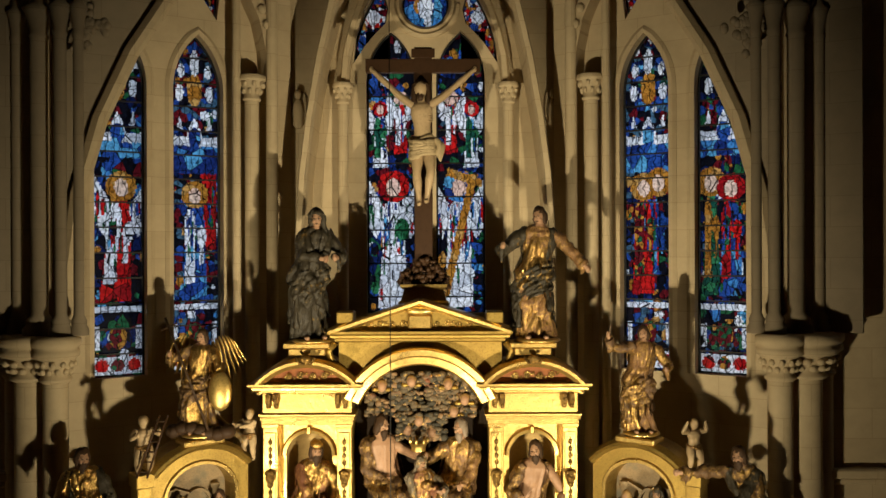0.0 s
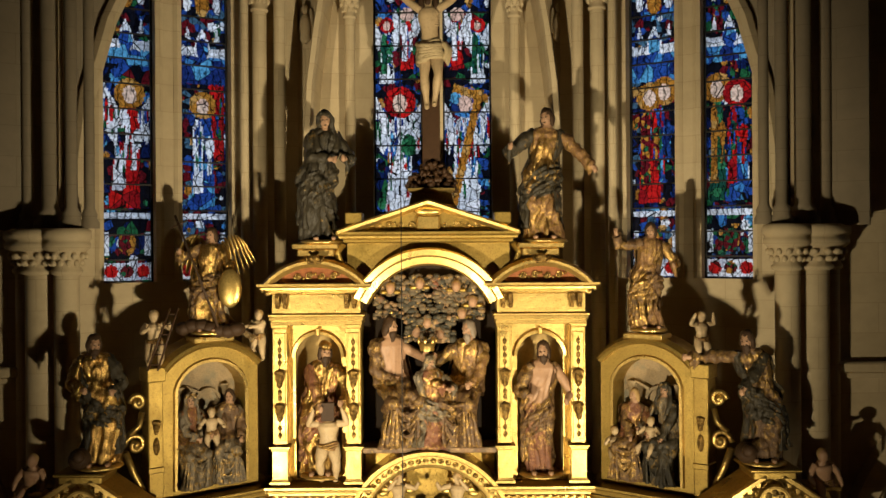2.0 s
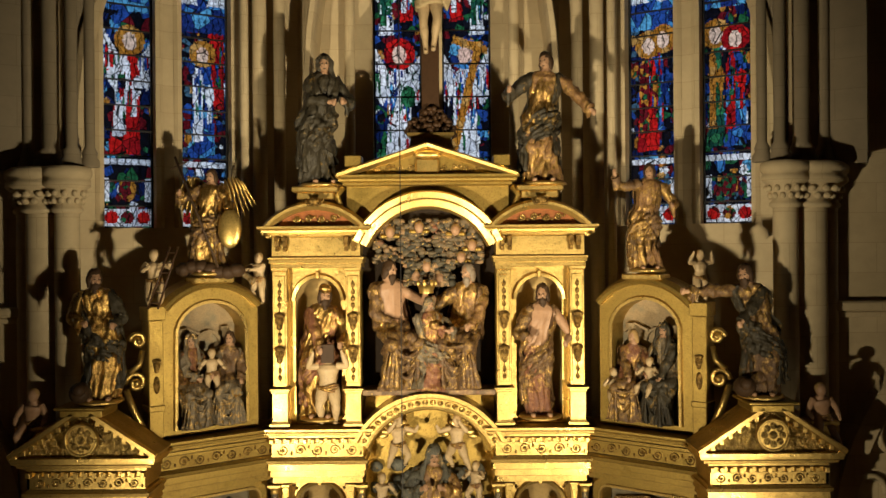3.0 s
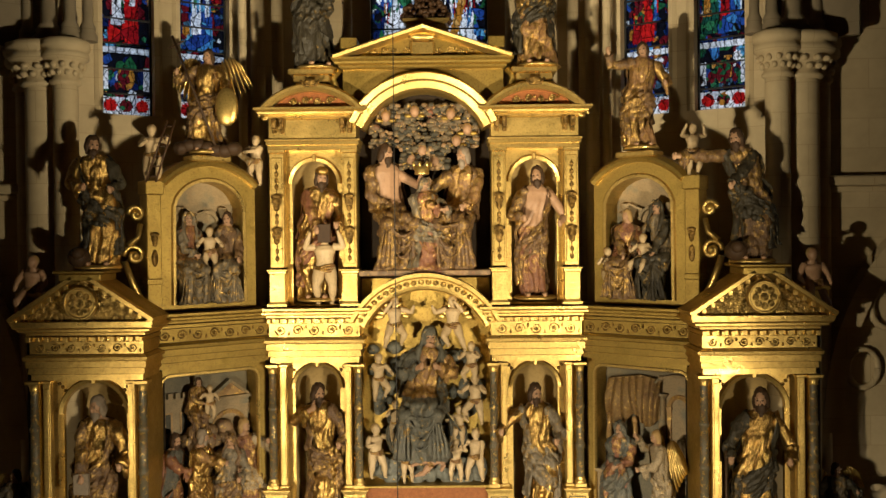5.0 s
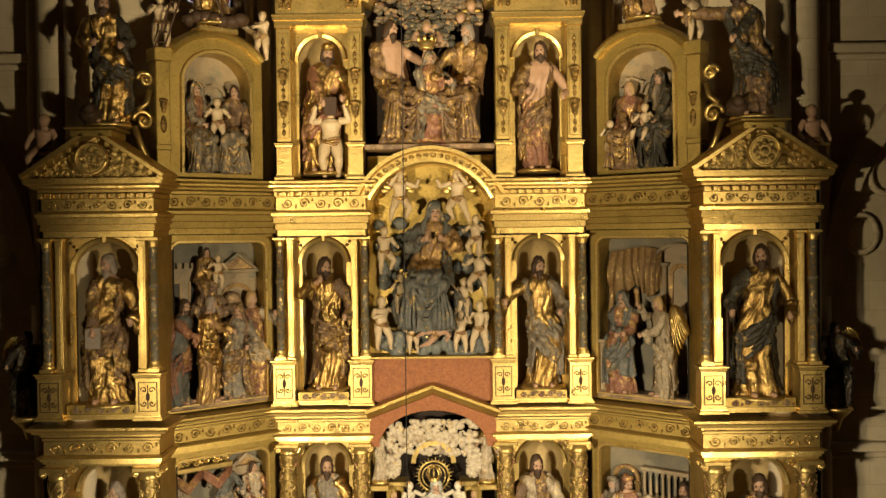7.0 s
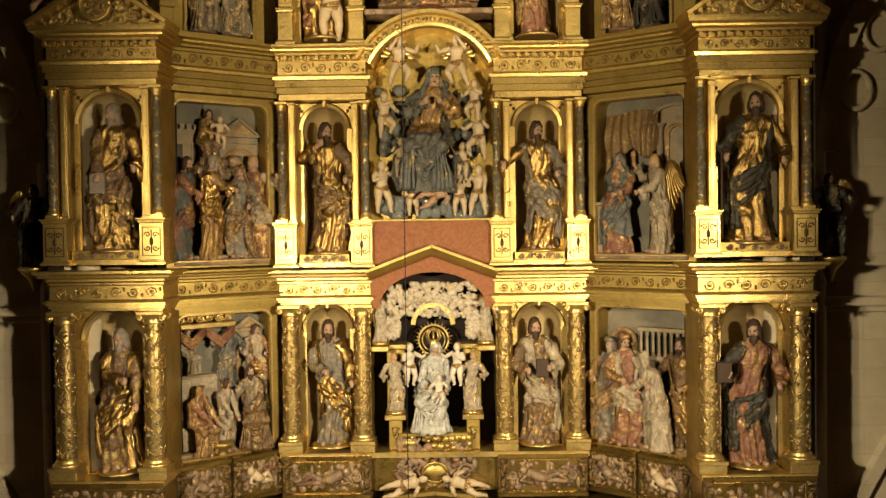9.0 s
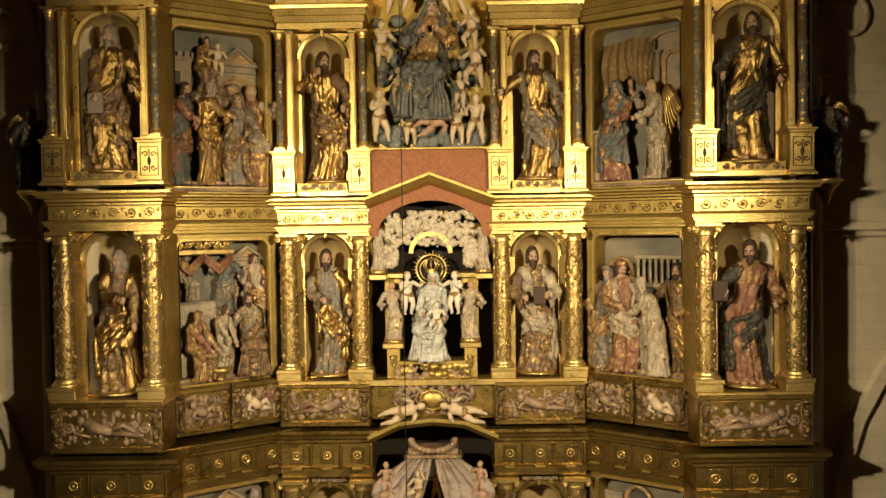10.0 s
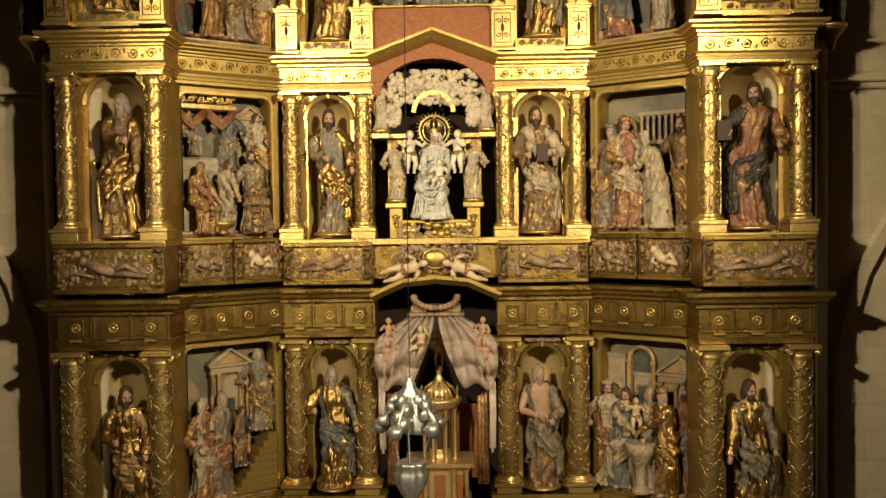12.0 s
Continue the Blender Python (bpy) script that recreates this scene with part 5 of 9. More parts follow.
def relief_bay(s, z0, z1, label, arched=False, seed=0):
    """A framed recess with a painted architectural background; its figures stand in it as things of their own."""
    th = thing("relief_bay", ob_m(s, z0), label, "relief", "relief bays")
    h, w = z1 - z0, OBW - 0.08
    a = w / 2 - 0.04
    rr = 0.12
    hole = [(-a, 0.06), (a, 0.06), (a, h - 0.06 - rr)] + arc(a - rr, h - 0.06 - rr, rr, 0, 90, 5) + arc(-a + rr, h - 0.06 - rr, rr, 90, 180, 5) + [(-a, h - 0.06 - rr)]
    hole = [p for i, p in enumerate(hole) if i == 0 or p != hole[i - 1]]
    part("frame", plate([(-OBW / 2, 0), (OBW / 2, 0), (OBW / 2, h), (-OBW / 2, h)], [hole], -0.02, 0.26), gold_dull, th)
    part("inner_moulding", band(bmesh.new(), hole[::-1] + hole[-1:], [(0.0, -0.05), (-0.025, -0.05), (-0.035, -0.02), (0.0, -0.02)]), gold, th)
    part("back_panel", boxes((-a - 0.02, a + 0.02, 0.26, 0.3, 0, h)), sky_paint, th)
    part("ground_step", boxes((-a, a, -0.04, 0.26, 0.02, 0.09), b=0.01), flesh_relief, th)
    RELIEF_TOWN[seed](th, h)
    return th


def town_column(bm, x, z0, z1, r, y=0.2):
    lathe(bm, [(r * 1.5, z0), (r * 1.5, z0 + 0.02), (r, z0 + 0.035), (r * 0.85, z1 - 0.05), (r * 1.1, z1 - 0.04), (r * 1.6, z1 - 0.015), (r * 1.6, z1)], 10, x, y)


def town_arch(th, x, z0, zs, r, y=0.2):
    """A round arch on posts with a dark plate behind it, painted as the shade inside."""
    bm = boxes((x - r - 0.045, x - r, y, 0.262, z0, zs), (x + r, x + r + 0.045, y, 0.262, z0, zs), (x - r - 0.055, x - r + 0.01, y - 0.012, 0.262, zs - 0.03, zs), (x + r - 0.01, x + r + 0.055, y - 0.012, 0.262, zs - 0.03, zs))
    band(bm, arc(x, zs, r, 0, 180, 14), [(0.0, y), (-0.02, y - 0.012), (-0.045, y), (-0.045, 0.262), (0.0, 0.262)])
    part("carved_arch", bm, ochre_paint, th)
    part("arch_opening", plate([(x - r, z0), (x + r, z0)] + arc(x, zs, r, 0, 180, 12), (), 0.25, 0.258), opening_shade, th)


def town_gable(th, x, z, w, rise, y=0.17):
    bm = boxes((x - w - 0.03, x + w + 0.03, y - 0.02, 0.262, z, z + 0.035), (x - w, x + w, y, 0.262, z - 0.07, z - 0.002), b=0.004)
    part("carved_cornice", bm, scene_paint, th)
    bm = plate([(x - w, z + 0.037), (x + w, z + 0.037), (x, z + rise)], (), y + 0.03, 0.26)
    part("gable_field", bm, ochre_paint, th)
    for q in (-1, 1):
        part("gable_moulding", band(bmesh.new(), [(x + q * (w + 0.03), z + 0.037), (x, z + rise + 0.02)], [(0.0, y), (0.03 * q, y - 0.012), (0.03 * q, 0.26), (0.0, 0.26)]), scene_paint, th)


def town_wall(th, x0, x1, z0, z1, y=0.215, slots=()):
    part("carved_wall", boxes((x0, x1, y, 0.262, z0, z1), (x0 - 0.012, x1 + 0.012, y - 0.015, 0.262, z1 - 0.035, z1 + 0.001), (x0 - 0.008, x1 + 0.008, y - 0.008, 0.262, (z0 + z1) / 2, (z0 + z1) / 2 + 0.02)), scene_paint, th)
    for x, za, zb, w in slots:
        # flat dark plate on the wall face: painted shade, nothing is recessed
        part("wall_opening", boxes((x - w, x + w, y - 0.004, y + 0.01, za, zb)), opening_shade, th)
        part("opening_frame", boxes((x - w - 0.018, x - w, y - 0.014, y, za, zb + 0.018), (x + w, x + w + 0.018, y - 0.014, y, za, zb + 0.018), (x - w - 0.002, x + w + 0.002, y - 0.014, y, zb, zb + 0.018)), ochre_paint, th)


def town_castle(th, h):
    town_wall(th, -0.56, -0.1, 0.6, h - 0.36, 0.22, ((-0.38, h - 0.72, h - 0.52, 0.03), (-0.2, h - 0.72, h - 0.52, 0.03), (-0.38, 0.75, 0.95, 0.035)))
    for k in range(6):
        part("merlon", boxes((-0.54 + 0.08 * k, -0.49 + 0.08 * k, 0.2, 0.262, h - 0.358, h - 0.30)), scene_paint, th)
    town_wall(th, 0.06, 0.56, 0.6, h - 0.46)
    town_arch(th, 0.31, 0.6, h - 0.74, 0.16, 0.195)
    town_gable(th, 0.31, h - 0.42, 0.22, 0.2)


def town_chamber(th, h):
    town_wall(th, 0.10, 0.56, 0.3, h - 0.18, 0.23)
    bm = bmesh.new()
    for x in (0.14, 0.50):
        town_column(bm, x, 0.5, h - 0.36, 0.045, 0.2)
    part("carved_colonnade", bm, scene_paint, th)
    town_arch(th, 0.33, 0.8, h - 0.5, 0.09, 0.2)
    part("vault_moulding", band(bmesh.new(), arc(0.32, h - 0.34, 0.27, 0, 180, 14, 0.16), [(0.0, 0.18), (-0.03, 0.17), (-0.04, 0.262), (0.0, 0.262)]), scene_paint, th)
    part("lectern", boxes((-0.53, -0.43, -0.02, 0.1, 0.09, 0.62), (-0.55, -0.39, -0.05, 0.13, 0.622, 0.66), b=0.008), scene_paint, th)


def town_bedroom(th, h):
    town_wall(th, 0.22, 0.56, 0.4, h - 0.36, 0.225)
    town_arch(th, 0.39, 0.55, h - 0.62, 0.12, 0.2)
    town_gable(th, 0.38, h - 0.32, 0.17, 0.15)


def town_loggia(th, h):
    town_wall(th, -0.1, 0.4, 0.3, 0.98, 0.22, ((0.14, 0.4, 0.88, 0.08),))
    part("loggia_floor", boxes((-0.14, 0.44, 0.15, 0.262, 0.982, 1.03), b=0.006), scene_paint, th)
    part("loggia_beam", boxes((-0.14, 0.44, 0.15, 0.262, 1.30, 1.345), b=0.006), scene_paint, th)
    for k in range(8):
        bm = bmesh.new()
        town_column(bm, -0.10 + 0.073 * k, 1.032, 1.298, 0.016, 0.18)
        part("loggia_column", bm, scene_paint, th)
    # dark plate behind the columns, the loggia's shade put into colour
    part("loggia_shade", boxes((-0.1, 0.4, 0.245, 0.258, 1.03, 1.3)), opening_shade, th)
    town_arch(th, -0.34, 0.7, 1.16, 0.12, 0.2)
    town_wall(th, 0.44, 0.56, 0.3, 1.42, 0.2)


def town_temple(th, h):
    town_wall(th, -0.16, 0.3, 0.3, h - 0.40, 0.21, ((0.06, 0.62, 1.12, 0.075),))
    bm = bmesh.new()
    for x in (-0.14, -0.06, 0.2, 0.28):
        town_column(bm, x, 0.4, h - 0.42, 0.026, 0.17)
    part("carved_colonnade", bm, ochre_paint, th)
    town_gable(th, 0.07, h - 0.36, 0.24, 0.2, 0.14)
    bm = lathe(bmesh.new(), [(0.13, 0.5), (0.13, 1.15), (0.15, 1.17), (0.15, 1.2), (0.12, 1.3), (0.05, 1.38), (0.0, 1.4)], 18, -0.40, 0.26)
    part("round_tower", bm, scene_paint, th)
    # window slits as dark plates, their inner shade painted
    for k in range(3):
        part("tower_window", boxes((-0.50 + 0.07 * k, -0.47 + 0.07 * k, 0.1, 0.16, 0.85, 1.05)), opening_shade, th)


def town_court(th, h):
    town_wall(th, -0.56, -0.34, 0.3, h - 0.30, 0.2)
    part("wall_roundel", tube(bmesh.new(), [(-0.45 + 0.065 * math.cos(k * math.pi / 10), 0.195, 1.12 + 0.085 * math.sin(k * math.pi / 10)) for k in range(21)], 0.014, 6), ochre_paint, th)
    town_arch(th, -0.14, 0.5, h - 0.36, 0.13, 0.2)
    town_wall(th, -0.24, -0.03, 0.4, h - 0.50, 0.235, ((-0.13, 0.75, 1.2, 0.06),))
    town_wall(th, 0.08, 0.56, 0.3, h - 0.55, 0.21, ((0.2, 0.7, 1.14, 0.05), (0.38, 0.7, 1.14, 0.05)))
    town_gable(th, 0.33, h - 0.50, 0.25, 0.22, 0.17)
    bm = bmesh.new()
    for x in (0.1, 0.29, 0.5):
        town_column(bm, x, 0.4, h - 0.58, 0.028, 0.18)
    part("carved_colonnade", bm, ochre_paint, th)


RELIEF_TOWN = {2: town_castle, 3: town_chamber, 5: town_bedroom, 4: town_loggia, 7: town_temple, 8: town_court}


for s in (-1, 1):
    relief_bay(s, 6.45, 8.32, "painted relief scene in a dull gilded frame", False, 2 if s < 0 else 3)
    relief_bay(s, 4.36, 6.02, "painted relief scene in a dull gilded frame", False, 5 if s < 0 else 4)
    relief_bay(s, 1.42, 3.27, "painted relief scene in a dull gilded frame", False, 7 if s < 0 else 8)

    # top relief with curved head and side scroll
    th = thing("relief_bay", ob_m(s, 8.92, -0.02), "painted relief of seated figures in a gilded arched frame", "relief", "relief bays")
    h, w = 1.32, 1.06
    half, rise = w / 2, 0.24
    R = (half * half + rise * rise) / (2 * rise)
    a = math.degrees(math.asin(half / R))
    top = arc(0, h + rise - R, R, 90 - a, 90 + a, 16)
    a2 = half - 0.15
    hole_top = arc(0, h - 0.06 - 0.25, a2, 12, 168, 12, 0.34)
    part("frame", plate([(-half, 0), (half, 0)] + top, [[(-a2, 0.06), (a2, 0.06)] + hole_top], -0.02, 0.24), gold_dull, th)
    part("arched_cornice", band(bmesh.new(), top, [(0.05, -0.08), (0.02, -0.11), (-0.01, -0.10), (-0.05, -0.03), (-0.05, 0.24), (0.05, 0.24)]), gold_dull, th)
    part("inner_moulding", band(bmesh.new(), [(a2, 0.06)] + hole_top + [(-a2, 0.06)], [(0.0, -0.045), (-0.03, -0.045), (-0.045, -0.02), (0.0, -0.02)]), gold, th)
    part("back_panel", boxes((-a2 - 0.02, a2 + 0.02, 0.22, 0.27, 0, h + 0.05)), scene_paint, th)
    bm = bmesh.new()
    for k in (-0.26, 0.24):
        lathe(bm, [(0.035, 0.6), (0.03, 1.02), (0.05, 1.04), (0.05, 1.08)], 10, k, 0.18)
    band(bm, [(-0.34, 1.0), (-0.2, 1.09), (-0.04, 1.02)], [(0.0, 0.15), (-0.025, 0.15), (-0.025, 0.22), (0.0, 0.22)])
    band(bm, arc(0.05, 0.9, 0.12, 0, 180, 10), [(0.0, 0.17), (-0.03, 0.17), (-0.03, 0.22), (0.0, 0.22)])
    part("carved_building", bm, scene_paint, th)
    side = part("side_pilaster", boxes((0, 0.15, -0.05, 0.16, 0, 1.2), (-0.02, 0.17, -0.08, 0.16, 1.2, 1.34), (-0.01, 0.16, -0.065, 0.16, 0.28, 0.34), b=0.008), gold_dull, th, "", pose(half if s > 0 else -half - 0.15, 0, 0))
    bm = bmesh.new()
    mask(bm, 0.075, -0.06, 0.75, 0.9)
    ball(bm, (0.075, -0.055, 0.55), (0.035, 0.02, 0.09))
    part("drop_ornament", bm, gold_carved_dull, side)
    bm = bmesh.new()
    x0 = s * (half + 0.16)
    for zc, q in ((1.0, 0.085), (0.58, 0.11)):
        tube(bm, [(x0 + s * (q * 0.9 + q * (1 - i / 18) * math.cos(-s * 0 + i * 0.55)), 0.02, zc + q * (1 - i / 18) * math.sin(i * 0.55)) for i in range(18)], 0.026, 7)
        ball(bm, (x0 + s * q * 0.9, 0.02, zc), (q * 0.4, 0.05, q * 0.4))
    tube(bm, [(x0 + s * 0.03, 0.02, 0.9), (x0 + s * 0.06, 0.02, 0.76), (x0 + s * 0.17, 0.02, 0.68)], 0.03, 7)
    tube(bm, [(x0 + s * 0.2, 0.02, 0.52), (x0 + s * 0.12, 0.02, 0.3), (x0 + s * 0.02, 0.02, 0.1), (x0 + s * 0.04, 0.02, 0.0)], 0.035, 7)
    part("side_scroll", bm, gold, th, "curled gilt side scroll")
    part("statue_plinth", boxes((-0.22, 0.22, -0.12, 0.14, h + rise + 0.0, h + rise + 0.06), b=0.012), gold, th)


# middle bay, top: arch and pediment over the crowning scene
th = thing("central_arch_bay", pose(0, CY + 0.04, 9.30), "gilded arched bay under a low triangular pediment", "arch bay")
z = lambda v: v - 9.30
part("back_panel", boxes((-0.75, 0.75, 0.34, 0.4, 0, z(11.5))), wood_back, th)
part("ground_shelf", boxes((-0.72, 0.72, -0.06, 0.34, -0.06, 0.0), b=0.01), flesh_relief, th)
half, rise = 0.80, 0.52
R = (half * half + rise * rise) / (2 * rise)
a = math.degrees(math.asin(half / R))
zc = z(10.91) + rise - R
outer = arc(0, zc, R, 90 - a, 90 + a, 26)
part("arch", band(bmesh.new(), arc(0, zc, R - 0.17, 90 - a, 90 + a, 26), [(0.0, -0.04), (-0.02, -0.08), (-0.09, -0.10), (-0.11, -0.13), (-0.17, -0.15), (-0.19, -0.12), (-0.19, 0.3), (0.0, 0.3)]), gold, th, "broad moulded gilt arch")
ped = part("pediment_wall", plate([(0.88, z(10.95)), (0.88, z(11.52)), (-0.88, z(11.52)), (-0.88, z(10.95))] + arc(0, zc, R - 0.03, 90 + a - 2, 90 - a + 2, 20), (), 0.05, 0.3), gold_dull, th, "dull gilded spandrels")
part("pediment_cornice", moulding(1.78, 0.3, cornice_profile(z(11.50), z(11.62), 0.1)), gold_dull, th)
for s in (-1, 1):
    part("raking_cornice", band(bmesh.new(), [(-s * 0.97, z(11.62)), (0.0, z(11.94))], [(0.03 * s, -0.10), (0.01 * s, -0.14), (-0.02 * s, -0.13), (-0.05 * s, -0.04), (-0.05 * s, 0.3), (0.03 * s, 0.3)]), gold, th)
    part("block", boxes((s * 0.80 - 0.09, s * 0.80 + 0.09, -0.1, 0.2, z(11.71), z(11.83)), b=0.01), gold_dull, th)
    bm = bmesh.new()
    scrolls(bm, min(s * 0.12, s * 0.6), max(s * 0.12, s * 0.6), z(11.65), z(11.74), 0.0, 4, 0.008, 3)
    part("tympanum_scrollwork", bm, gold_carved, th)
    part("side_volute", tube(bmesh.new(), [(s * 0.92, 0.02, z(11.5)), (s * 0.99, 0.02, z(11.4)), (s * 0.94, 0.02, z(11.25)), (s * 1.0, 0.02, z(11.1))], 0.04, 8), gold_dull, th)
part("tympanum", plate([(-0.9, z(11.62)), (0.9, z(11.62)), (0, z(11.92))], (), 0.0, 0.2), gold_dull, th)
bm = boxes((-0.13, 0.13, -0.05, 0.02, z(11.64), z(11.80)), b=0.02)
ball(bm, (0, -0.05, z(11.84)), (0.16, 0.04, 0.05))
part("cartouche", bm, gold, th)

# middle bay, second: arch over the throned figure
th = thing("central_arch_bay", pose(0, CY + 0.04, 6.92), "gilded arched bay with carved archivolt", "arch bay")
z = lambda v: v - 6.92
part("back_panel", boxes((-0.72, 0.72, 0.30, 0.36, 0, z(9.2))), gold_dull, th)
half, rise = 0.80, 0.50
R = (half * half + rise * rise) / (2 * rise)
a = math.degrees(math.asin(half / R))
zc = z(8.75) + rise - R
ar = part("arch", band(bmesh.new(), arc(0, zc, R - 0.17, 90 - a, 90 + a, 26), [(0.0, -0.04), (-0.02, -0.09), (-0.05, -0.10), (-0.13, -0.10), (-0.15, -0.15), (-0.19, -0.15), (-0.19, 0.3), (0.0, 0.3)]), gold, th)
bm = bmesh.new()
for i in range(22):
    q = radians(90 - a + 4 + (2 * a - 8) * i / 21)
    ball(bm, ((R - 0.08) * math.cos(q), -0.105, zc + (R - 0.08) * math.sin(q)), (0.034, 0.016, 0.03), 0, 6, 4)
part("archivolt_carving", bm, gold_carved, ar)
part("red_panel", boxes((-0.70, 0.70, -0.02, 0.3, z(6.35), 0.0)), red_damask, th, "red damask painted panel")
part("panel_ledge", boxes((-0.70, 0.70, -0.06, 0.3, 0.002, 0.03), b=0.006), gold_dull, th)

# middle bay, third: gabled recess
th = thing("central_gable_bay", pose(0, CY + 0.02, 4.33), "recess with a low gilded gable and red soffit", "arch bay")
z = lambda v: v - 4.33
for s in (-1, 1):
    part("gable_cornice", band(bmesh.new(), [(-s * 0.74, z(6.38)), (0.0, z(6.66))], [(0.0, -0.24), (-0.03 * s, -0.24), (-0.09 * s, -0.16), (-0.12 * s, -0.08), (-0.12 * s, 0.3), (0.0, 0.3)]), gold_dull, th)
part("gable_soffit", plate([(-0.70, z(5.95)), (-0.60, z(5.95))] + arc(0, z(5.95), 0.60, 180, 0, 16, 0.40)[1:-1] + [(0.60, z(5.95)), (0.70, z(5.95)), (0.70, z(6.30)), (0, z(6.56)), (-0.70, z(6.30))], (), -0.04, 0.1), red_damask, th)
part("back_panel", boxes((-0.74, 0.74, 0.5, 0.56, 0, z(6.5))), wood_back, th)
part("shelf", boxes((-0.74, 0.74, -0.1, 0.5, -0.06, 0.0)), gold, th)
part("side_jamb", boxes((-0.74, -0.71, 0.0, 0.5, 0, z(6.3)), (0.71, 0.74, 0.0, 0.5, 0, z(6.3))), gold_dull, th)
cl = bmesh.new()
lumps(cl, -0.5, 0.5, z(5.84), z(6.22), 0.08, 260, 0.036, 11, 1.0, 50, 2)
for s in (-1, 1):
    lumps(cl, min(s * 0.38, s * 0.52), max(s * 0.38, s * 0.52), z(5.60), z(5.85), 0.06, 60, 0.034, 12, 1.0, 10, 2)
tagged(part("cherub_cloud", cl, [cherub_stone, cherub_stone], None, "", pose(0, CY - 0.02, 4.33)), "crowded ivory cloud of carved cherubs over the throne", "relief")
part("back_arch", band(bmesh.new(), arc(0, z(5.75), 0.2, 0, 180, 12), [(0.0, 0.0), (-0.05, 0.0), (-0.05, 0.08), (0.0, 0.08)]), gold, th)

# middle predella with cartouche, and the drawn canopy below
th = thing("predella_panel", pose(0, CY + 0.0, 3.82), "middle predella with a carved painted cartouche", "relief panel", "predella panels")
part("body", boxes((-0.72, 0.72, 0.0, 0.4, 0.06, 0.46)), gold_brown, th)
bm = bmesh.new()
lumps(bm, -0.42, 0.42, 0.12, 0.46, -0.03, 120, 0.034, 21, 0.8, 26)
scrolls(bm, -0.45, 0.45, 0.1, 0.46, -0.05, 4, 0.02, 5)
part("carved_scrollwork", bm, flesh_relief, th)
bm = bmesh.new()
ball(bm, (0, -0.05, 0.28), (0.13, 0.04, 0.1), 0, 16, 8)
tube(bm, [(0.14 * math.cos(k * math.pi / 10), -0.07, 0.28 + 0.11 * math.sin(k * math.pi / 10)) for k in range(21)], 0.016, 6)
part("cartouche", bm, gold_dull, th)
for s in (-1, 1):
    part("raking_cornice", band(bmesh.new(), [(-s * 0.74, -0.10), (-s * 0.38, 0.06), (0.0, 0.10)], [(0.0, -0.2), (-0.04 * s, -0.2), (-0.1 * s, -0.1), (-0.1 * s, 0.3), (0.0, 0.3)]), gold_dull, th)

# ---- carved figures: each statue is one plain mesh ----
STAND = [(0.0, 0.165, 0.125, 0.0), (0.04, 0.155, 0.118, 0.0), (0.2, 0.140, 0.105, -0.006), (0.36, 0.135, 0.10, -0.012), (0.52, 0.132, 0.098, -0.006), (0.62, 0.108, 0.084, 0.0), (0.72, 0.122, 0.09, 0.0), (0.80, 0.132, 0.082, 0.004), (0.835, 0.108, 0.066, 0.006), (0.86, 0.05, 0.045, 0.004), (0.885, 0.034, 0.036, 0.0)]
SIT = [(0.0, 0.15, 0.11, -0.14), (0.08, 0.13, 0.10, -0.14), (0.25, 0.13, 0.105, -0.14), (0.36, 0.145, 0.14, -0.12), (0.42, 0.15, 0.20, -0.06), (0.47, 0.145, 0.16, -0.01), (0.54, 0.135, 0.10, 0.02), (0.64, 0.13, 0.095, 0.02), (0.75, 0.15, 0.09, 0.015), (0.79, 0.125, 0.072, 0.01), (0.825, 0.055, 0.05, 0.004), (0.855, 0.04, 0.042, 0.0)]
KNEEL = [(0.0, 0.20, 0.22, 0.06), (0.1, 0.19, 0.20, 0.05), (0.3, 0.165, 0.14, 0.0), (0.45, 0.16, 0.12, -0.01), (0.55, 0.135, 0.10, 0.0), (0.66, 0.145, 0.10, 0.0), (0.75, 0.155, 0.095, 0.0), (0.79, 0.13, 0.075, 0.0), (0.825, 0.058, 0.052, 0.0), (0.855, 0.042, 0.044, 0.0)]


def interp(table, u):
    for a, b in zip(table, table[1:]):
        if u <= b[0]:
            k = (u - a[0]) / (b[0] - a[0])
            k = k * k * (3 - 2 * k)
            return [p + (q - p) * k for p, q in zip(a[1:], b[1:])]
    return list(table[-1][1:])


def crumple(bm, start, amp, freq, seed, slots=(0, 1)):
    """Creases the carved cloth (or hair) made since vertex number start, with rounded ridges and sharp valleys."""
    bm.verts.ensure_lookup_table()
    bm.normal_update()
    moves = []
    for i in range(start, len(bm.verts)):
        v = bm.verts[i]
        if not v.link_faces or v.link_faces[0].material_index not in slots:
            continue
        p = v.co * freq
        w = noise.noise((p.x * 0.5 + seed, p.y * 0.5, p.z * 0.35))
        r = abs(noise.noise((p.x + 1.6 * w, p.y + seed * 1.7, p.z * 0.62 + 2.2 * w)))
        moves.append((v, v.normal * (amp * (min(1.0, r * 3.4) - 0.55))))
    for v, d in moves:
        v.co += d


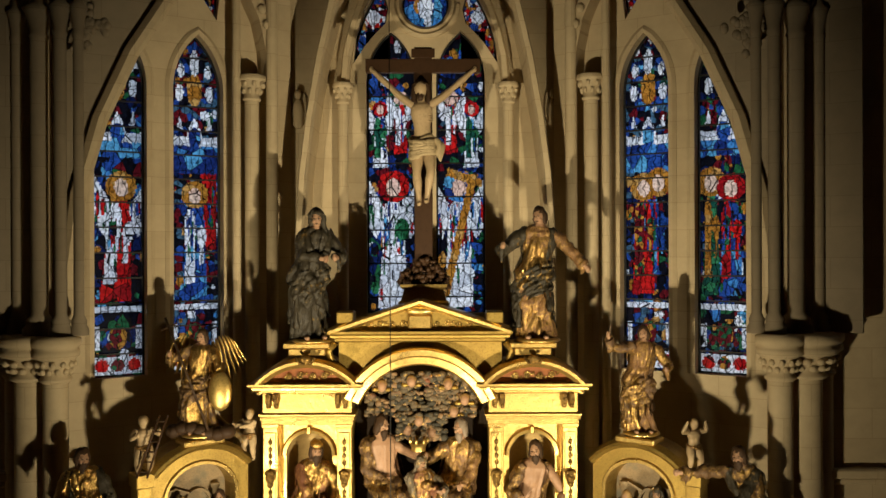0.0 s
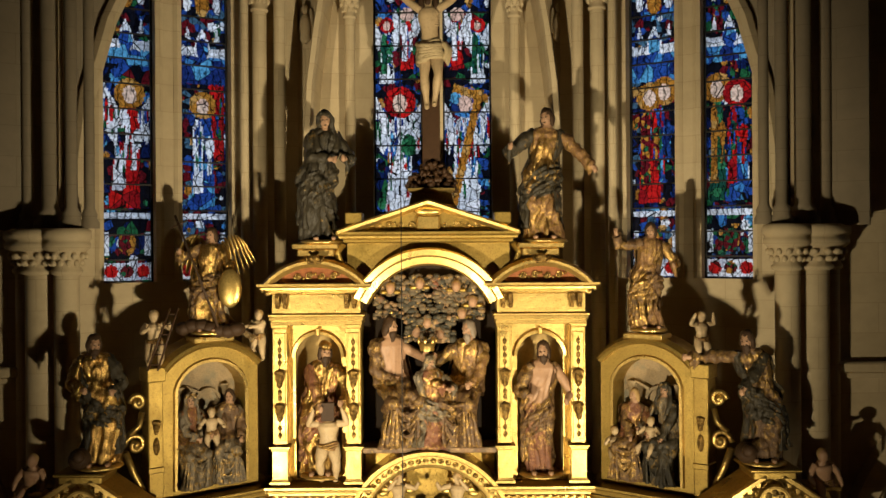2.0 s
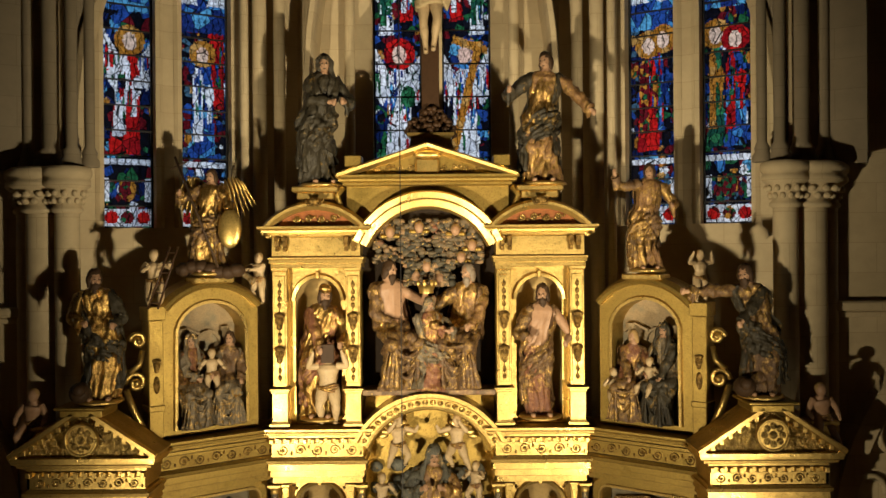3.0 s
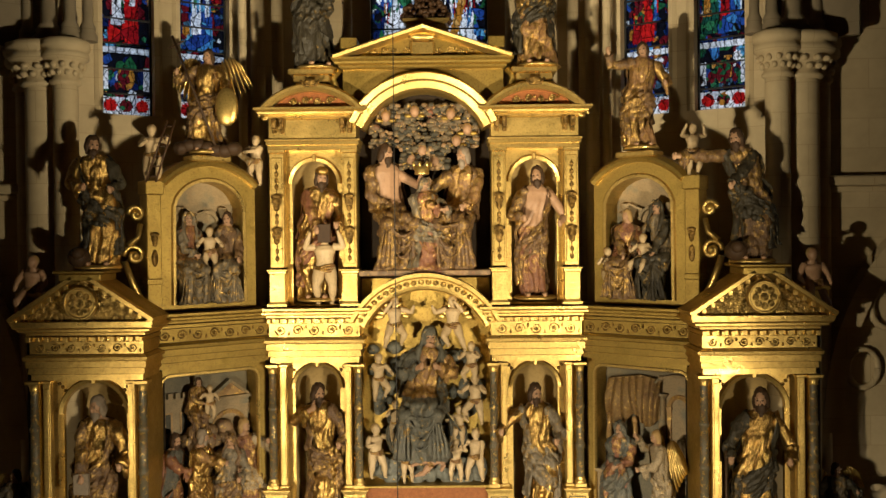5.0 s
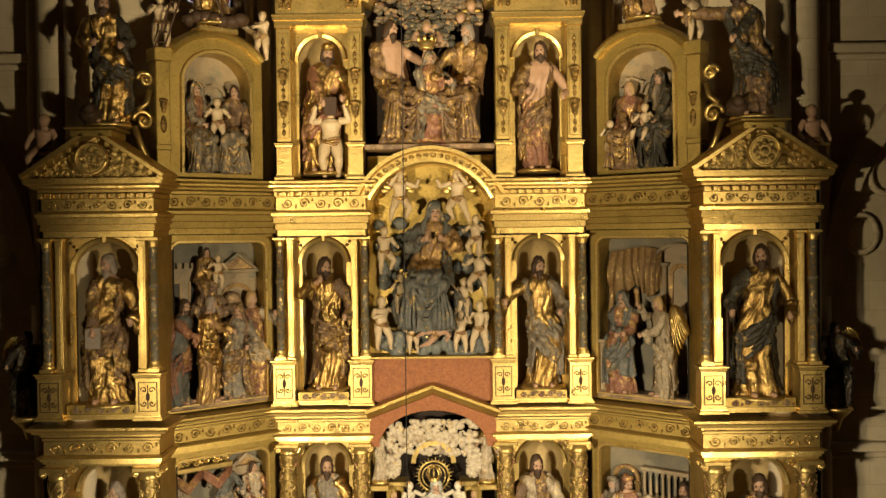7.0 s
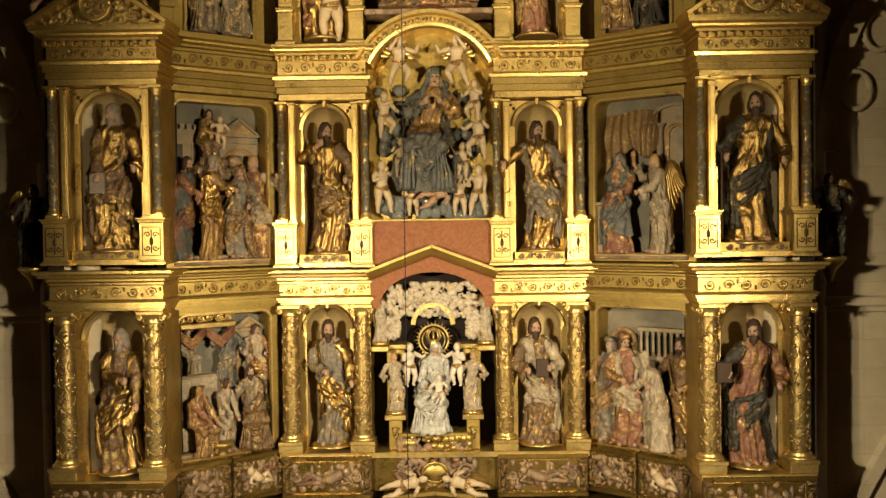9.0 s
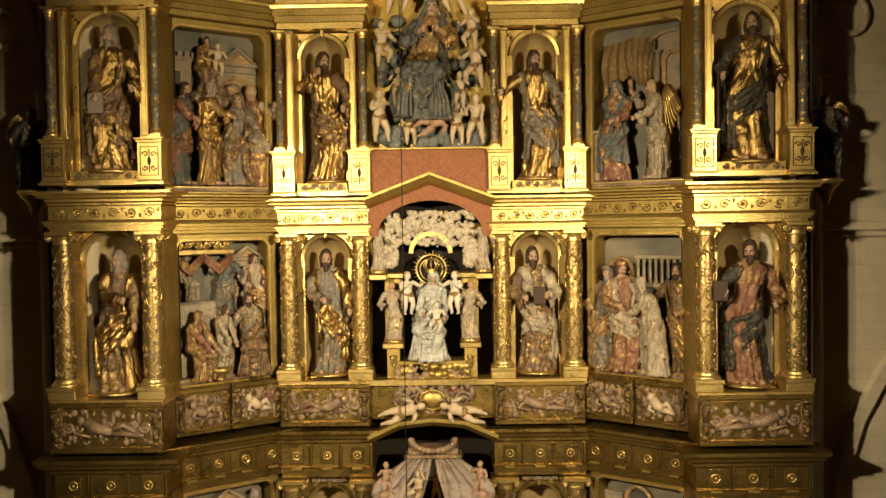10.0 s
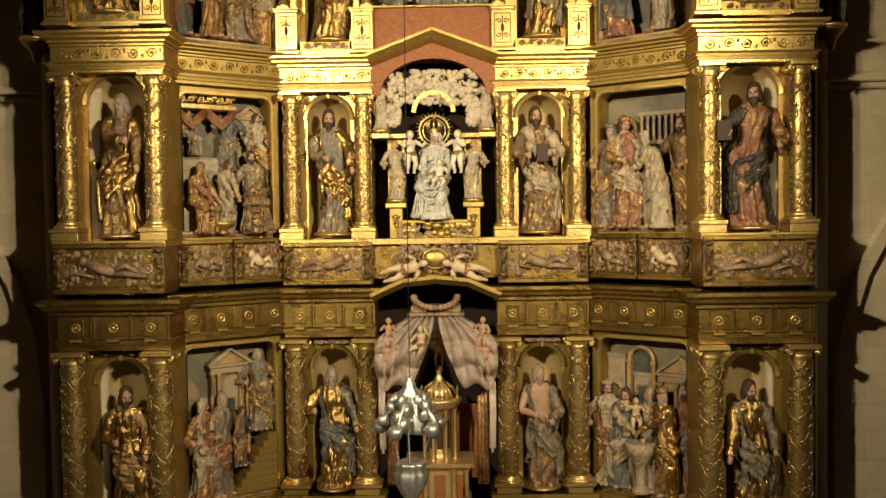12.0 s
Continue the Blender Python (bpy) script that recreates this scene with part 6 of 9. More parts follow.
def draped(bm, h, kind="stand", seed=0, arms=((-0.16, -0.10, 0.60), (0.16, -0.10, 0.60)), mantle=1, hood=False, beard=True, lean=0.0, bow=0.04, bare=False, wings=False, hem=1.0, o=(0, 0, 0), face=0.0, sway=0.034, cap=False):
    """A robed figure. Slots: 0 robe, 1 mantle, 2 flesh, 3 hair, 4 gilding. arms: where each hand ends, in parts of the height."""
    rng = random.Random(seed)
    first = len(bm.verts)
    table = {"stand": STAND, "sit": SIT, "kneel": KNEEL}[kind]
    top = table[-1][0]
    n, m = (84, 76) if h > 1.15 else (64, 52)
    ph = [rng.uniform(0, 6.28) for _ in range(8)]
    tw = [rng.uniform(-1.6, 1.6) for _ in range(6)]
    ks = [rng.choice((7, 8, 9)), rng.choice((13, 15, 17)), rng.choice((11, 13))]
    side = rng.choice((-1, 1))
    if face == 0.0:
        face = side * rng.uniform(0.25, 0.8)
    ox, oy, oz = o
    front = 1.5 * math.pi

    def axis(u):
        k = u / top
        return lean * h * k * k + side * sway * h * math.sin(k * math.pi * 1.35), bow * -h * max(0, k - 0.45) ** 1.3 * 1.4

    def point(u, a, grow=1.0, extra=0.0, knees=True, layer=0):
        rx, ry, cy = interp(table, u)
        k = u / top
        ca, sa = math.cos(a), math.sin(a)
        w = noise.noise((ca * 1.5 + seed, sa * 1.5 + 3 * layer, k * 2.4))
        p0 = ph[layer] + 2 * layer
        # long hanging folds below, swags that sweep across the hips, creases towards the girdle
        hang = 0.62 * abs(math.sin(0.5 * ks[0] * a + p0 + tw[layer] * k * 2 + 2.0 * w)) + 0.38 * abs(math.sin(0.5 * ks[1] * a + ph[2] + tw[2] * k * 3 + 3.0 * w))
        swag = abs(math.sin(15 * k + side * 2 * a + ph[3] + layer + 3.0 * w))
        if kind == "sit":
            swag = abs(math.sin(17 * k + 1.7 * math.cos(2 * (a - front)) + ph[3] + 2.6 * w))
        wd = math.exp(-((k - 0.52) / 0.20) ** 2) if kind == "stand" else math.exp(-((k - 0.34) / 0.24) ** 2)
        fade = 1.0 if k < 0.86 else max(0.0, (0.96 - k) / 0.10)
        q = 1 + fade * (0.34 * (1 - 0.72 * k) * (1 - 0.6 * wd) * (hang - 0.6) + 0.30 * wd * (swag - 0.6) + 0.16 * w * (1 - k))
        q *= (1 + (hem - 1) * (1 - k)) * grow * 0.95
        d0 = (a - front + math.pi) % (2 * math.pi) - math.pi
        if kind == "sit" and k < 0.56:
            wk = 1 - max(0.0, (k - 0.42) / 0.14)
            q *= 1 + wk * (0.40 * (math.exp(-((d0 + 0.58) / 0.34) ** 2) + math.exp(-((d0 - 0.58) / 0.34) ** 2)) - 0.30 * math.exp(-(d0 / 0.28) ** 2)) * (0.45 + 0.55 * math.sin(min(1.0, k / 0.42) * math.pi / 2))
        # a bent knee pushing the cloth forward, the other leg drawn back
        if knees and kind == "stand":
            q *= 1 + 0.24 * math.exp(-((d0 - side * 0.55) / 0.42) ** 2) * math.exp(-((k - 0.34) / 0.17) ** 2) - 0.16 * math.exp(-((d0 + side * 0.1) / 0.25) ** 2) * math.exp(-((k - 0.22) / 0.2) ** 2)
        ax, ay = axis(u)
        tilt = side * 0.02 * h * ca * max(0.0, k - 0.55)
        return Vector((ox + ax + (rx * h * q + extra) * ca, oy + ay + cy * h + (ry * h * q + extra) * sa, oz + u * h + tilt))

    rows = []
    for j in range(m + 1):
        u = top * j / m
        rows.append([bm.verts.new(point(u, 2 * math.pi * i / n)) for i in range(n)])
    for j, (a, b) in enumerate(zip(rows, rows[1:])):
        for i in range(n):
            f = bm.faces.new((a[i], a[(i + 1) % n], b[(i + 1) % n], b[i]))
            f.smooth = True
            f.material_index = 2 if (bare and j / m > 0.60) or j / m > 0.955 else (1 if kind == "sit" and j / m < 0.53 and mantle else 0)
    bm.faces.new(rows[0][::-1])

    def sheet(grid, flip=False):
        for a_, b_ in zip(grid, grid[1:]):
            for i in range(len(a_) - 1):
                q = (a_[i], a_[i + 1], b_[i + 1], b_[i])
                f = bm.faces.new(q[::-1] if flip else q)
                f.smooth, f.material_index = True, 1

    if mantle:
        # mantle over the shoulders, open in front, cut on the slant
        gap = 1.0 if mantle == 1 else 0.55
        shift = 0.35 * side
        a0, a1 = front + gap + shift, front + 2 * math.pi - gap + shift
        grid = []
        mm, nn = 40, 60
        for j in range(mm + 1):
            row = []
            for i in range(nn + 1):
                a = a0 + (a1 - a0) * i / nn
                low = (0.10 if mantle == 1 else 0.30) + 0.14 * math.sin(a * 1.0 + ph[4])
                if kind != "stand":
                    low = (0.40 if kind == "sit" else 0.05) + 0.05 * math.sin(a + ph[4])
                low = max(low, 0.02)
                u = low + (top * 0.955 - low) * j / mm
                edge = 0.007 * h * (2.4 if i in (0, 1, nn - 1, nn) or j == 0 else 1.0)
                row.append(bm.verts.new(point(u, a, 1.10 + 0.06 * math.sin(5 * a + 6 * u + ph[5]), edge, False, 1)))
            grid.append(row)
        sheet(grid)
        if kind != "sit":
            # a broad swath drawn from one shoulder across the body, in slanting folds
            mm, nn = 40, 44
            grid = []
            for j in range(mm + 1):
                row = []
                for i in range(nn + 1):
                    w = i / nn
                    a = front + side * (-1.45 + 2.75 * w)
                    hi = top * (0.70 - 0.20 * w + 0.03 * math.sin(5 * w + ph[3]))
                    lo = top * (0.40 - 0.24 * w ** 1.5 - 0.05 * math.sin(3.5 * w + ph[4]))
                    v = j / mm
                    u = lo + (hi - lo) * v
                    ridge = abs(math.sin(v * 8.5 + w * (2.4 + ph[1] * 0.2) + ph[0])) * 0.65 + abs(math.sin(v * 17 - w * 3 + ph[2])) * 0.35 - 0.6
                    swell = math.sin(math.pi * min(1, max(0, v))) ** 0.6
                    row.append(bm.verts.new(point(u, a, 1.07, h * (0.004 + 0.012 * swell + 0.026 * ridge), False, 1)))
                grid.append(row)
            sheet(grid, side < 0)
        if kind == "sit":
            # cloth sagging between the knees and falling beside them
            kl, kr = point(0.36, front - 0.55, 1.0, 0.004), point(0.36, front + 0.55, 1.0, 0.004)
            for k in range(4):
                sag = (0.03 + 0.05 * k) * h
                pts = [kl.lerp(kr, i / 10) + Vector((0, 0.010 * h * k, -0.03 * k * h - sag * math.sin(math.pi * i / 10))) for i in range(11)]
                tube(bm, pts, 0.013 * h, 6, 1, 0.010 * h)
            for s2, kn in ((-1, kl), (1, kr)):
                ball(bm, kn + Vector((0, 0.04 * h, -0.01 * h)), (0.058 * h, 0.062 * h, 0.055 * h), 1, 12, 9)
                for k in range(4):
                    e = kn + Vector((s2 * 0.014 * (k - 1.6) * h, (0.015 * k + 0.01) * h, -0.02 * h))
                    smooth_tube(bm, [e, e + Vector((s2 * 0.012 * k * h, 0.0, -0.16 * h)), e + Vector((s2 * 0.022 * k * h, 0.01 * h, -0.32 * h))], [0.012 * h, 0.019 * h, 0.024 * h], 1, 7, 4)
        if kind == "stand":
            # falling end of the mantle, in a zigzag of folds
            for k in range(4):
                a = front + side * (0.85 + 0.2 * k)
                smooth_tube(bm, [point(top * q, a + 0.05 * math.sin(9 * q + k), 1.10, 0.004, False, 1) for q in (0.46, 0.34, 0.22, 0.10 + 0.03 * (k % 2))], [0.010 * h, 0.018 * h, 0.021 * h, 0.024 * h], 1, 7, 3)
    # head, turned and bent on the neck
    ax, ay = axis(top)
    zt = oz + top * h
    hc = Vector((ox + ax + face * 0.018 * h, oy + ay - 0.014 * h - bow * 0.05 * h, zt + 0.046 * h))
    turn = Euler((radians(10 + 30 * bow), radians(6 * face), radians(46 * face))).to_matrix()
    ball(bm, hc, (0.043 * h, 0.052 * h, 0.062 * h), 2, 14, 10, turn)
    smooth_tube(bm, [Vector((ox + ax, oy + ay, zt - 0.03 * h)), Vector((ox + ax, oy + ay - 0.004 * h, zt)), hc - Vector((0, 0, 0.02 * h))], [0.040 * h, 0.031 * h, 0.032 * h], 2, 9, 3)
    ball(bm, hc + turn @ Vector((0, -0.053 * h, -0.006 * h)), (0.009 * h, 0.013 * h, 0.018 * h), 2, 6, 5, turn)
    for s in (-1, 1):
        ball(bm, hc + turn @ Vector((s * 0.017 * h, -0.046 * h, 0.008 * h)), (0.010 * h, 0.006 * h, 0.006 * h), 3, 6, 4, turn)
        ball(bm, hc + turn @ Vector((s * 0.019 * h, -0.045 * h, 0.019 * h)), (0.014 * h, 0.010 * h, 0.005 * h), 2, 6, 4, turn)
        ball(bm, hc + turn @ Vector((s * 0.022 * h, -0.036 * h, -0.018 * h)), (0.014 * h, 0.012 * h, 0.014 * h), 2, 6, 5, turn)
    ball(bm, hc + turn @ Vector((0, -0.047 * h, -0.032 * h)), (0.013 * h, 0.006 * h, 0.004 * h), 3, 6, 4, turn)
    hm = 1 if hood else 3
    hs = len(bm.verts)
    ball(bm, hc + turn @ Vector((0, 0.016 * h, 0.016 * h)), (0.054 * h, 0.054 * h, 0.062 * h), hm, 18, 12, turn)
    for s in (-1, 1):
        ball(bm, hc + turn @ Vector((s * 0.041 * h, 0.014 * h, -0.02 * h)), (0.020 * h, 0.034 * h, 0.054 * h), hm, 10, 8, turn)
        if hood:
            smooth_tube(bm, [hc + turn @ Vector((s * 0.02 * h, -0.02 * h, 0.074 * h)), hc + turn @ Vector((s * 0.052 * h, -0.018 * h, 0.03 * h)), hc + turn @ Vector((s * 0.060 * h, -0.01 * h, -0.05 * h)), hc + Vector((s * 0.09 * h, -0.02 * h, -0.13 * h)), hc + Vector((s * 0.06 * h, -0.06 * h, -0.25 * h))], [0.010 * h, 0.014 * h, 0.020 * h, 0.027 * h, 0.030 * h], 1, 8, 4)
    if cap:
        ball(bm, hc + Vector((0, 0, 0.05 * h)), (0.062 * h, 0.062 * h, 0.035 * h), 0, 12, 6)
    if beard:
        ball(bm, hc + turn @ Vector((0, -0.032 * h, -0.052 * h)), (0.034 * h, 0.028 * h, 0.044 * h), 3, 12, 9, turn)
        ball(bm, hc + turn @ Vector((0, -0.040 * h, -0.085 * h)), (0.022 * h, 0.020 * h, 0.034 * h), 3, 10, 8, turn)
    crumple(bm, hs, 0.011 * h, 26.0 / h, seed, (3,))
    # arms: shoulder, elbow, hand
    us = {"stand": 0.80, "sit": 0.745, "kneel": 0.745}[kind]
    axs, ays = axis(us)
    for s, hand in zip((-1, 1), arms):
        if hand is None:
            continue
        sh = Vector((ox + axs + s * 0.114 * h, oy + ays + 0.0, oz + us * h))
        hd = Vector((ox + axs + hand[0] * h, oy + ays + hand[1] * h, oz + hand[2] * h))
        mid = (sh + hd) / 2
        reach = 0.36 * h
        d = (hd - sh).length
        out = math.sqrt(max(0.0, reach * reach - d * d)) * 0.5
        el = mid + Vector((s * 0.75, 0.25, -0.6)).normalized() * out
        sl = 2 if bare and s == (-1 if seed % 2 else 1) else (1 if (mantle and s == side) else 0)
        if sl == 2:
            smooth_tube(bm, [sh - Vector((s * 0.02 * h, 0, 0)), sh + (el - sh) * 0.5, el, el + (hd - el) * 0.4, hd], [0.045 * h, 0.040 * h, 0.031 * h, 0.030 * h, 0.019 * h], 2)
        else:
            smooth_tube(bm, [sh - Vector((s * 0.03 * h, 0, -0.01 * h)), sh + (el - sh) * 0.3, sh + (el - sh) * 0.7, el, el + (hd - el) * 0.35, el + (hd - el) * 0.6, el + (hd - el) * 0.76 - Vector((0, 0, 0.01 * h))],
                        [0.052 * h, 0.055 * h, 0.044 * h, 0.050 * h, 0.037 * h, 0.040 * h, 0.046 * h], sl, 16, 6)
            # the open end of a wide sleeve hanging from the forearm
            c = el + (hd - el) * 0.5
            for k in range(3):
                e = c + (hd - el) * (0.1 * k - 0.05)
                smooth_tube(bm, [e, e + Vector((s * 0.008 * h, 0.012 * h, -0.05 * h)), e + Vector((s * 0.012 * h, 0.02 * h, -(0.09 + 0.02 * (k % 2)) * h))], [0.026 * h, 0.022 * h, 0.010 * h], sl, 7, 3)
        smooth_tube(bm, [el + (hd - el) * 0.66, el + (hd - el) * 0.85, hd], [0.021 * h, 0.020 * h, 0.017 * h], 2, 8, 2)
        ball(bm, hd, (0.022 * h, 0.020 * h, 0.03 * h), 2, 8, 6)
        for k in range(4):
            tube(bm, [hd, hd + Vector((s * 0.008 * h * (k - 1.5), -0.024 * h, 0.024 * h - 0.013 * h * k))], 0.0065 * h, 5, 2)
    if kind == "stand":
        for s in (-1, 1):
            ball(bm, (ox + s * 0.07 * h, oy - 0.135 * h, oz + 0.018 * h), (0.024 * h, 0.05 * h, 0.02 * h), 2, 8, 6)
    crumple(bm, first, 0.020 * h, 7.5 / h, seed + 0.5)
    crumple(bm, first, 0.008 * h, 19.0 / h, seed + 4.5)
    if wings:
        for s in (-1, 1):
            for row in range(2):
                for k in range(8):
                    a = radians(-88 + 5 * k)
                    L = (0.56 - 0.035 * k) * h * (1.0 if row == 0 else 0.55)
                    root = Vector((ox + axs + s * (0.06 + 0.030 * k) * h, oy + ays + (0.09 - 0.02 * row) * h + 0.004 * k, oz + us * h + (0.04 + 0.045 * k - 0.005 * k * k) * h))
                    tip = root + Vector((s * math.cos(a) * L * 0.8, 0.05 * h, math.sin(a) * L))
                    dv = tip - root
                    t = dv.to_track_quat("Z", "Y").to_matrix()
                    ball(bm, (root + tip) / 2, (0.046 * h, 0.012 * h, dv.length / 2), 4, 8, 8, t)
    return bm


def nude(bm, h, seed=0, arms=((-0.25, -0.1, 0.8), (0.25, -0.1, 0.6)), legs=((-0.09, 0.0, 0.0), (0.1, 0.0, 0.0)), hips=0.50, o=(0, 0, 0), mi=2, chubby=1.25, lean=(0.0, 0.0), cloth=True, hairslot=3, wings=False):
    """An unclothed carved figure with a scrap of drapery."""
    c, o = chubby, Vector(o)
    hip = o + Vector((0, 0, hips * h))
    chest = hip + Vector((lean[0] * h, lean[1] * h, 0.25 * h))
    neck = chest + Vector((lean[0] * 0.3 * h, lean[1] * 0.3 * h, 0.09 * h))
    smooth_tube(bm, [hip - Vector((0, 0, 0.06 * h)), hip + Vector((0, 0, 0.01 * h)), (hip + chest) / 2 + Vector((0, -0.008 * h, 0)), chest, chest + Vector((lean[0] * 0.2 * h, 0, 0.055 * h)), neck, neck + Vector((0, 0, 0.05 * h))],
                [0.07 * h * c, 0.09 * h * c, 0.078 * h * c, 0.105 * h * c, 0.085 * h * c, 0.038 * h * c, 0.034 * h * c], mi, 14, 4, 0.74)
    hr = 0.072 * h * (1 + (c - 1) * 0.9)
    hc = neck + Vector((lean[0] * 0.1 * h, -0.01 * h, 0.045 * h + hr * 0.7))
    ball(bm, hc, (hr * 0.85, hr * 0.95, hr * 1.05), mi, 12, 9)
    ball(bm, hc + Vector((0, 0.02 * h, 0.02 * h)), (hr * 0.93, hr * 0.95, hr * 0.98), hairslot, 10, 7)
    for s, hand in zip((-1, 1), arms):
        sh, hd = chest + Vector((s * 0.105 * h * c, 0, 0.05 * h)), o + Vector(hand) * h
        d = (hd - sh).length
        out = math.sqrt(max(0.0, (0.34 * h) ** 2 - d * d)) * 0.5
        el = (sh + hd) / 2 + Vector((s * 0.6, 0.1, -0.7)).normalized() * out
        smooth_tube(bm, [sh - Vector((s * 0.03 * h, 0, 0)), sh + (el - sh) * 0.45, el, el + (hd - el) * 0.35, hd], [0.040 * h * c, 0.035 * h * c, 0.026 * h * c, 0.029 * h * c, 0.017 * h * c], mi)
        ball(bm, hd, (0.020 * h * c, 0.018 * h * c, 0.028 * h * c), mi, 7, 5)
    for s, foot in zip((-1, 1), legs):
        hp, ft = hip + Vector((s * 0.05 * h * c, 0, -0.03 * h)), o + Vector(foot) * h + Vector((0, 0, 0.03 * h))
        d = (ft - hp).length
        out = math.sqrt(max(0.0, (0.47 * h) ** 2 - d * d)) * 0.5
        kn = (hp + ft) / 2 + Vector((s * 0.35, -0.9, 0.15)).normalized() * out
        smooth_tube(bm, [hp + Vector((0, 0, 0.04 * h)), hp + (kn - hp) * 0.4, kn, kn + (ft - kn) * 0.3, kn + (ft - kn) * 0.75, ft], [0.055 * h * c, 0.060 * h * c, 0.040 * h * c, 0.042 * h * c, 0.026 * h * c, 0.022 * h * c], mi)
        ball(bm, ft + Vector((0, -0.03 * h, -0.01 * h)), (0.025 * h * c, 0.05 * h, 0.02 * h), mi, 7, 5)
    if cloth:
        for k in range(4):
            tube(bm, [hip + Vector((0.095 * h * c * math.cos(a), 0.085 * h * c * math.sin(a), 0.02 * h * math.sin(a * 2 + k) + 0.02 * h * (k - 1.5))) for a in [2 * math.pi * i / 16 for i in range(17)]], 0.017 * h, 6, 1)
    if wings:
        for s in (-1, 1):
            for k in range(4):
                ball(bm, chest + Vector((s * (0.12 + 0.05 * k) * h, 0.09 * h, (0.12 - 0.07 * k) * h)), (0.1 * h, 0.015 * h, 0.05 * h), 4, 8, 5, Euler((0, s * radians(-40 + 15 * k), 0)).to_matrix())
    return bm


def robe_paint(name, cols, gilt):
    """Painted cloth over gold leaf: pigment scratched and worn through to the gilding in small figured patches."""
    m, nt, p = nodes_of(name)
    v = coords(nt)
    broad, mid, fine = noise_at(nt, v, 3.2, 2.0), noise_at(nt, v, 15.0, 5.0, 0.65), noise_at(nt, v, 80.0, 4.0)
    col = ramp(nt, mid, [(0.3, cols[2]), (0.5, cols[0]), (0.72, cols[1])])
    col = mix(nt, ramp(nt, fine, [(0.42, grey(0.0)), (0.72, grey(0.7))]), col, tuple(0.35 * c for c in cols[2]))
    pattern = add(nt, "ShaderNodeTexVoronoi", Scale=34.0)
    pattern.feature = "SMOOTH_F1"
    nt.links.new(v, pattern.inputs["Vector"])
    wear = mix(nt, 0.62, broad, mix(nt, 0.35, mid, pattern.outputs["Distance"]))
    lo = 0.64 - 0.40 * gilt
    gm = ramp(nt, wear, [(lo, grey(0.0)), (lo + 0.12, grey(0.95))])
    gcol = ramp(nt, fine, [(0.34, (0.62, 0.40, 0.12)), (0.66, (0.22, 0.12, 0.036))])
    col = mix(nt, gm, col, gcol)
    nt.links.new(col, p.inputs["Base Color"])
    nt.links.new(gm, p.inputs["Metallic"])
    nt.links.new(mix(nt, gm, grey(0.5), grey(0.27)), p.inputs["Roughness"])
    p.inputs["Specular IOR Level"].default_value = 0.3
    mp = nt.nodes.new("ShaderNodeMapping")
    mp.inputs["Scale"].default_value = (1.0, 1.0, 0.4)
    mp.inputs["Rotation"].default_value = (0.25, 0.3, 0.0)
    nt.links.new(v, mp.inputs["Vector"])
    folds = noise_at(nt, mp.outputs[0], 26.0, 3.0, 0.55)
    bump(nt, p, mix(nt, 0.2, folds, fine), 0.8, 0.03)
    return m


def rb(name, cols, gilt, scale=7.0):
    return robe_paint(name, cols, gilt)


R_GOLD = rb("gilt_robe", [(0.28, 0.16, 0.05), (0.40, 0.24, 0.07), (0.13, 0.075, 0.03)], 0.95)
R_BROWN = rb("brown_gilt_robe", [(0.13, 0.07, 0.03), (0.20, 0.115, 0.045), (0.08, 0.045, 0.022)], 0.42)
R_DARK = rb("dark_olive_mantle", [(0.042, 0.034, 0.020), (0.065, 0.05, 0.028), (0.03, 0.022, 0.012)], 0.24)
R_GREY = rb("grey_mantle", [(0.16, 0.125, 0.08), (0.22, 0.175, 0.115), (0.10, 0.075, 0.045)], 0.34)
R_BLUE = rb("dusty_blue_robe", [(0.10, 0.092, 0.068), (0.15, 0.132, 0.092), (0.065, 0.064, 0.052)], 0.27)
R_RED = rb("red_robe", [(0.21, 0.085, 0.04), (0.27, 0.13, 0.06), (0.13, 0.05, 0.027)], 0.42)
R_CREAM = rb("cream_robe", [(0.33, 0.25, 0.15), (0.42, 0.33, 0.20), (0.22, 0.16, 0.09)], 0.33)
R_OCHRE = rb("ochre_robe", [(0.24, 0.125, 0.045), (0.32, 0.18, 0.07), (0.15, 0.075, 0.035)], 0.5)
R_SILVER = rb("silvered_robe", [(0.42, 0.38, 0.29), (0.54, 0.49, 0.38), (0.20, 0.17, 0.125)], 0.12)
SEEDS = iter(range(100, 400))


def statue(label, x, y, z, h, robe, mant, category="statue", hairm=None, turn=0.0, flat=1.0, group="", base=True, name="statue", extra=None, **kw):
    bm = bmesh.new()
    if group == "niche statues":
        y -= 0.07
    draped(bm, h, seed=next(SEEDS), **kw)
    if extra:
        extra(bm, h)
    if base:
        lathe(bm, [(0.17 * h, -0.03), (0.19 * h, -0.02), (0.18 * h, 0.0), (0.16 * h, 0.012)], 12, 0, -0.02 * h, mi=4)
    ob = part(name, bm, [robe, mant, skin, hairm or hair, gold], None, "", pose(x, y, z + (0.03 if base else 0), 0, 0, turn) @ Matrix.Diagonal((0.9 if group == "niche statues" else 0.95, flat, 1, 1)))
    return tagged(ob, label, category, group)


def staff(x, y, z0, z1, r=0.010, lean=0.0, mi=1):
    return lambda bm, h: tube(bm, [(x * h, y * h, z0 * h), ((x + lean) * h, y * h, z1 * h)], r, 6, mi)


def book(x, y, z, mi=3):
    def make(bm, h):
        box(bm, (x - 0.055) * h, (x + 0.055) * h, (y - 0.02) * h, (y + 0.015) * h, (z - 0.07) * h, (z + 0.07) * h, 0.006, mi)
    return make


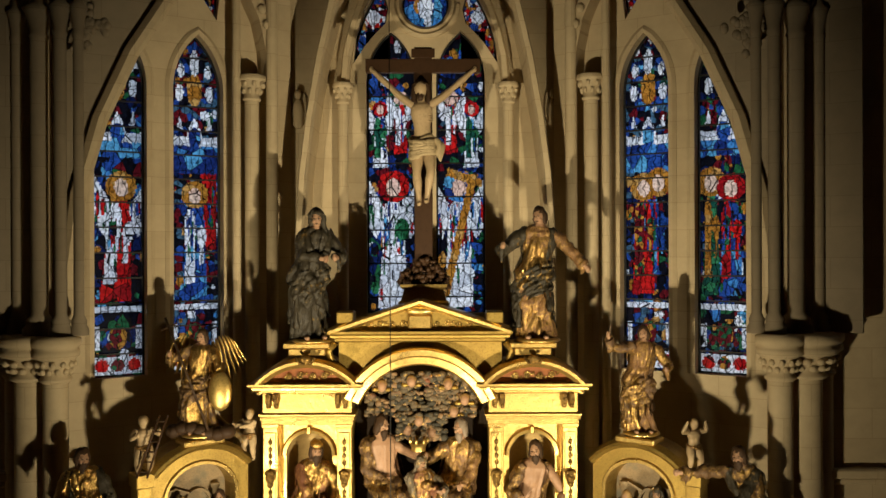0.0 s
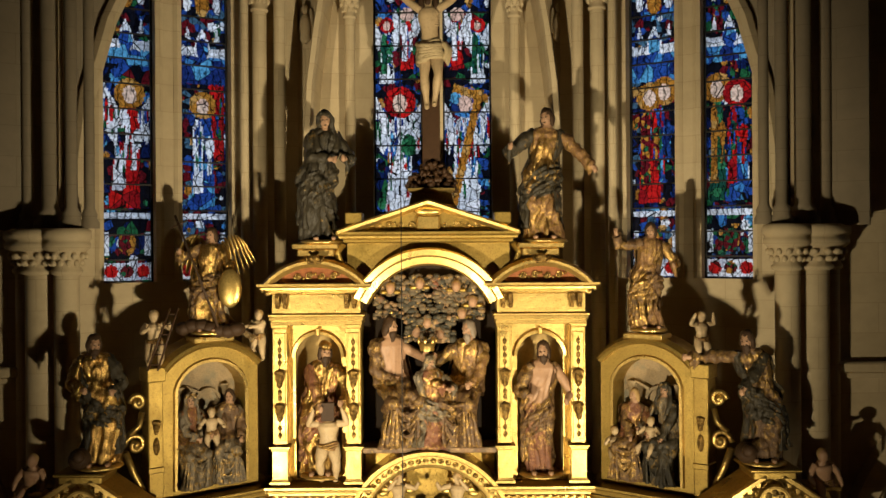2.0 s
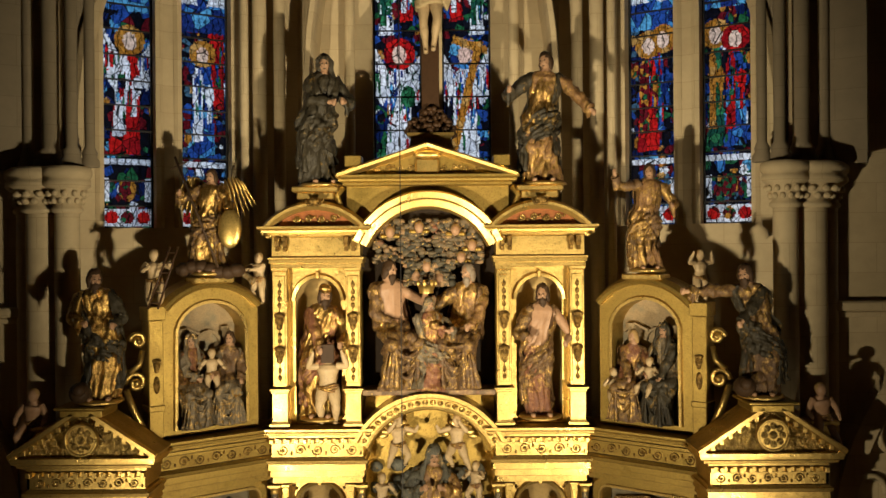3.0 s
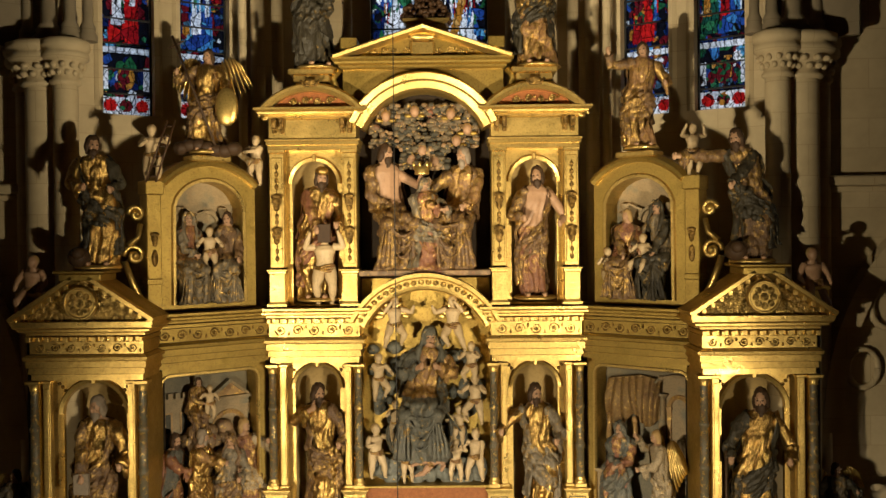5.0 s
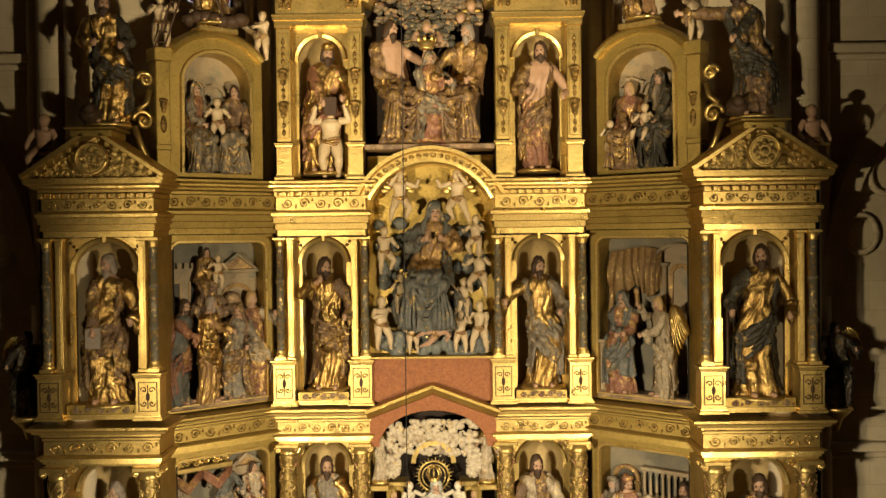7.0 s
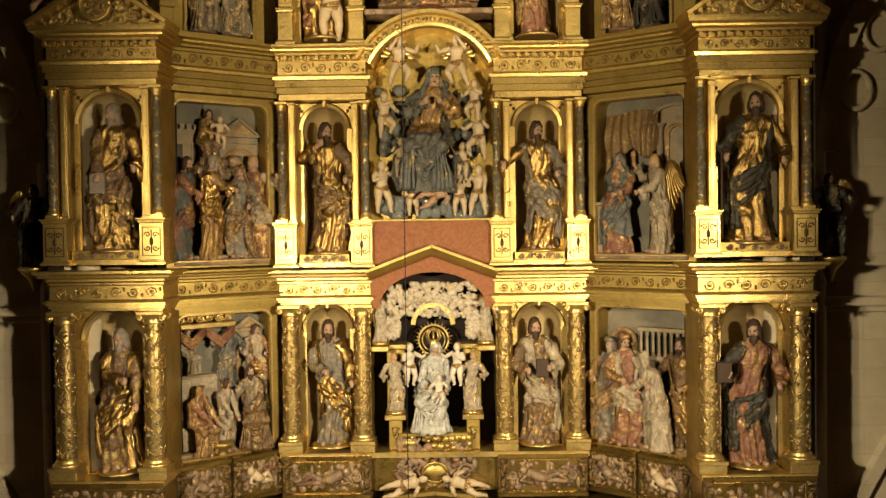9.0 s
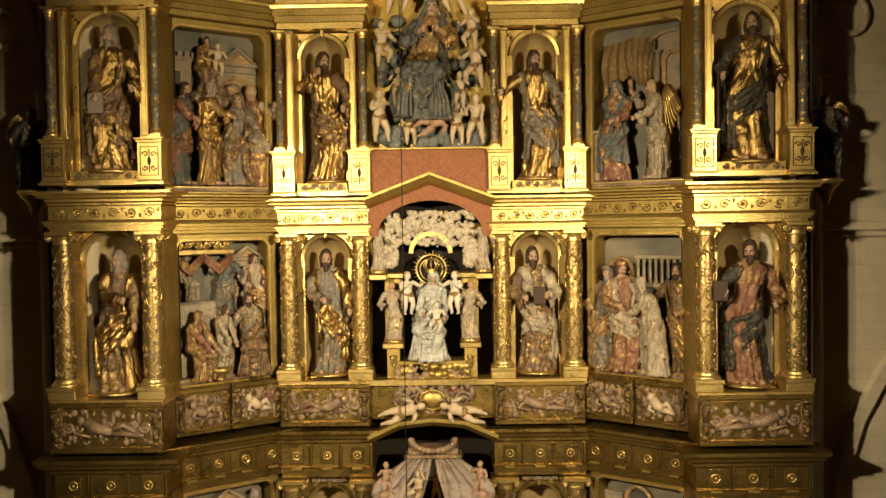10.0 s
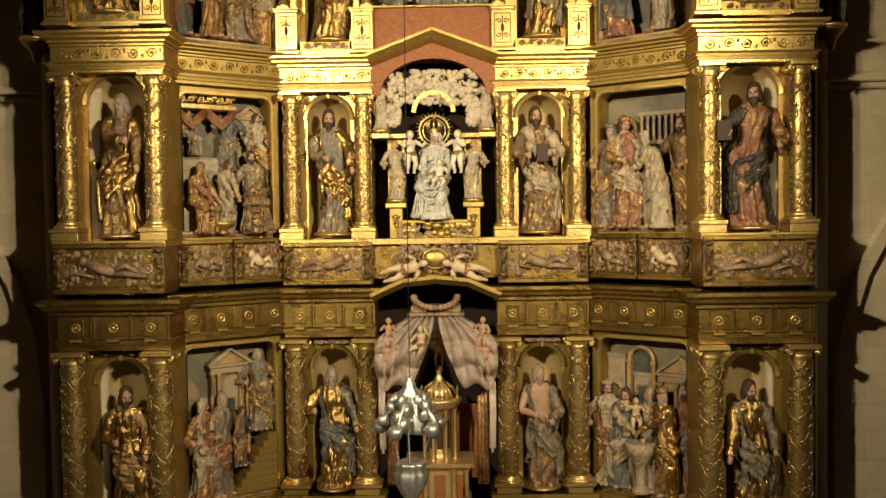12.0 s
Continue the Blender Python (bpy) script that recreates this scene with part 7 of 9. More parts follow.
def putto(label, x, y, z, h, turn=0.0, tone=None, group="putti", **kw):
    bm = nude(bmesh.new(), h, chubby=1.45, **kw)
    ob = part("putto", bm, [R_RED, R_OCHRE, tone or skin_pale, hair_fair, gold], None, "", pose(x, y, z, 0, 0, turn))
    return tagged(ob, label, "statue", group)


def cr(s, x, y, z=0.0):
    """A place in an oblique bay: x across it, y into it."""
    return (ob_m(s, 0) @ Vector((x, y, z)))


# crowning group on the roofline
TY = CY + 0.16
statue("hooded mourning figure in a dark mantle on the niche tower", -CT + 0.03, TY, 11.50, 1.40, R_DARK, R_DARK, hairm=R_DARK, hood=True, beard=False, mantle=2, bow=0.10, arms=((0.05, -0.15, 0.62), (0.12, -0.16, 0.63)), turn=20)
statue("robed figure with spread arms in an olive mantle", CT + 0.06, TY, 11.50, 1.42, R_OCHRE, R_DARK, beard=False, arms=((-0.29, -0.12, 0.71), (0.38, -0.06, 0.53)), face=-0.6, turn=-5)

bm = bmesh.new()
box(bm, -0.10, 0.10, -0.05, 0.05, 0.30, 2.72, 0.006)
box(bm, -0.64, 0.64, -0.052, 0.048, 2.44, 2.59, 0.006)
box(bm, -0.13, 0.13, -0.07, -0.05, 2.60, 2.70, 0.004)
cross = thing("crucifix", pose(0.035, 10.30, 12.03), "tall dark wooden crucifix on a carved rock", "crucifix")
part("cross", bm, dark_wood, cross)
bm = bmesh.new()
rng = random.Random(4)
for k in range(190):
    rx = rng.uniform(-1, 1)
    ball(bm, (0.26 * rx, rng.uniform(-0.13, 0.12), 0.05 + 0.32 * rng.random() * (1 - 0.7 * rx * rx)), (rng.uniform(0.02, 0.05), rng.uniform(0.02, 0.05), rng.uniform(0.02, 0.04)), 0, 6, 4)
part("rock", bm, dark_wood, cross, "dark carved rock")
part("plinth", moulding(0.44, 0.2, [(0.06, -0.17), (0.06, -0.12), (0.03, -0.1), (0.0, 0.02), (0.04, 0.05), (0.04, 0.08)]), gold, cross, "gilt plinth", pose(0, -0.12, 0.0))
part("footing", boxes((-0.2, 0.2, -0.1, 0.1, -0.5, -0.17)), gold_dull, cross)
bm = bmesh.new()
nude(bm, 1.36, arms=((-0.455, 0.03, 1.125), (0.455, 0.03, 1.125)), legs=((-0.035, -0.05, 0.0), (0.03, -0.06, 0.02)), hips=0.52, chubby=0.92, lean=(-0.015, -0.02), mi=2)
# loincloth wound round the hips and knotted at one side
mark = len(bm.verts)
for k in range(6):
    smooth_tube(bm, [(0.15 * math.cos(q), -0.02 + 0.125 * math.sin(q), 0.73 - 0.035 * k + 0.03 * math.sin(q + 0.4 * k)) for q in [2 * math.pi * i / 14 for i in range(15)]], [0.026 + 0.010 * (i % 3 == 0) for i in range(15)], 1, 8, 2)
for k in range(4):
    smooth_tube(bm, [(0.14, -0.08, 0.74), (0.19 + 0.01 * k, -0.09 + 0.02 * k, 0.66), (0.16 + 0.015 * k, -0.08 + 0.02 * k, 0.56 - 0.02 * k)], [0.03, 0.036, 0.016], 1, 8, 4)
bm.verts.ensure_lookup_table()
crumple(bm, mark, 0.02, 14.0, 3, (1,))
# hair, beard and plaited crown on the bowed head
mark = len(bm.verts)
ball(bm, (-0.025, -0.012, 1.335), (0.094, 0.098, 0.062), 3, 18, 12)
for q in (-1, 1):
    smooth_tube(bm, [(-0.02 + q * 0.06, -0.04, 1.34), (-0.02 + q * 0.085, -0.04, 1.26), (-0.02 + q * 0.08, -0.05, 1.16), (q * 0.07, -0.06, 1.08)], [0.03, 0.036, 0.032, 0.014], 3, 9, 4)
ball(bm, (-0.03, -0.085, 1.215), (0.042, 0.035, 0.055), 3, 12, 9)
crumple(bm, mark, 0.02, 30.0, 8, (3,))
tube(bm, [(-0.025 + 0.092 * math.cos(q), -0.005 + 0.094 * math.sin(q), 1.345 + 0.008 * math.sin(5 * q)) for q in [2 * math.pi * i / 20 for i in range(21)]], 0.017, 6, 3)
for q in (-1, 1):
    ball(bm, (-0.025 + q * 0.028, -0.098, 1.285), (0.014, 0.008, 0.008), 3, 6, 4)
ball(bm, (-0.025, -0.108, 1.265), (0.012, 0.016, 0.024), 2, 6, 5)
for q in (-1, 1):
    ball(bm, (-0.015 + q * 0.062, -0.068, 1.075), (0.062, 0.028, 0.045), 2, 10, 7)
    for k in range(4):
        smooth_tube(bm, [(q * 0.02, -0.088, 0.95 + 0.026 * k), (q * 0.075, -0.080, 0.935 + 0.026 * k), (q * 0.11, -0.04, 0.945 + 0.026 * k)], [0.008, 0.012, 0.008], 2, 6, 3)
tagged(part("crucified_figure", bm, [R_CREAM, cloth_ivory, skin_pale, hair, gold], None, "", pose(0.035, 10.20, 12.97) @ Matrix.Diagonal((0.93, 0.93, 1, 1))), "pale carved figure with a knotted loincloth on the cross", "statue")


def winged_warrior(bm, h):
    tube(bm, [(-0.32 * h, -0.12 * h, 1.12 * h), (0.12 * h, -0.16 * h, 0.05 * h)], 0.014, 6, 3)
    tube(bm, [(-0.36 * h, -0.12 * h, 1.0 * h), (-0.2 * h, -0.12 * h, 1.07 * h)], 0.01, 6, 3)
    ball(bm, (0.24 * h, -0.16 * h, 0.42 * h), (0.12 * h, 0.04 * h, 0.19 * h), 4, 12, 8)
    for k in range(7):
        ball(bm, (-0.25 * h + 0.09 * k * h, -0.08 * h, 0.03 * h + 0.03 * math.sin(k) * h), (0.09 * h, 0.1 * h, 0.07 * h), 3, 8, 6)


p = cr(-1, 0.0, 0.02)
statue("winged armoured figure with spear and shield over a beast", p.x + 0.02, p.y, 10.56, 1.08, R_GOLD, R_BROWN, beard=False, wings=True, arms=((-0.3, -0.1, 0.78), (0.24, -0.14, 0.5)), extra=winged_warrior, mantle=1)
p = cr(1, 0.0, 0.02)
statue("robed figure with one raised arm on the relief frame", p.x + 0.0, p.y, 10.56, 1.10, R_OCHRE, R_BROWN, beard=False, arms=((-0.36, -0.06, 0.93), (0.2, -0.12, 0.6)), face=-0.5)
p = cr(-1, -0.60, -0.02)
q = putto("nude carved boy holding a ladder", p.x, p.y, 10.24, 0.56, 20, arms=((-0.1, -0.2, 0.75), (0.25, -0.2, 0.85)))
bm = bmesh.new()
for s in (-1, 1):
    tube(bm, [(s * 0.05, 0, 0), (s * 0.04 + 0.22, 0, 0.62)], 0.011, 6)
for k in range(6):
    tube(bm, [(-0.05 + 0.036 * k + 0.01, 0, 0.06 + 0.1 * k), (0.05 + 0.036 * k + 0.005, 0, 0.06 + 0.1 * k)], 0.008, 5)
tagged(part("carved_ladder", bm, dark_wood, None, "", pose(p.x + 0.02, p.y - 0.12, 10.24)), "small dark carved wooden ladder held by a boy", "ladder")
p = cr(-1, 0.54, -0.06)
putto("nude carved boy carrying a column", p.x, p.y, 10.24, 0.52, -20, arms=((-0.3, -0.15, 0.75), (-0.1, -0.2, 0.7)))
bm = lathe(bmesh.new(), [(0.05, 0), (0.05, 0.03), (0.035, 0.04), (0.032, 0.36), (0.045, 0.38), (0.045, 0.41)], 10)
tagged(part("carved_column", bm, R_CREAM, None, "", pose(p.x - 0.02, p.y - 0.14, 10.48, 0, -52, 0)), "small pale carved column on a boy's shoulder", "column")
p = cr(1, 0.60, -0.02)
putto("nude carved boy bearing a bundle on his shoulders", p.x, p.y, 10.26, 0.50, 15, arms=((-0.2, -0.1, 1.0), (0.2, -0.1, 1.0)))


def beast(bm, h):
    ball(bm, (-0.14 * h, -0.12 * h, 0.07 * h), (0.09 * h, 0.1 * h, 0.08 * h), 3, 9, 7)
    ball(bm, (-0.14 * h, -0.2 * h, 0.10 * h), (0.05 * h, 0.06 * h, 0.05 * h), 3, 8, 6)


statue("robed figure in dark gilt cloth with an animal at its feet", -OT + 0.10, OY + 0.08, 9.38, 1.24, R_GOLD, R_DARK, bow=0.16, lean=0.0, arms=((-0.06, -0.2, 0.60), (0.14, -0.2, 0.58)), extra=beast, face=0.5, turn=15)
statue("stooping bearded figure reaching out one arm, lion at its feet", OT - 0.04, OY + 0.08, 9.38, 1.24, R_BROWN, R_DARK, bow=0.22, lean=-0.10, arms=((-0.52, -0.1, 0.80), (-0.10, -0.22, 0.56)), extra=beast, face=-0.6, turn=-10)
for s in (-1, 1):
    tagged(part("putto_block", boxes((-0.13, 0.13, -0.1, 0.2, 0, 0.25), (-0.14, 0.14, -0.12, 0.2, 0.25, 0.29), b=0.01), gold, None, "", pose(s * (OT + 0.56), OY + 0.14, 8.86)), "small gilt block that a carved boy sits on", "plinth", "putto blocks")
    putto("seated nude carved boy on the cornice end", s * (OT + 0.56), OY + 0.10, 8.94, 0.60, 0, skin, hips=0.40, arms=((-0.22, -0.16, 0.42), (0.22, -0.16, 0.40)), legs=((-0.12, -0.28, 0.05), (0.22 * s, -0.22, -0.1)), lean=(-0.05 * s, -0.1))

# crowning scene under the top arch
YM = CY + 0.20
statue("seated bare-chested figure reaching towards a crown", -0.42, YM, 9.31, 1.42, R_BROWN, R_BROWN, kind="sit", bare=True, arms=((0.02, -0.1, 0.50), (0.25, -0.16, 0.72)), face=0.7, base=False, mantle=1, turn=22)
statue("seated bearded figure in red and gilt robes", 0.42, YM, 9.31, 1.38, R_OCHRE, R_BROWN, kind="sit", hairm=hair_grey, arms=((-0.25, -0.16, 0.70), (0.05, -0.2, 0.48)), face=-0.5, base=False, turn=-18)
statue("kneeling praying figure in an orange robe and pale veil", 0.02, YM - 0.22, 9.31, 1.02, R_RED, R_GREY, kind="kneel", hood=True, beard=False, mantle=1, arms=((0.17, -0.2, 0.62), (0.20, -0.2, 0.64)), face=0.3, base=False, turn=15)
bm = lathe(bmesh.new(), [(0.075, 0), (0.08, 0.02), (0.075, 0.03), (0.10, 0.09), (0.07, 0.09)], 14)
for k in range(7):
    ball(bm, (0.095 * math.cos(k * 0.9), 0.095 * math.sin(k * 0.9), 0.11), (0.02, 0.012, 0.035), 0, 6, 4)
tagged(part("votive_crown", bm, gold, None, "", pose(-0.02, YM - 0.2, 10.34)), "small gilded crown held over the kneeling figure", "crown")
bm = bmesh.new()
lumps(bm, -0.60, 0.60, 10.66, 11.14, 0.0, 330, 0.036, 31, 1.0, 60, 3, 1.3)
lumps(bm, -0.26, 0.28, 10.42, 10.7, -0.05, 120, 0.034, 33, 1.0, 26, 3, 1.2)
tagged(part("cherub_cloud", bm, [cloud_paint, cloud_dark, flesh_relief], None, "", pose(0, CY + 0.26, 0)), "dark painted cloud with small carved cherub heads", "relief")
for x, z0 in ((-0.42, 11.0), (-0.1, 11.05), (0.3, 11.02), (0.48, 10.85), (-0.02, 10.62), (0.12, 10.5), (-0.14, 10.52), (0.36, 10.72)):
    bm = bmesh.new()
    ball(bm, (0, 0, 0), (0.05, 0.05, 0.06), 2, 9, 7)
    ball(bm, (0, 0.015, 0.02), (0.056, 0.05, 0.055), 3, 9, 6)
    ball(bm, (-0.07, 0.03, -0.04), (0.05, 0.02, 0.025), 4, 7, 5)
    ball(bm, (0.07, 0.03, -0.04), (0.05, 0.02, 0.025), 4, 7, 5)
    tagged(part("cherub", bm, [gold, gold, skin, hair_fair, gold_dull], None, "", pose(x, CY + 0.19, z0)), "small carved cherub head in the painted cloud", "statue", "cherub heads")

# niche figures, storey by storey
GR = "niche statues"
statue("armoured bearded figure with a red cap and open book", -CT + 0.03, CY + 0.24, 8.97, 1.42, R_GOLD, R_RED, arms=((0.0, -0.2, 0.52), (0.16, -0.18, 0.56)), cap=True, group=GR, extra=book(0.08, -0.2, 0.5), face=0.5)
putto("standing nude boy holding up a book", -CT + 0.12, CY + 0.0, 8.94, 0.78, 0, arms=((-0.2, -0.05, 0.98), (0.2, -0.05, 1.0)), group=GR)
statue("bearded figure with bare shoulder in a reddish mantle", CT + 0.0, CY + 0.22, 8.97, 1.42, R_RED, R_BROWN, bare=True, arms=((-0.12, -0.16, 0.60), (0.18, -0.14, 0.56)), hem=0.72, group=GR)
statue("bearded gilt-robed figure raising a hand to its face", -CT + 0.04, CY + 0.26, 6.56, 1.46, R_GOLD, R_BROWN, arms=((-0.02, -0.14, 0.84), (0.18, -0.12, 0.55)), group=GR, hem=0.85)
statue("bearded figure in a gleaming gold robe and grey mantle", CT + 0.02, CY + 0.24, 6.56, 1.44, R_GOLD, R_GREY, arms=((-0.30, -0.16, 0.66), (0.16, -0.15, 0.58)), group=GR, hem=0.9)
statue("bearded figure in gilt sleeves holding a book", -OT + 0.04, OY + 0.26, 6.64, 1.46, R_GOLD, R_BROWN, arms=((-0.06, -0.18, 0.48), (0.20, -0.14, 0.55)), extra=book(-0.06, -0.18, 0.45), hairm=hair_grey, group=GR, lean=-0.02)
statue("bearded figure in a gold robe leaning on a staff", OT + 0.02, OY + 0.24, 6.64, 1.48, R_GOLD, R_DARK, arms=((-0.26, -0.14, 0.56), (0.17, -0.12, 0.54)), extra=staff(-0.27, -0.15, 0.02, 0.62, 0.014, 0.0, 3), group=GR)
statue("bald bearded figure in brown and gilt cloth", -OT + 0.04, OY + 0.28, 4.40, 1.42, R_BROWN, R_GOLD, arms=((0.10, -0.2, 0.66), (0.17, -0.16, 0.46)), hairm=hair_grey, group=GR)
statue("bearded figure in grey tunic and gold drapery", -CT + 0.04, CY + 0.26, 4.37, 1.40, R_GREY, R_GOLD, arms=((0.0, -0.18, 0.60), (0.22, -0.16, 0.50)), group=GR, hem=0.9)
statue("long-bearded figure in a cream robe and cape", CT - 0.02, CY + 0.24, 4.37, 1.40, R_BROWN, R_CREAM, arms=((-0.08, -0.2, 0.60), (0.10, -0.2, 0.62)), extra=book(0.02, -0.2, 0.62), mantle=2, group=GR)
statue("dark-bearded figure in a red robe holding an open book", OT - 0.0, OY + 0.26, 4.40, 1.44, R_RED, R_DARK, arms=((-0.24, -0.16, 0.64), (0.14, -0.16, 0.56)), extra=book(-0.26, -0.18, 0.66), group=GR)
statue("bearded gilt-robed figure in the lower niche", -OT + 0.08, OY + 0.26, 1.45, 1.38, R_GOLD, R_OCHRE, arms=((-0.02, -0.18, 0.62), (0.2, -0.14, 0.5)), group=GR)
statue("grey-bearded figure in blue mantle and gilt robe", -CT + 0.02, CY + 0.26, 1.45, 1.37, R_GOLD, R_BLUE, hairm=hair_grey, arms=((-0.14, -0.16, 0.66), (0.24, -0.14, 0.5)), group=GR)
statue("grey-bearded figure with bare arm in grey drapery", CT - 0.02, CY + 0.24, 1.45, 1.37, R_BROWN, R_GREY, hairm=hair_grey, bare=True, arms=((-0.04, -0.2, 0.62), (0.1, -0.2, 0.56)), group=GR)
statue("dark-bearded figure in grey mantle and gilt tunic", OT + 0.0, OY + 0.26, 1.45, 1.38, R_GOLD, R_GREY, arms=((-0.2, -0.14, 0.44), (0.16, -0.16, 0.5)), group=GR)

def lap_cloth(bm, h):
    """The mantle spread over the lap in arched folds with a gilt edge, hanging at both sides."""
    rows = []
    for j in range(25):
        v = j / 24
        row = []
        for i in range(57):
            w = -1 + i / 28
            ridge = abs(math.sin(v * 10 + 2.2 * w * w)) - 0.6
            row.append(bm.verts.new((w * (0.27 + 0.17 * v) + 0.012 * math.sin(9 * v), -0.17 - 0.10 * math.sin(math.pi * min(1, v * 0.8)) * (1 - 0.55 * w * w) - 0.020 * ridge, 0.70 - 0.13 * v - (0.24 + 0.10 * v) * w * w + 0.016 * ridge)))
        rows.append(row)
    for j, (p, q) in enumerate(zip(rows, rows[1:])):
        for i in range(56):
            f = bm.faces.new((p[i], q[i], q[i + 1], p[i + 1]))
            f.smooth, f.material_index = True, 4 if j in (7, 8) else 1
    for w in (-1, 1):
        for k in range(4):
            x = w * (0.42 - 0.05 * k)
            smooth_tube(bm, [(x, -0.12, 0.36 + 0.03 * k), (x + 0.02 * w, -0.13, 0.22), (x - 0.03 * w, -0.10, 0.06)], [0.026, 0.034, 0.030], 1, 8, 4)


# throned figure with boys in the second middle bay
statue("throned figure in orange bodice and wide blue-grey mantle", 0.0, CY + 0.20, 7.24, 1.46, R_OCHRE, R_BLUE, kind="sit", beard=False, hood=True, mantle=1, arms=((-0.05, -0.18, 0.70), (0.06, -0.18, 0.70)), base=False, hem=1.25, bow=0.04, face=0.15, extra=lap_cloth)
for x, z0, h, tn, arms, legs in (
        (-0.34, 8.42, 0.56, 20, ((-0.1, -0.15, 0.95), (0.35, -0.15, 0.85)), ((-0.2, 0.0, 0.05), (0.1, -0.1, 0.1))),
        (0.30, 8.40, 0.58, -20, ((-0.35, -0.15, 0.85), (0.1, -0.15, 0.95)), ((-0.05, -0.1, 0.1), (0.25, 0.0, 0.02))),
        (-0.52, 7.86, 0.50, 30, ((0.1, -0.2, 0.8), (0.25, -0.2, 0.6)), ((-0.1, 0.0, 0.0), (0.1, -0.1, 0.1))),
        (0.50, 8.02, 0.46, -25, ((-0.25, -0.2, 0.7), (0.1, -0.2, 0.8)), ((-0.1, -0.1, 0.1), (0.1, 0.0, 0.0))),
        (0.54, 7.60, 0.52, -25, ((-0.3, -0.2, 0.7), (0.2, -0.2, 0.8)), ((-0.15, -0.1, 0.1), (0.15, 0.0, 0.0))),
        (-0.56, 7.02, 0.56, 30, ((-0.1, -0.2, 0.7), (0.25, -0.2, 0.9)), ((-0.1, 0.0, 0.0), (0.15, -0.1, 0.0))),
        (0.54, 6.98, 0.54, -25, ((-0.25, -0.2, 0.7), (0.2, -0.2, 0.5)), ((-0.15, -0.1, 0.0), (0.15, 0.0, 0.0))),
        (0.32, 6.98, 0.44, 0, ((-0.25, -0.2, 0.7), (0.2, -0.2, 0.9)), ((-0.12, 0.0, 0.0), (0.12, -0.1, 0.0))),
        (-0.34, 7.42, 0.42, 20, ((-0.2, -0.2, 0.8), (0.3, -0.2, 0.7)), ((-0.1, 0.0, 0.0), (0.12, -0.1, 0.05))),
        (0.36, 7.36, 0.42, -20, ((-0.3, -0.2, 0.7), (0.2, -0.2, 0.8)), ((-0.1, 0.0, 0.0), (0.12, -0.1, 0.05))),
        (-0.22, 6.98, 0.42, 10, ((-0.2, -0.2, 0.6), (0.3, -0.2, 0.7)), ((-0.1, -0.2, 0.0), (0.12, -0.1, 0.0)))):
    putto("nude carved boy beside the throned figure", x, CY + 0.06, z0, h, tn, skin_pale, arms=arms, legs=legs, wings=z0 > 8.3)
bm = nude(bmesh.new(), 0.46, arms=((-0.25, -0.1, 0.7), (0.2, -0.1, 0.8)), legs=((-0.1, -0.1, 0.05), (0.15, -0.1, 0.05)), chubby=1.45)
tagged(part("putto", bm, [R_RED, R_OCHRE, skin, hair, gold], None, "", pose(-0.18, CY - 0.02, 7.12, 0, 68, 0)), "reclining nude carved boy under the throned figure", "statue", "putti")
bm = bmesh.new()
lumps(bm, -0.60, 0.62, 6.97, 7.18, 0.0, 80, 0.07, 41, 0.8, 8, 1)
lumps(bm, -0.62, 0.62, 7.2, 8.5, 0.12, 70, 0.07, 42, 0.6, 0, 1)
tagged(part("cloud_bank", bm, blue_cloud, None, "", pose(0, CY + 0.16, 0)), "blue-grey painted cloud bank behind the throned figure", "relief")

# silvered seated figure with crown in the third middle bay
VY = CY + 0.12
bm = bmesh.new()
lumps(bm, -0.40, 0.40, 4.34, 4.50, 0.0, 60, 0.05, 51, 0.9, 10, 2)
box(bm, -0.42, 0.42, -0.03, 0.32, 4.335, 4.37, 0.006)
box(bm, -0.38, 0.38, -0.05, 0.3, 4.50, 4.54, 0.006)
tagged(part("statue_pedestal", bm, [gold_dull, flesh_relief], None, "", pose(0, VY - 0.12, 0)), "carved gilt and painted base under the silvered figure", "plinth")
statue("silvery white crowned seated figure in a spreading mantle", 0.0, VY + 0.04, 4.545, 1.02, R_SILVER, R_SILVER, kind="sit", hood=True, beard=False, arms=((-0.10, -0.2, 0.50), (0.12, -0.2, 0.46)), base=False, hem=1.45, mantle=1, hairm=ivory)
putto("small ivory child on the seated figure's lap", 0.06, VY - 0.24, 4.86, 0.36, 10, ivory, hips=0.42, arms=((-0.3, -0.1, 0.6), (0.2, -0.15, 0.6)), legs=((-0.25, -0.2, 0.15), (0.0, -0.25, 0.1)))
bm = lathe(bmesh.new(), [(0.055, 0), (0.058, 0.02), (0.048, 0.03), (0.05, 0.04)], 14)
ball(bm, (0, 0, 0.17), 0.016, 0, 8, 6)
for k in range(8):
    a = k * math.pi / 4
    tube(bm, [(0.055 * math.cos(a), 0.055 * math.sin(a), 0.02), (0.085 * math.cos(a), 0.085 * math.sin(a), 0.08), (0.06 * math.cos(a), 0.06 * math.sin(a), 0.14), (0, 0, 0.16)], 0.009, 5)
tagged(part("jewelled_crown", bm, gold, None, "", pose(0, VY + 0.0, 5.53)), "gilded imperial crown on the silvered figure", "crown")
bm = bmesh.new()
tube(bm, [(0.17 * math.cos(k * math.pi / 16), 0, 0.17 * math.sin(k * math.pi / 16)) for k in range(33)], 0.012, 6)
tube(bm, [(0.13 * math.cos(k * math.pi / 16), 0, 0.13 * math.sin(k * math.pi / 16)) for k in range(33)], 0.008, 6)
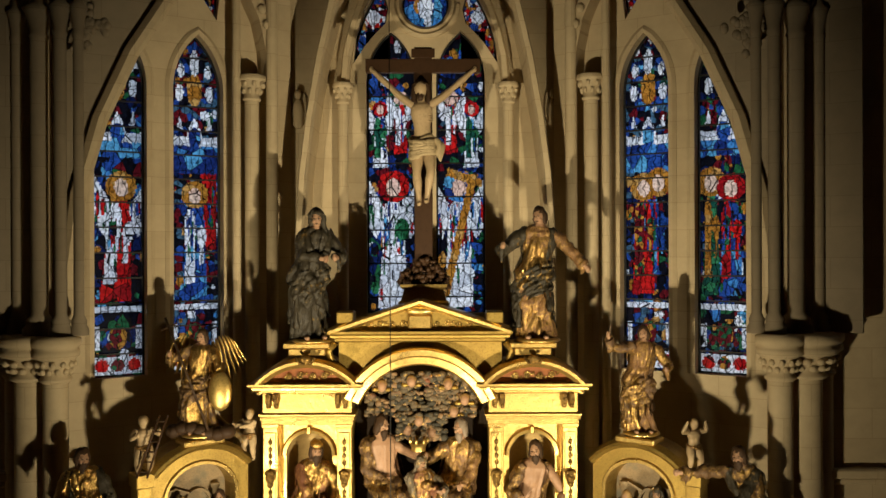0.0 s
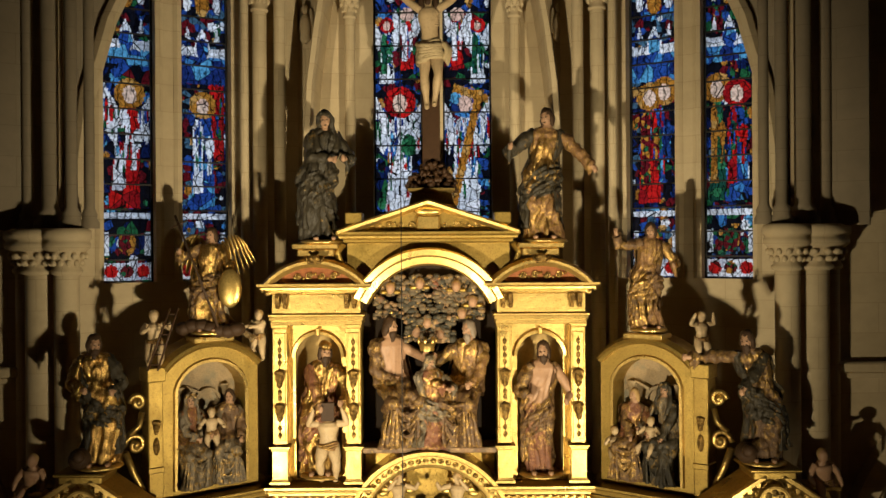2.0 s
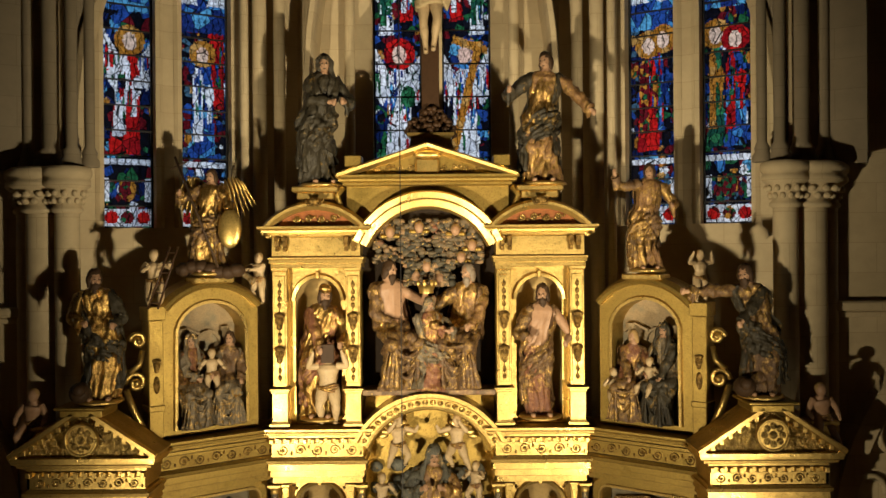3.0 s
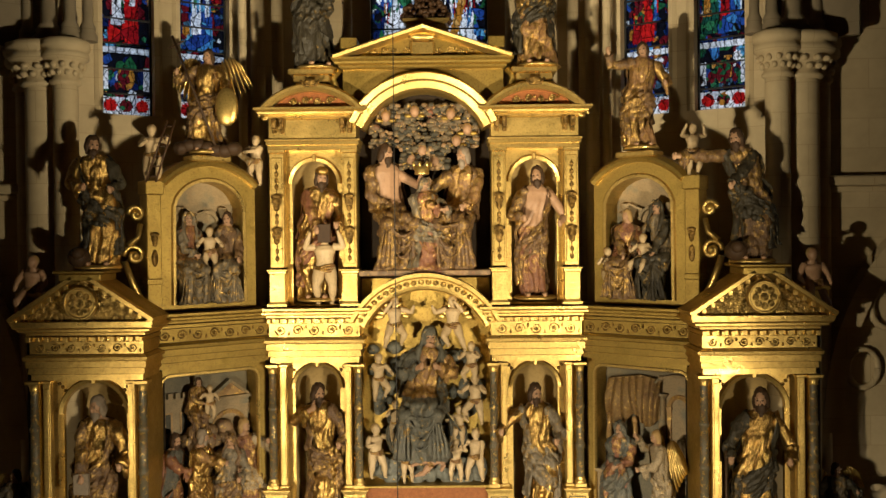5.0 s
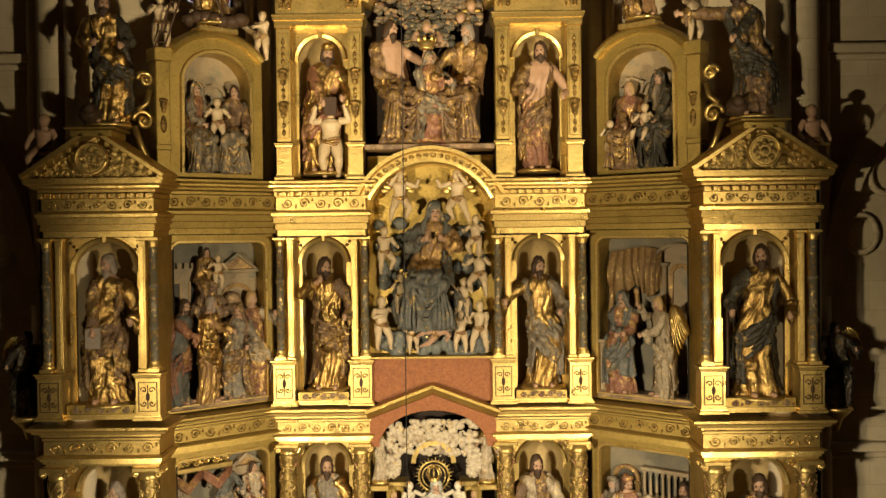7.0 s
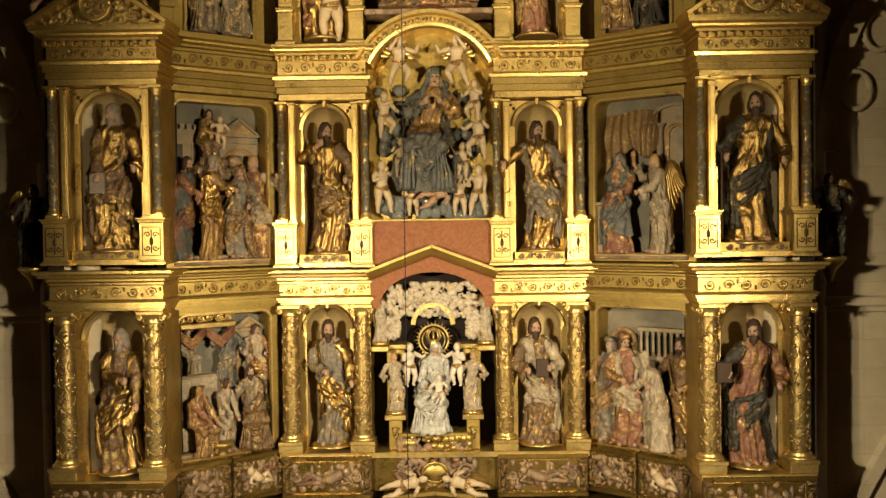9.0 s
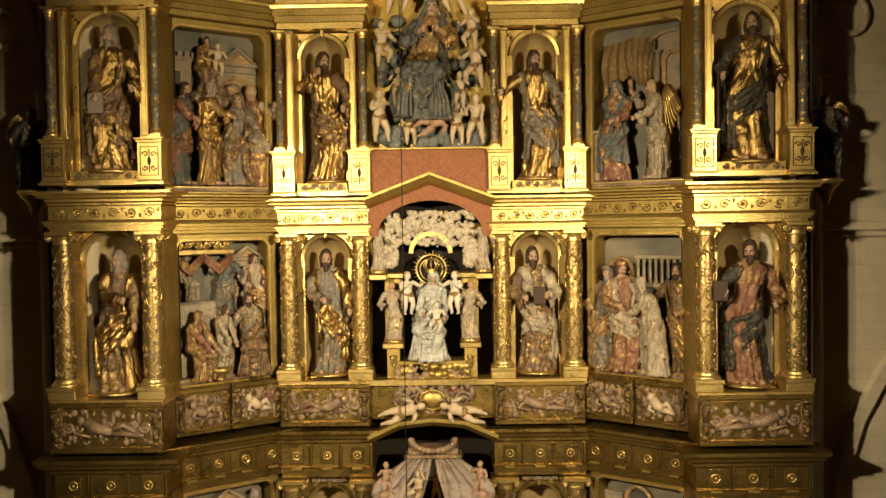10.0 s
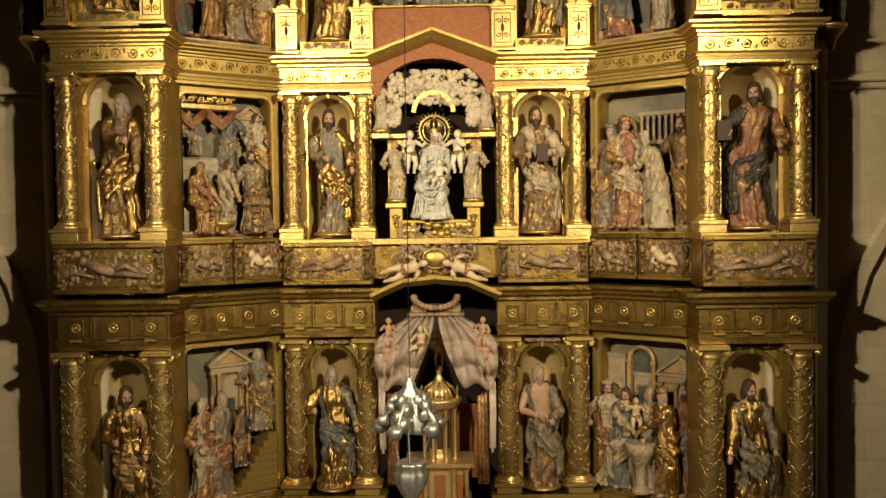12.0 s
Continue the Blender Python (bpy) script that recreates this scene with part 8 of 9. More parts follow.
for k in range(30):
    a = 2 * math.pi * k / 30
    tube(bm, [(0.17 * math.cos(a), 0, 0.17 * math.sin(a)), ((0.225 if k % 2 else 0.205) * math.cos(a), 0, (0.225 if k % 2 else 0.205) * math.sin(a))], 0.009, 5, 0, 0.003)
tagged(part("sunburst_halo", bm, gold, None, "", pose(0, VY + 0.08, 5.56)), "gilded ring halo with short rays behind the crown", "halo")
for s in (-1, 1):
    ped = thing("angel_pedestal", pose(s * 0.44, CY + 0.10, 4.335), "slim gilt pedestal with carved drops under an angel", "pedestal", "angel pedestals")
    part("shaft", boxes((-0.075, 0.075, -0.07, 0.07, 0.0, 0.34), b=0.006), gold_dull, ped)
    part("top", boxes((-0.12, 0.12, -0.11, 0.1, 0.342, 0.40), b=0.008), gold, ped)
    bm = bmesh.new()
    mask(bm, 0, -0.075, 0.2, 0.9)
    part("mask", bm, gold_carved, ped)
    part("upper_post", boxes((-0.10, 0.10, 0.08, 0.2, 0.402, 1.13), b=0.006), gold_dull, ped)
    part("upper_top", boxes((-0.15, 0.15, 0.0, 0.24, 1.132, 1.19), b=0.008), gold, ped)
    statue("small standing angel in a pale tunic beside the throne", s * 0.44, CY + 0.10, 4.74, 0.66, R_CREAM, R_CREAM, beard=False, hairm=hair_fair, arms=((-0.16, -0.16, 0.62), (0.16, -0.16, 0.62)), mantle=0, turn=-12 * s, group="throne angels")
    statue("small upper angel in pale drapery on the side ledge", s * 0.60, CY + 0.06, 5.53, 0.56, R_CREAM, R_OCHRE, beard=False, hairm=hair_fair, wings=True, arms=((-0.2, -0.14, 0.72), (0.2, -0.14, 0.6)), mantle=0, turn=-15 * s, group="throne angels")
    putto("nude ivory boy steadying the crowned figure", s * 0.27, CY + 0.02, 5.06, 0.46, -35 * s, ivory, arms=((-s * 0.35 if s > 0 else -0.1, -0.15, 0.75), (0.1 if s > 0 else 0.35, -0.15, 0.75)))
    part("ledge", boxes((s * 0.60 - 0.1, s * 0.60 + 0.1, -0.06, 0.3, 1.13, 1.19), b=0.008), gold, bpy.data.objects["central_gable_bay"])

# ---- carved groups in the oblique bays ----
def group(s, z, rows):
    for label, x, y, h, robe, mant, turn, kw in rows:
        p = cr(s, x, y)
        dz = kw.pop("dz", 0.0)
        statue(label, p.x, p.y, z + dz, h, robe, mant, name="relief_figure", turn=-s * OBA + turn, flat=0.85, base=False, group="relief figures", **kw)


S, K = dict, dict
group(-1, 8.98, [
    ("seated veiled woman in red and grey", -0.22, 0.06, 1.00, R_RED, R_GREY, 15, S(kind="sit", hood=True, beard=False, arms=((0.0, -0.2, 0.5), (0.22, -0.22, 0.52)))),
    ("seated woman in an olive robe", 0.22, 0.06, 1.00, R_BROWN, R_GREY, -15, S(kind="sit", beard=False, arms=((-0.22, -0.22, 0.52), (0.1, -0.2, 0.45)))),
])
p = cr(-1, 0.0, -0.04)
putto("nude carved child standing between two women", p.x, p.y, 9.30, 0.46, 20, arms=((-0.25, -0.1, 0.65), (0.25, -0.1, 0.65)))
group(1, 8.98, [
    ("seated woman in a green bodice and red skirt", -0.20, 0.06, 0.98, R_RED, R_BROWN, 12, S(kind="sit", beard=False, hairm=hair_fair, arms=((0.0, -0.2, 0.45), (0.2, -0.22, 0.5)))),
    ("seated veiled woman in a dark grey mantle", 0.20, 0.08, 1.08, R_GREY, R_DARK, -20, S(kind="sit", hood=True, beard=False, arms=((-0.2, -0.22, 0.5), (0.1, -0.22, 0.42)))),
])
p = cr(1, 0.06, -0.06)
putto("nude carved child on a woman's lap", p.x, p.y, 9.24, 0.44, -40, hips=0.42, arms=((-0.3, -0.1, 0.6), (0.2, -0.15, 0.6)), legs=((-0.25, -0.2, 0.1), (0.05, -0.25, 0.05)))
p = cr(1, -0.36, -0.06)
putto("small nude carved boy at a woman's knee", p.x, p.y, 9.04, 0.46, 30)

group(-1, 6.54, [
    ("kneeling man in a blue tunic", -0.46, 0.02, 1.10, R_BLUE, R_RED, 40, S(arms=((0.1, -0.2, 0.62), (0.2, -0.2, 0.6)), bow=0.1)),
    ("bowing figure in a long gilt cloak", -0.16, -0.04, 1.12, R_OCHRE, R_GOLD, 50, S(hairm=hair_grey, mantle=2, arms=((0.1, -0.25, 0.66), (0.22, -0.2, 0.66)), bow=0.08)),
    ("kneeling woman in grey drapery", 0.20, -0.02, 1.02, R_GREY, R_BROWN, -30, S(hood=True, beard=False, arms=((-0.25, -0.2, 0.62), (0.1, -0.2, 0.55)))),
    ("standing woman in a rosy robe with raised hand", 0.44, 0.08, 1.14, R_RED, R_CREAM, -10, S(beard=False, hairm=hair_fair, arms=((-0.1, -0.2, 0.55), (0.2, -0.2, 0.8)))),
    ("seated woman with a child above the group", -0.10, 0.12, 0.66, R_OCHRE, R_BROWN, 10, S(dz=1.0, kind="sit", beard=False, arms=((0.05, -0.2, 0.55), (0.2, -0.2, 0.55)))),
])
p = cr(-1, 0.0, 0.0)
putto("small nude carved child in a seated woman's arms", p.x, p.y, 7.74, 0.34, 30)
tagged(part("cloud_ledge", lumps(bmesh.new(), -0.22, 0.26, 0, 0.22, 0, 20, 0.09, 61, 1.2), flesh_relief, None, "", ob_m(-1, 7.42, 0.14)), "carved cloud ledge bearing a seated figure", "relief")
group(1, 6.54, [
    ("standing woman in a dark blue-grey mantle with folded arms", -0.28, 0.02, 1.10, R_RED, R_BLUE, 10, S(hood=True, beard=False, mantle=2, arms=((0.06, -0.2, 0.6), (-0.02, -0.2, 0.58)))),
    ("kneeling winged figure in a cream robe", 0.24, 0.0, 1.06, R_CREAM, R_CREAM, -45, S(beard=False, hairm=hair_fair, wings=True, bow=0.1, mantle=1, arms=((-0.2, -0.2, 0.92), (0.0, -0.25, 0.62)))),
])
bm = bmesh.new()
rows = []
for j in range(27):
    v = j / 26
    row = []
    for i in range(61):
        u = i / 60
        pinch = 0.55 + 0.45 * abs(math.sin(math.pi * (2 * u + 0.02))) ** 0.7
        zz = 1.60 - 0.10 * abs(u - 0.62) - v * (0.30 + 0.22 * (1 - pinch) + 0.24 * abs(math.sin(math.pi * 2 * u)))
        row.append(bm.verts.new((-0.50 + 0.64 * u, -0.05 * math.sin(math.pi * v) - 0.05 * abs(math.sin(u * 24 + 2.0 * v * math.cos(math.pi * 2 * u))) * (0.4 + v), zz)))
    rows.append(row)
for p, q in zip(rows, rows[1:]):
    for i in range(60):
        bm.faces.new((p[i], q[i], q[i + 1], p[i + 1])).smooth = True
bmesh.ops.solidify(bm, geom=list(bm.faces), thickness=0.012)
for x, zz in ((-0.49, 1.16), (-0.18, 1.1), (0.13, 1.16)):
    ball(bm, (x, -0.01, zz), (0.035, 0.03, 0.04), 0, 8, 6)
    tube(bm, [(x, -0.01, zz), (x + 0.01, -0.01, zz - 0.12), (x - 0.005, -0.01, zz - 0.3)], 0.026, 7, 0, 0.034)
tagged(part("carved_curtain", bm, ochre_paint, None, "", ob_m(1, 6.54, 0.2)), "carved gilt curtain hanging in folds", "curtain")

group(-1, 4.42, [
    ("seated woman bathing a child in orange drapery", -0.34, -0.02, 0.78, R_RED, R_OCHRE, 20, S(kind="sit", beard=False, hood=True, arms=((0.1, -0.25, 0.4), (0.2, -0.25, 0.42)), bow=0.15)),
    ("kneeling woman in a cream dress", -0.02, 0.0, 0.80, R_CREAM, R_CREAM, 30, S(beard=False, bow=0.12, arms=((-0.1, -0.2, 0.5), (0.0, -0.25, 0.45)))),
    ("seated man in grey and green cloth", 0.32, -0.02, 0.94, R_GREY, R_BROWN, -25, S(kind="sit", arms=((-0.2, -0.2, 0.5), (0.0, -0.2, 0.5)))),
    ("standing woman in a pale rose robe", 0.44, 0.12, 0.80, R_CREAM, R_RED, -10, S(dz=0.55, beard=False, arms=((-0.1, -0.2, 0.55), (0.1, -0.2, 0.6)))),
    ("attendant in blue beside the bed", 0.10, 0.12, 0.72, R_BLUE, R_GREY, 0, S(dz=0.68, beard=False, arms=((-0.25, -0.1, 0.8), (0.1, -0.2, 0.6)))),
    ("reclining figure propped in bed", -0.36, 0.16, 0.50, R_CREAM, R_CREAM, 30, S(dz=0.86, kind="sit", beard=False, hood=True)),
])
bed = thing("carved_bed", ob_m(-1, 4.42, 0.1), "carved canopied bed with pale draped covers", "bed")
bm = boxes((-0.50, 0.12, 0.0, 0.14, 0.0, 0.84), b=0.03)
part("mattress", bm, R_CREAM, bed)
bm = boxes((-0.54, 0.16, -0.06, 0.14, 1.36, 1.42), b=0.01)
scrolls(bm, -0.52, 0.14, 1.42, 1.52, -0.04, 6, 0.012, 8)
part("canopy", bm, gold, bed)
bm = bmesh.new()
for k in range(2):
    for i in range(4):
        tube(bm, [(-0.52 + 0.34 * k, -0.04 + 0.012 * i, 1.36 - 0.02 * i), (-0.36 + 0.34 * k, -0.06, 1.24 - 0.03 * i), (-0.2 + 0.34 * k, -0.04, 1.36 - 0.02 * i)], 0.022, 6)
part("swag", bm, R_RED, bed)
tagged(part("carved_basin", lathe(bmesh.new(), [(0.06, 0), (0.05, 0.04), (0.12, 0.08), (0.14, 0.13), (0.12, 0.13)], 14), gold_dull, None, "", ob_m(-1, 4.42, -0.12, -0.10)), "small gilt basin on the ground", "basin")
group(1, 4.42, [
    ("standing old man in grey cap", -0.42, 0.06, 1.16, R_GREY, R_OCHRE, 10, S(hairm=hair_grey, cap=True)),
    ("standing woman in a red dress clasping another's hands", -0.18, -0.02, 1.22, R_RED, R_CREAM, 25, S(beard=False, cap=True, mantle=2, arms=((0.0, -0.2, 0.6), (0.22, -0.22, 0.55)))),
    ("bowing veiled woman in a wide striped cream mantle", 0.22, -0.04, 1.04, R_CREAM, R_CREAM, -35, S(hood=True, beard=False, mantle=2, bow=0.2, lean=-0.14, hem=1.3, arms=((-0.3, -0.2, 0.62), (-0.2, -0.2, 0.55)))),
    ("bearded man looking on from behind", 0.44, 0.12, 1.20, R_BROWN, R_OCHRE, -20, S(arms=((-0.2, -0.2, 0.65), (0.1, -0.15, 0.55)))),
])
group(-1, 1.5, [
    ("standing woman in a rosy robe", -0.34, 0.0, 1.12, R_RED, R_CREAM, 25, S(hood=True, beard=False)),
    ("standing bearded man in grey beside her", -0.12, 0.06, 1.14, R_GREY, R_RED, 20, S(hairm=hair_grey)),
    ("small girl climbing the stair", 0.12, 0.04, 0.66, R_BLUE, R_RED, 40, S(dz=0.3, beard=False)),
    ("robed priest waiting at the stair top", 0.40, 0.10, 0.92, R_GREY, R_BROWN, -20, S(dz=0.66, hairm=hair_grey)),
])
st = thing("carved_stair", ob_m(-1, 1.5, 0.0), "carved flight of small gilt steps", "stair")
for k in range(8):
    part("step", boxes((0.02 + 0.055 * k, 0.52, -0.08, 0.2, 0.08 * k, 0.08 * k + 0.078), b=0.004), gold_dull, st)
group(1, 1.5, [
    ("standing woman in pale cloth with headdress", -0.44, 0.04, 1.18, R_CREAM, R_RED, 15, S(beard=False, cap=True)),
    ("woman in green holding the child", -0.26, 0.02, 1.12, R_BLUE, R_CREAM, 20, S(beard=False, arms=((0.1, -0.2, 0.6), (0.25, -0.2, 0.6)))),
    ("old man in cream robe bending over the basin", 0.06, 0.10, 1.14, R_CREAM, R_GREY, 0, S(hairm=hair_grey, arms=((-0.2, -0.2, 0.55), (0.0, -0.2, 0.5)))),
    ("tall robed priest in ochre cope", 0.26, 0.0, 1.16, R_OCHRE, R_GOLD, -30, S(mantle=2, hairm=hair_grey, cap=True, arms=((-0.3, -0.2, 0.6), (-0.2, -0.2, 0.55)))),
    ("onlooker in red behind the priest", 0.46, 0.14, 1.24, R_RED, R_GREY, -30, S()),
])
p = cr(1, -0.06, -0.08)
putto("nude carved child held over the basin", p.x, p.y, 2.16, 0.36, 0)
tagged(part("carved_font", lathe(bmesh.new(), [(0.1, 0), (0.1, 0.04), (0.05, 0.1), (0.06, 0.3), (0.14, 0.42), (0.17, 0.56), (0.14, 0.56)], 16), R_CREAM, None, "", ob_m(1, 1.5, -0.1, 0.0)), "pale carved round font on a stem", "font")

# ---- lowest middle bay: drawn canopy and tabernacle ----
LY = CY - 0.02
can = thing("carved_canopy", pose(0, LY, 0), "carved rosy-grey canopy drawn apart by boys", "canopy")
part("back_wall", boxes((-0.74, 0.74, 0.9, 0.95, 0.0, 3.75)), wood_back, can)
bm = boxes((-0.28, 0.28, -0.14, 0.1, 3.50, 3.58), (-0.32, 0.32, -0.17, 0.1, 3.46, 3.50), b=0.012)
part("canopy_ring", bm, flesh_relief, can)
bm = bmesh.new()
for i in range(15):
    a = math.pi * i / 14
    ball(bm, (-0.24 * math.cos(a), -0.2, 3.68 - 0.12 * math.sin(a)), (0.042, 0.035, 0.035), 0, 8, 6)
part("garland", bm, flesh_relief, can)
curtain_cloth = painted("rosy_grey_carved_cloth", [(0.50, 0.37, 0.26), (0.60, 0.47, 0.34), (0.38, 0.26, 0.18)], 4.0, 0.0, 0.5, 0.3)
for s in (-1, 1):
    bm = bmesh.new()
    n, m = 72, 40
    rows = []
    for j in range(m + 1):
        v = j / m
        row = []
        for i in range(n + 1):
            u = i / n
            inner, outer = 0.012 + 0.27 * v ** 1.4, 0.28 + 0.40 * math.sin(min(1.0, v * 2.0) * math.pi / 2)
            x = inner + (outer - inner) * u
            zb = 3.47 - v * (0.74 - 0.06 * u + 0.05 * math.sin(u * 9 + 1)) - 0.10 * math.sin(math.pi * u) * v
            fold = 0.07 * abs(math.sin(u * 17 * (1 - 0.35 * v) + 4 * v)) * (1 - 0.7 * v) + 0.13 * abs(math.sin(v * 8.5 - 3.0 * u + 1.6 * math.sin(2.6 * u))) * v ** 0.7
            y = -0.06 - 0.22 * math.sin(math.pi * min(1, v * 0.9)) * (0.5 + 0.5 * u) - fold
            row.append(bm.verts.new((s * x, y, zb)))
        rows.append(row)
    for a, b in zip(rows, rows[1:]):
        for i in range(n):
            q = (a[i], a[i + 1], b[i + 1], b[i])
            bm.faces.new(q if s < 0 else q[::-1]).smooth = True
    r = bmesh.ops.solidify(bm, geom=list(bm.faces), thickness=0.012)
    part("curtain", bm, curtain_cloth, can, "carved curtain in deep folds")
    bm = bmesh.new()
    for i in range(3):
        x = s * (0.60 + 0.02 * i)
        tube(bm, [(x, -0.1 + 0.02 * (i % 2), 2.75 - 0.02 * i), (x + s * 0.01, -0.06 + 0.02 * (i % 3), 2.4), (x, -0.06, 1.95 - 0.05 * (i % 2))], 0.022, 7, 0, 0.018)
    part("hanging_end", bm, curtain_cloth, can)
    bm = bmesh.new()
    for k in range(3):
        x = s * (0.48 + 0.04 * k)
        tube(bm, [(x, 0.1, 2.8), (x, 0.1, 1.5)], 0.03, 8)
    part("inner_hanging", bm, R_RED, can)
    putto("nude carved boy lifting the canopy", s * 0.54, LY - 0.30, 2.80, 0.40, -20 * s, skin, arms=((-0.2, -0.1, 0.9), (0.2, -0.1, 0.85)))
    putto("nude carved boy crouching in the canopy folds", s * 0.52, LY - 0.28, 3.10, 0.34, -30 * s, skin, arms=((-0.25, -0.1, 0.8), (0.2, -0.1, 0.6)))
    if s < 0:
        putto("nude carved boy stretching across the canopy", s * 0.16, LY - 0.34, 2.98, 0.38, -30, skin_pale, arms=((-0.3, -0.1, 0.6), (0.15, -0.1, 1.05)), legs=((-0.35, -0.05, 0.2), (-0.15, -0.05, 0.05)))
    bm = nude(bmesh.new(), 0.52, arms=((-0.2, -0.15, 0.75), (0.2, -0.15, 0.75)), chubby=1.4)
    tagged(part("putto", bm, [R_RED, R_OCHRE, skin_pale, hair, gold], None, "", pose(s * 0.60, CY - 0.16, 3.90, 0, -s * 72, 0)), "reclining nude carved boy holding the garland", "statue", "putti")

tab = thing("tabernacle", pose(0.02, LY + 0.15, 1.42), "pale gilded tabernacle shaped as a small domed temple", "tabernacle")
part("lower_body", moulding(0.62, 0.5, [(0.05, -1.42), (0.05, -0.1), (0.0, -0.06), (0.0, 0.28), (0.05, 0.32), (0.08, 0.34), (0.08, 0.38)]), gold_pale, tab, "", pose(0, -0.25, 0))
for x in (-0.235, 0.0, 0.235):
    part("lower_panel", boxes((x - 0.06, x + 0.06, -0.262, -0.25, -0.02, 0.24), b=0.004), red_damask, tab, "reddish painted panel")
for x in (-0.3, -0.16, 0.16, 0.3):
    part("lower_column", lathe(bmesh.new(), [(0.035, -0.05), (0.026, 0.0), (0.024, 0.24), (0.036, 0.30)], 10, x, -0.29), gold_pale, tab)
drum = part("drum", lathe(bmesh.new(), [(0.15, 0.38), (0.15, 0.44), (0.13, 0.45), (0.13, 0.95), (0.15, 0.96)], 8), gold_pale, tab)
for k in range(8):
    a = math.pi / 8 + k * math.pi / 4
    part("colonnette", lathe(bmesh.new(), [(0.028, 0.38), (0.018, 0.42), (0.016, 0.9), (0.03, 0.95)], 8, 0.19 * math.cos(a), 0.19 * math.sin(a)), gold_pale, tab)
for k in range(8):
    a = k * math.pi / 4
    part("arched_panel", boxes((-0.03, 0.03, -0.004, 0.0, 0.5, 0.82)), dark_wood, drum, "", pose(0.126 * math.cos(a), 0.126 * math.sin(a), 0, 0, 0, math.degrees(a) + 90))
part("upper_cornice", lathe(bmesh.new(), [(0.19, 0.96), (0.24, 0.99), (0.24, 1.02), (0.26, 1.04), (0.26, 1.07), (0.2, 1.08)], 8), gold_pale, tab)
bm = lathe(bmesh.new(), [(0.16, 1.08), (0.17, 1.12), (0.13, 1.2), (0.06, 1.26), (0.05, 1.30), (0.025, 1.34), (0.05, 1.40), (0.03, 1.44)], 16)
for k in range(8):
    a = k * math.pi / 4
    tube(bm, [(0.2 * math.cos(a), 0.2 * math.sin(a), 1.10), (0.15 * math.cos(a), 0.15 * math.sin(a), 1.19), (0.07 * math.cos(a), 0.07 * math.sin(a), 1.25)], 0.018, 6)
part("dome", bm, gold_pale, tab)
for k in range(8):
    a = math.pi / 8 + k * math.pi / 4
    part("urn", lathe(bmesh.new(), [(0.012, 1.08), (0.022, 1.12), (0.012, 1.15), (0.016, 1.17), (0.004, 1.2)], 8, 0.225 * math.cos(a), 0.225 * math.sin(a)), gold_pale, tab)
bm = nude(bmesh.new(), 0.40, arms=((-0.2, -0.1, 0.85), (0.2, -0.1, 0.55)), chubby=1.0)
tagged(part("finial_figure", bm, [gold, gold, gold, gold, gold], None, "", pose(0.02, LY + 0.15, 2.85)), "small gilt figure standing on the tabernacle dome", "statue")
tagged(part("wooden_panel", boxes((-0.3, 0.3, 0, 0.04, 0, 0.9), b=0.01), red_damask, None, "", pose(0.2, LY + 0.6, 1.42)), "reddish-brown panel behind the tabernacle", "panel")

# ---- altar base, out of sight below, and the floor step ----
for s in (-1, 1):
    tagged(part("altar_base", moulding(CW + 0.1, 0.6, [(0.08, 0.0), (0.08, 0.2), (0.0, 0.24), (0.0, 1.2), (0.08, 1.3), (0.08, 1.42)]), gold_dull, None, "", pose(s * CT, CY - 0.02, 0)), "plain dull gilded base under the niche tower", "base", "altar bases")
    tagged(part("altar_base", moulding(OW + 0.1, 0.8, [(0.08, 0.0), (0.08, 0.2), (0.0, 0.24), (0.0, 1.2), (0.08, 1.3), (0.08, 1.42)]), gold_dull, None, "", pose(s * OT, OY - 0.02, 0)), "plain dull gilded base under the outer tower", "base", "altar bases")
    tagged(part("altar_base", moulding(OBW, 0.5, [(0.02, 0.0), (0.02, 0.2), (0.0, 0.24), (0.0, 1.2), (0.04, 1.3), (0.04, 1.42)]), gold_dull, None, "", ob_m(s, 0, -0.06)), "plain dull gilded base under the relief bay", "base", "altar bases")
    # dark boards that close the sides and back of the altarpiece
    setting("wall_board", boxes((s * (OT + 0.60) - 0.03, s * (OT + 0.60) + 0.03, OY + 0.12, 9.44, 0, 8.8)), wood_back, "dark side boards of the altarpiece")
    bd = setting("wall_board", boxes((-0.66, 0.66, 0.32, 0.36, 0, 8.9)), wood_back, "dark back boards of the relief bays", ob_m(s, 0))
    # winged figure on a bracket at the dark edge of the altarpiece
    br = tagged(part("wall_bracket", lathe(bmesh.new(), [(0.03, -0.22), (0.07, -0.1), (0.14, -0.03), (0.15, 0.0)], 12), gold_dull, None, "", pose(s * 4.14, 9.10, 6.46)), "small dull bracket on the side of the altarpiece", "bracket", "side brackets")
    box_ = tagged(part("bracket_arm", boxes((-0.03, 0.03, 0, 0.3, -0.06, 0.0)), dark_wood, None, "", pose(s * 4.14, 9.18, 6.44)), "dark timber arm holding a bracket to the wall", "bracket", "side brackets")
    statue("dim carved figure on a bracket in the shadow", s * 4.14, 9.08, 6.46, 0.86, R_GREY, R_DARK, beard=False, wings=True, arms=((-0.2, -0.15, 0.6), (0.2, -0.15, 0.7)), group="edge figures")

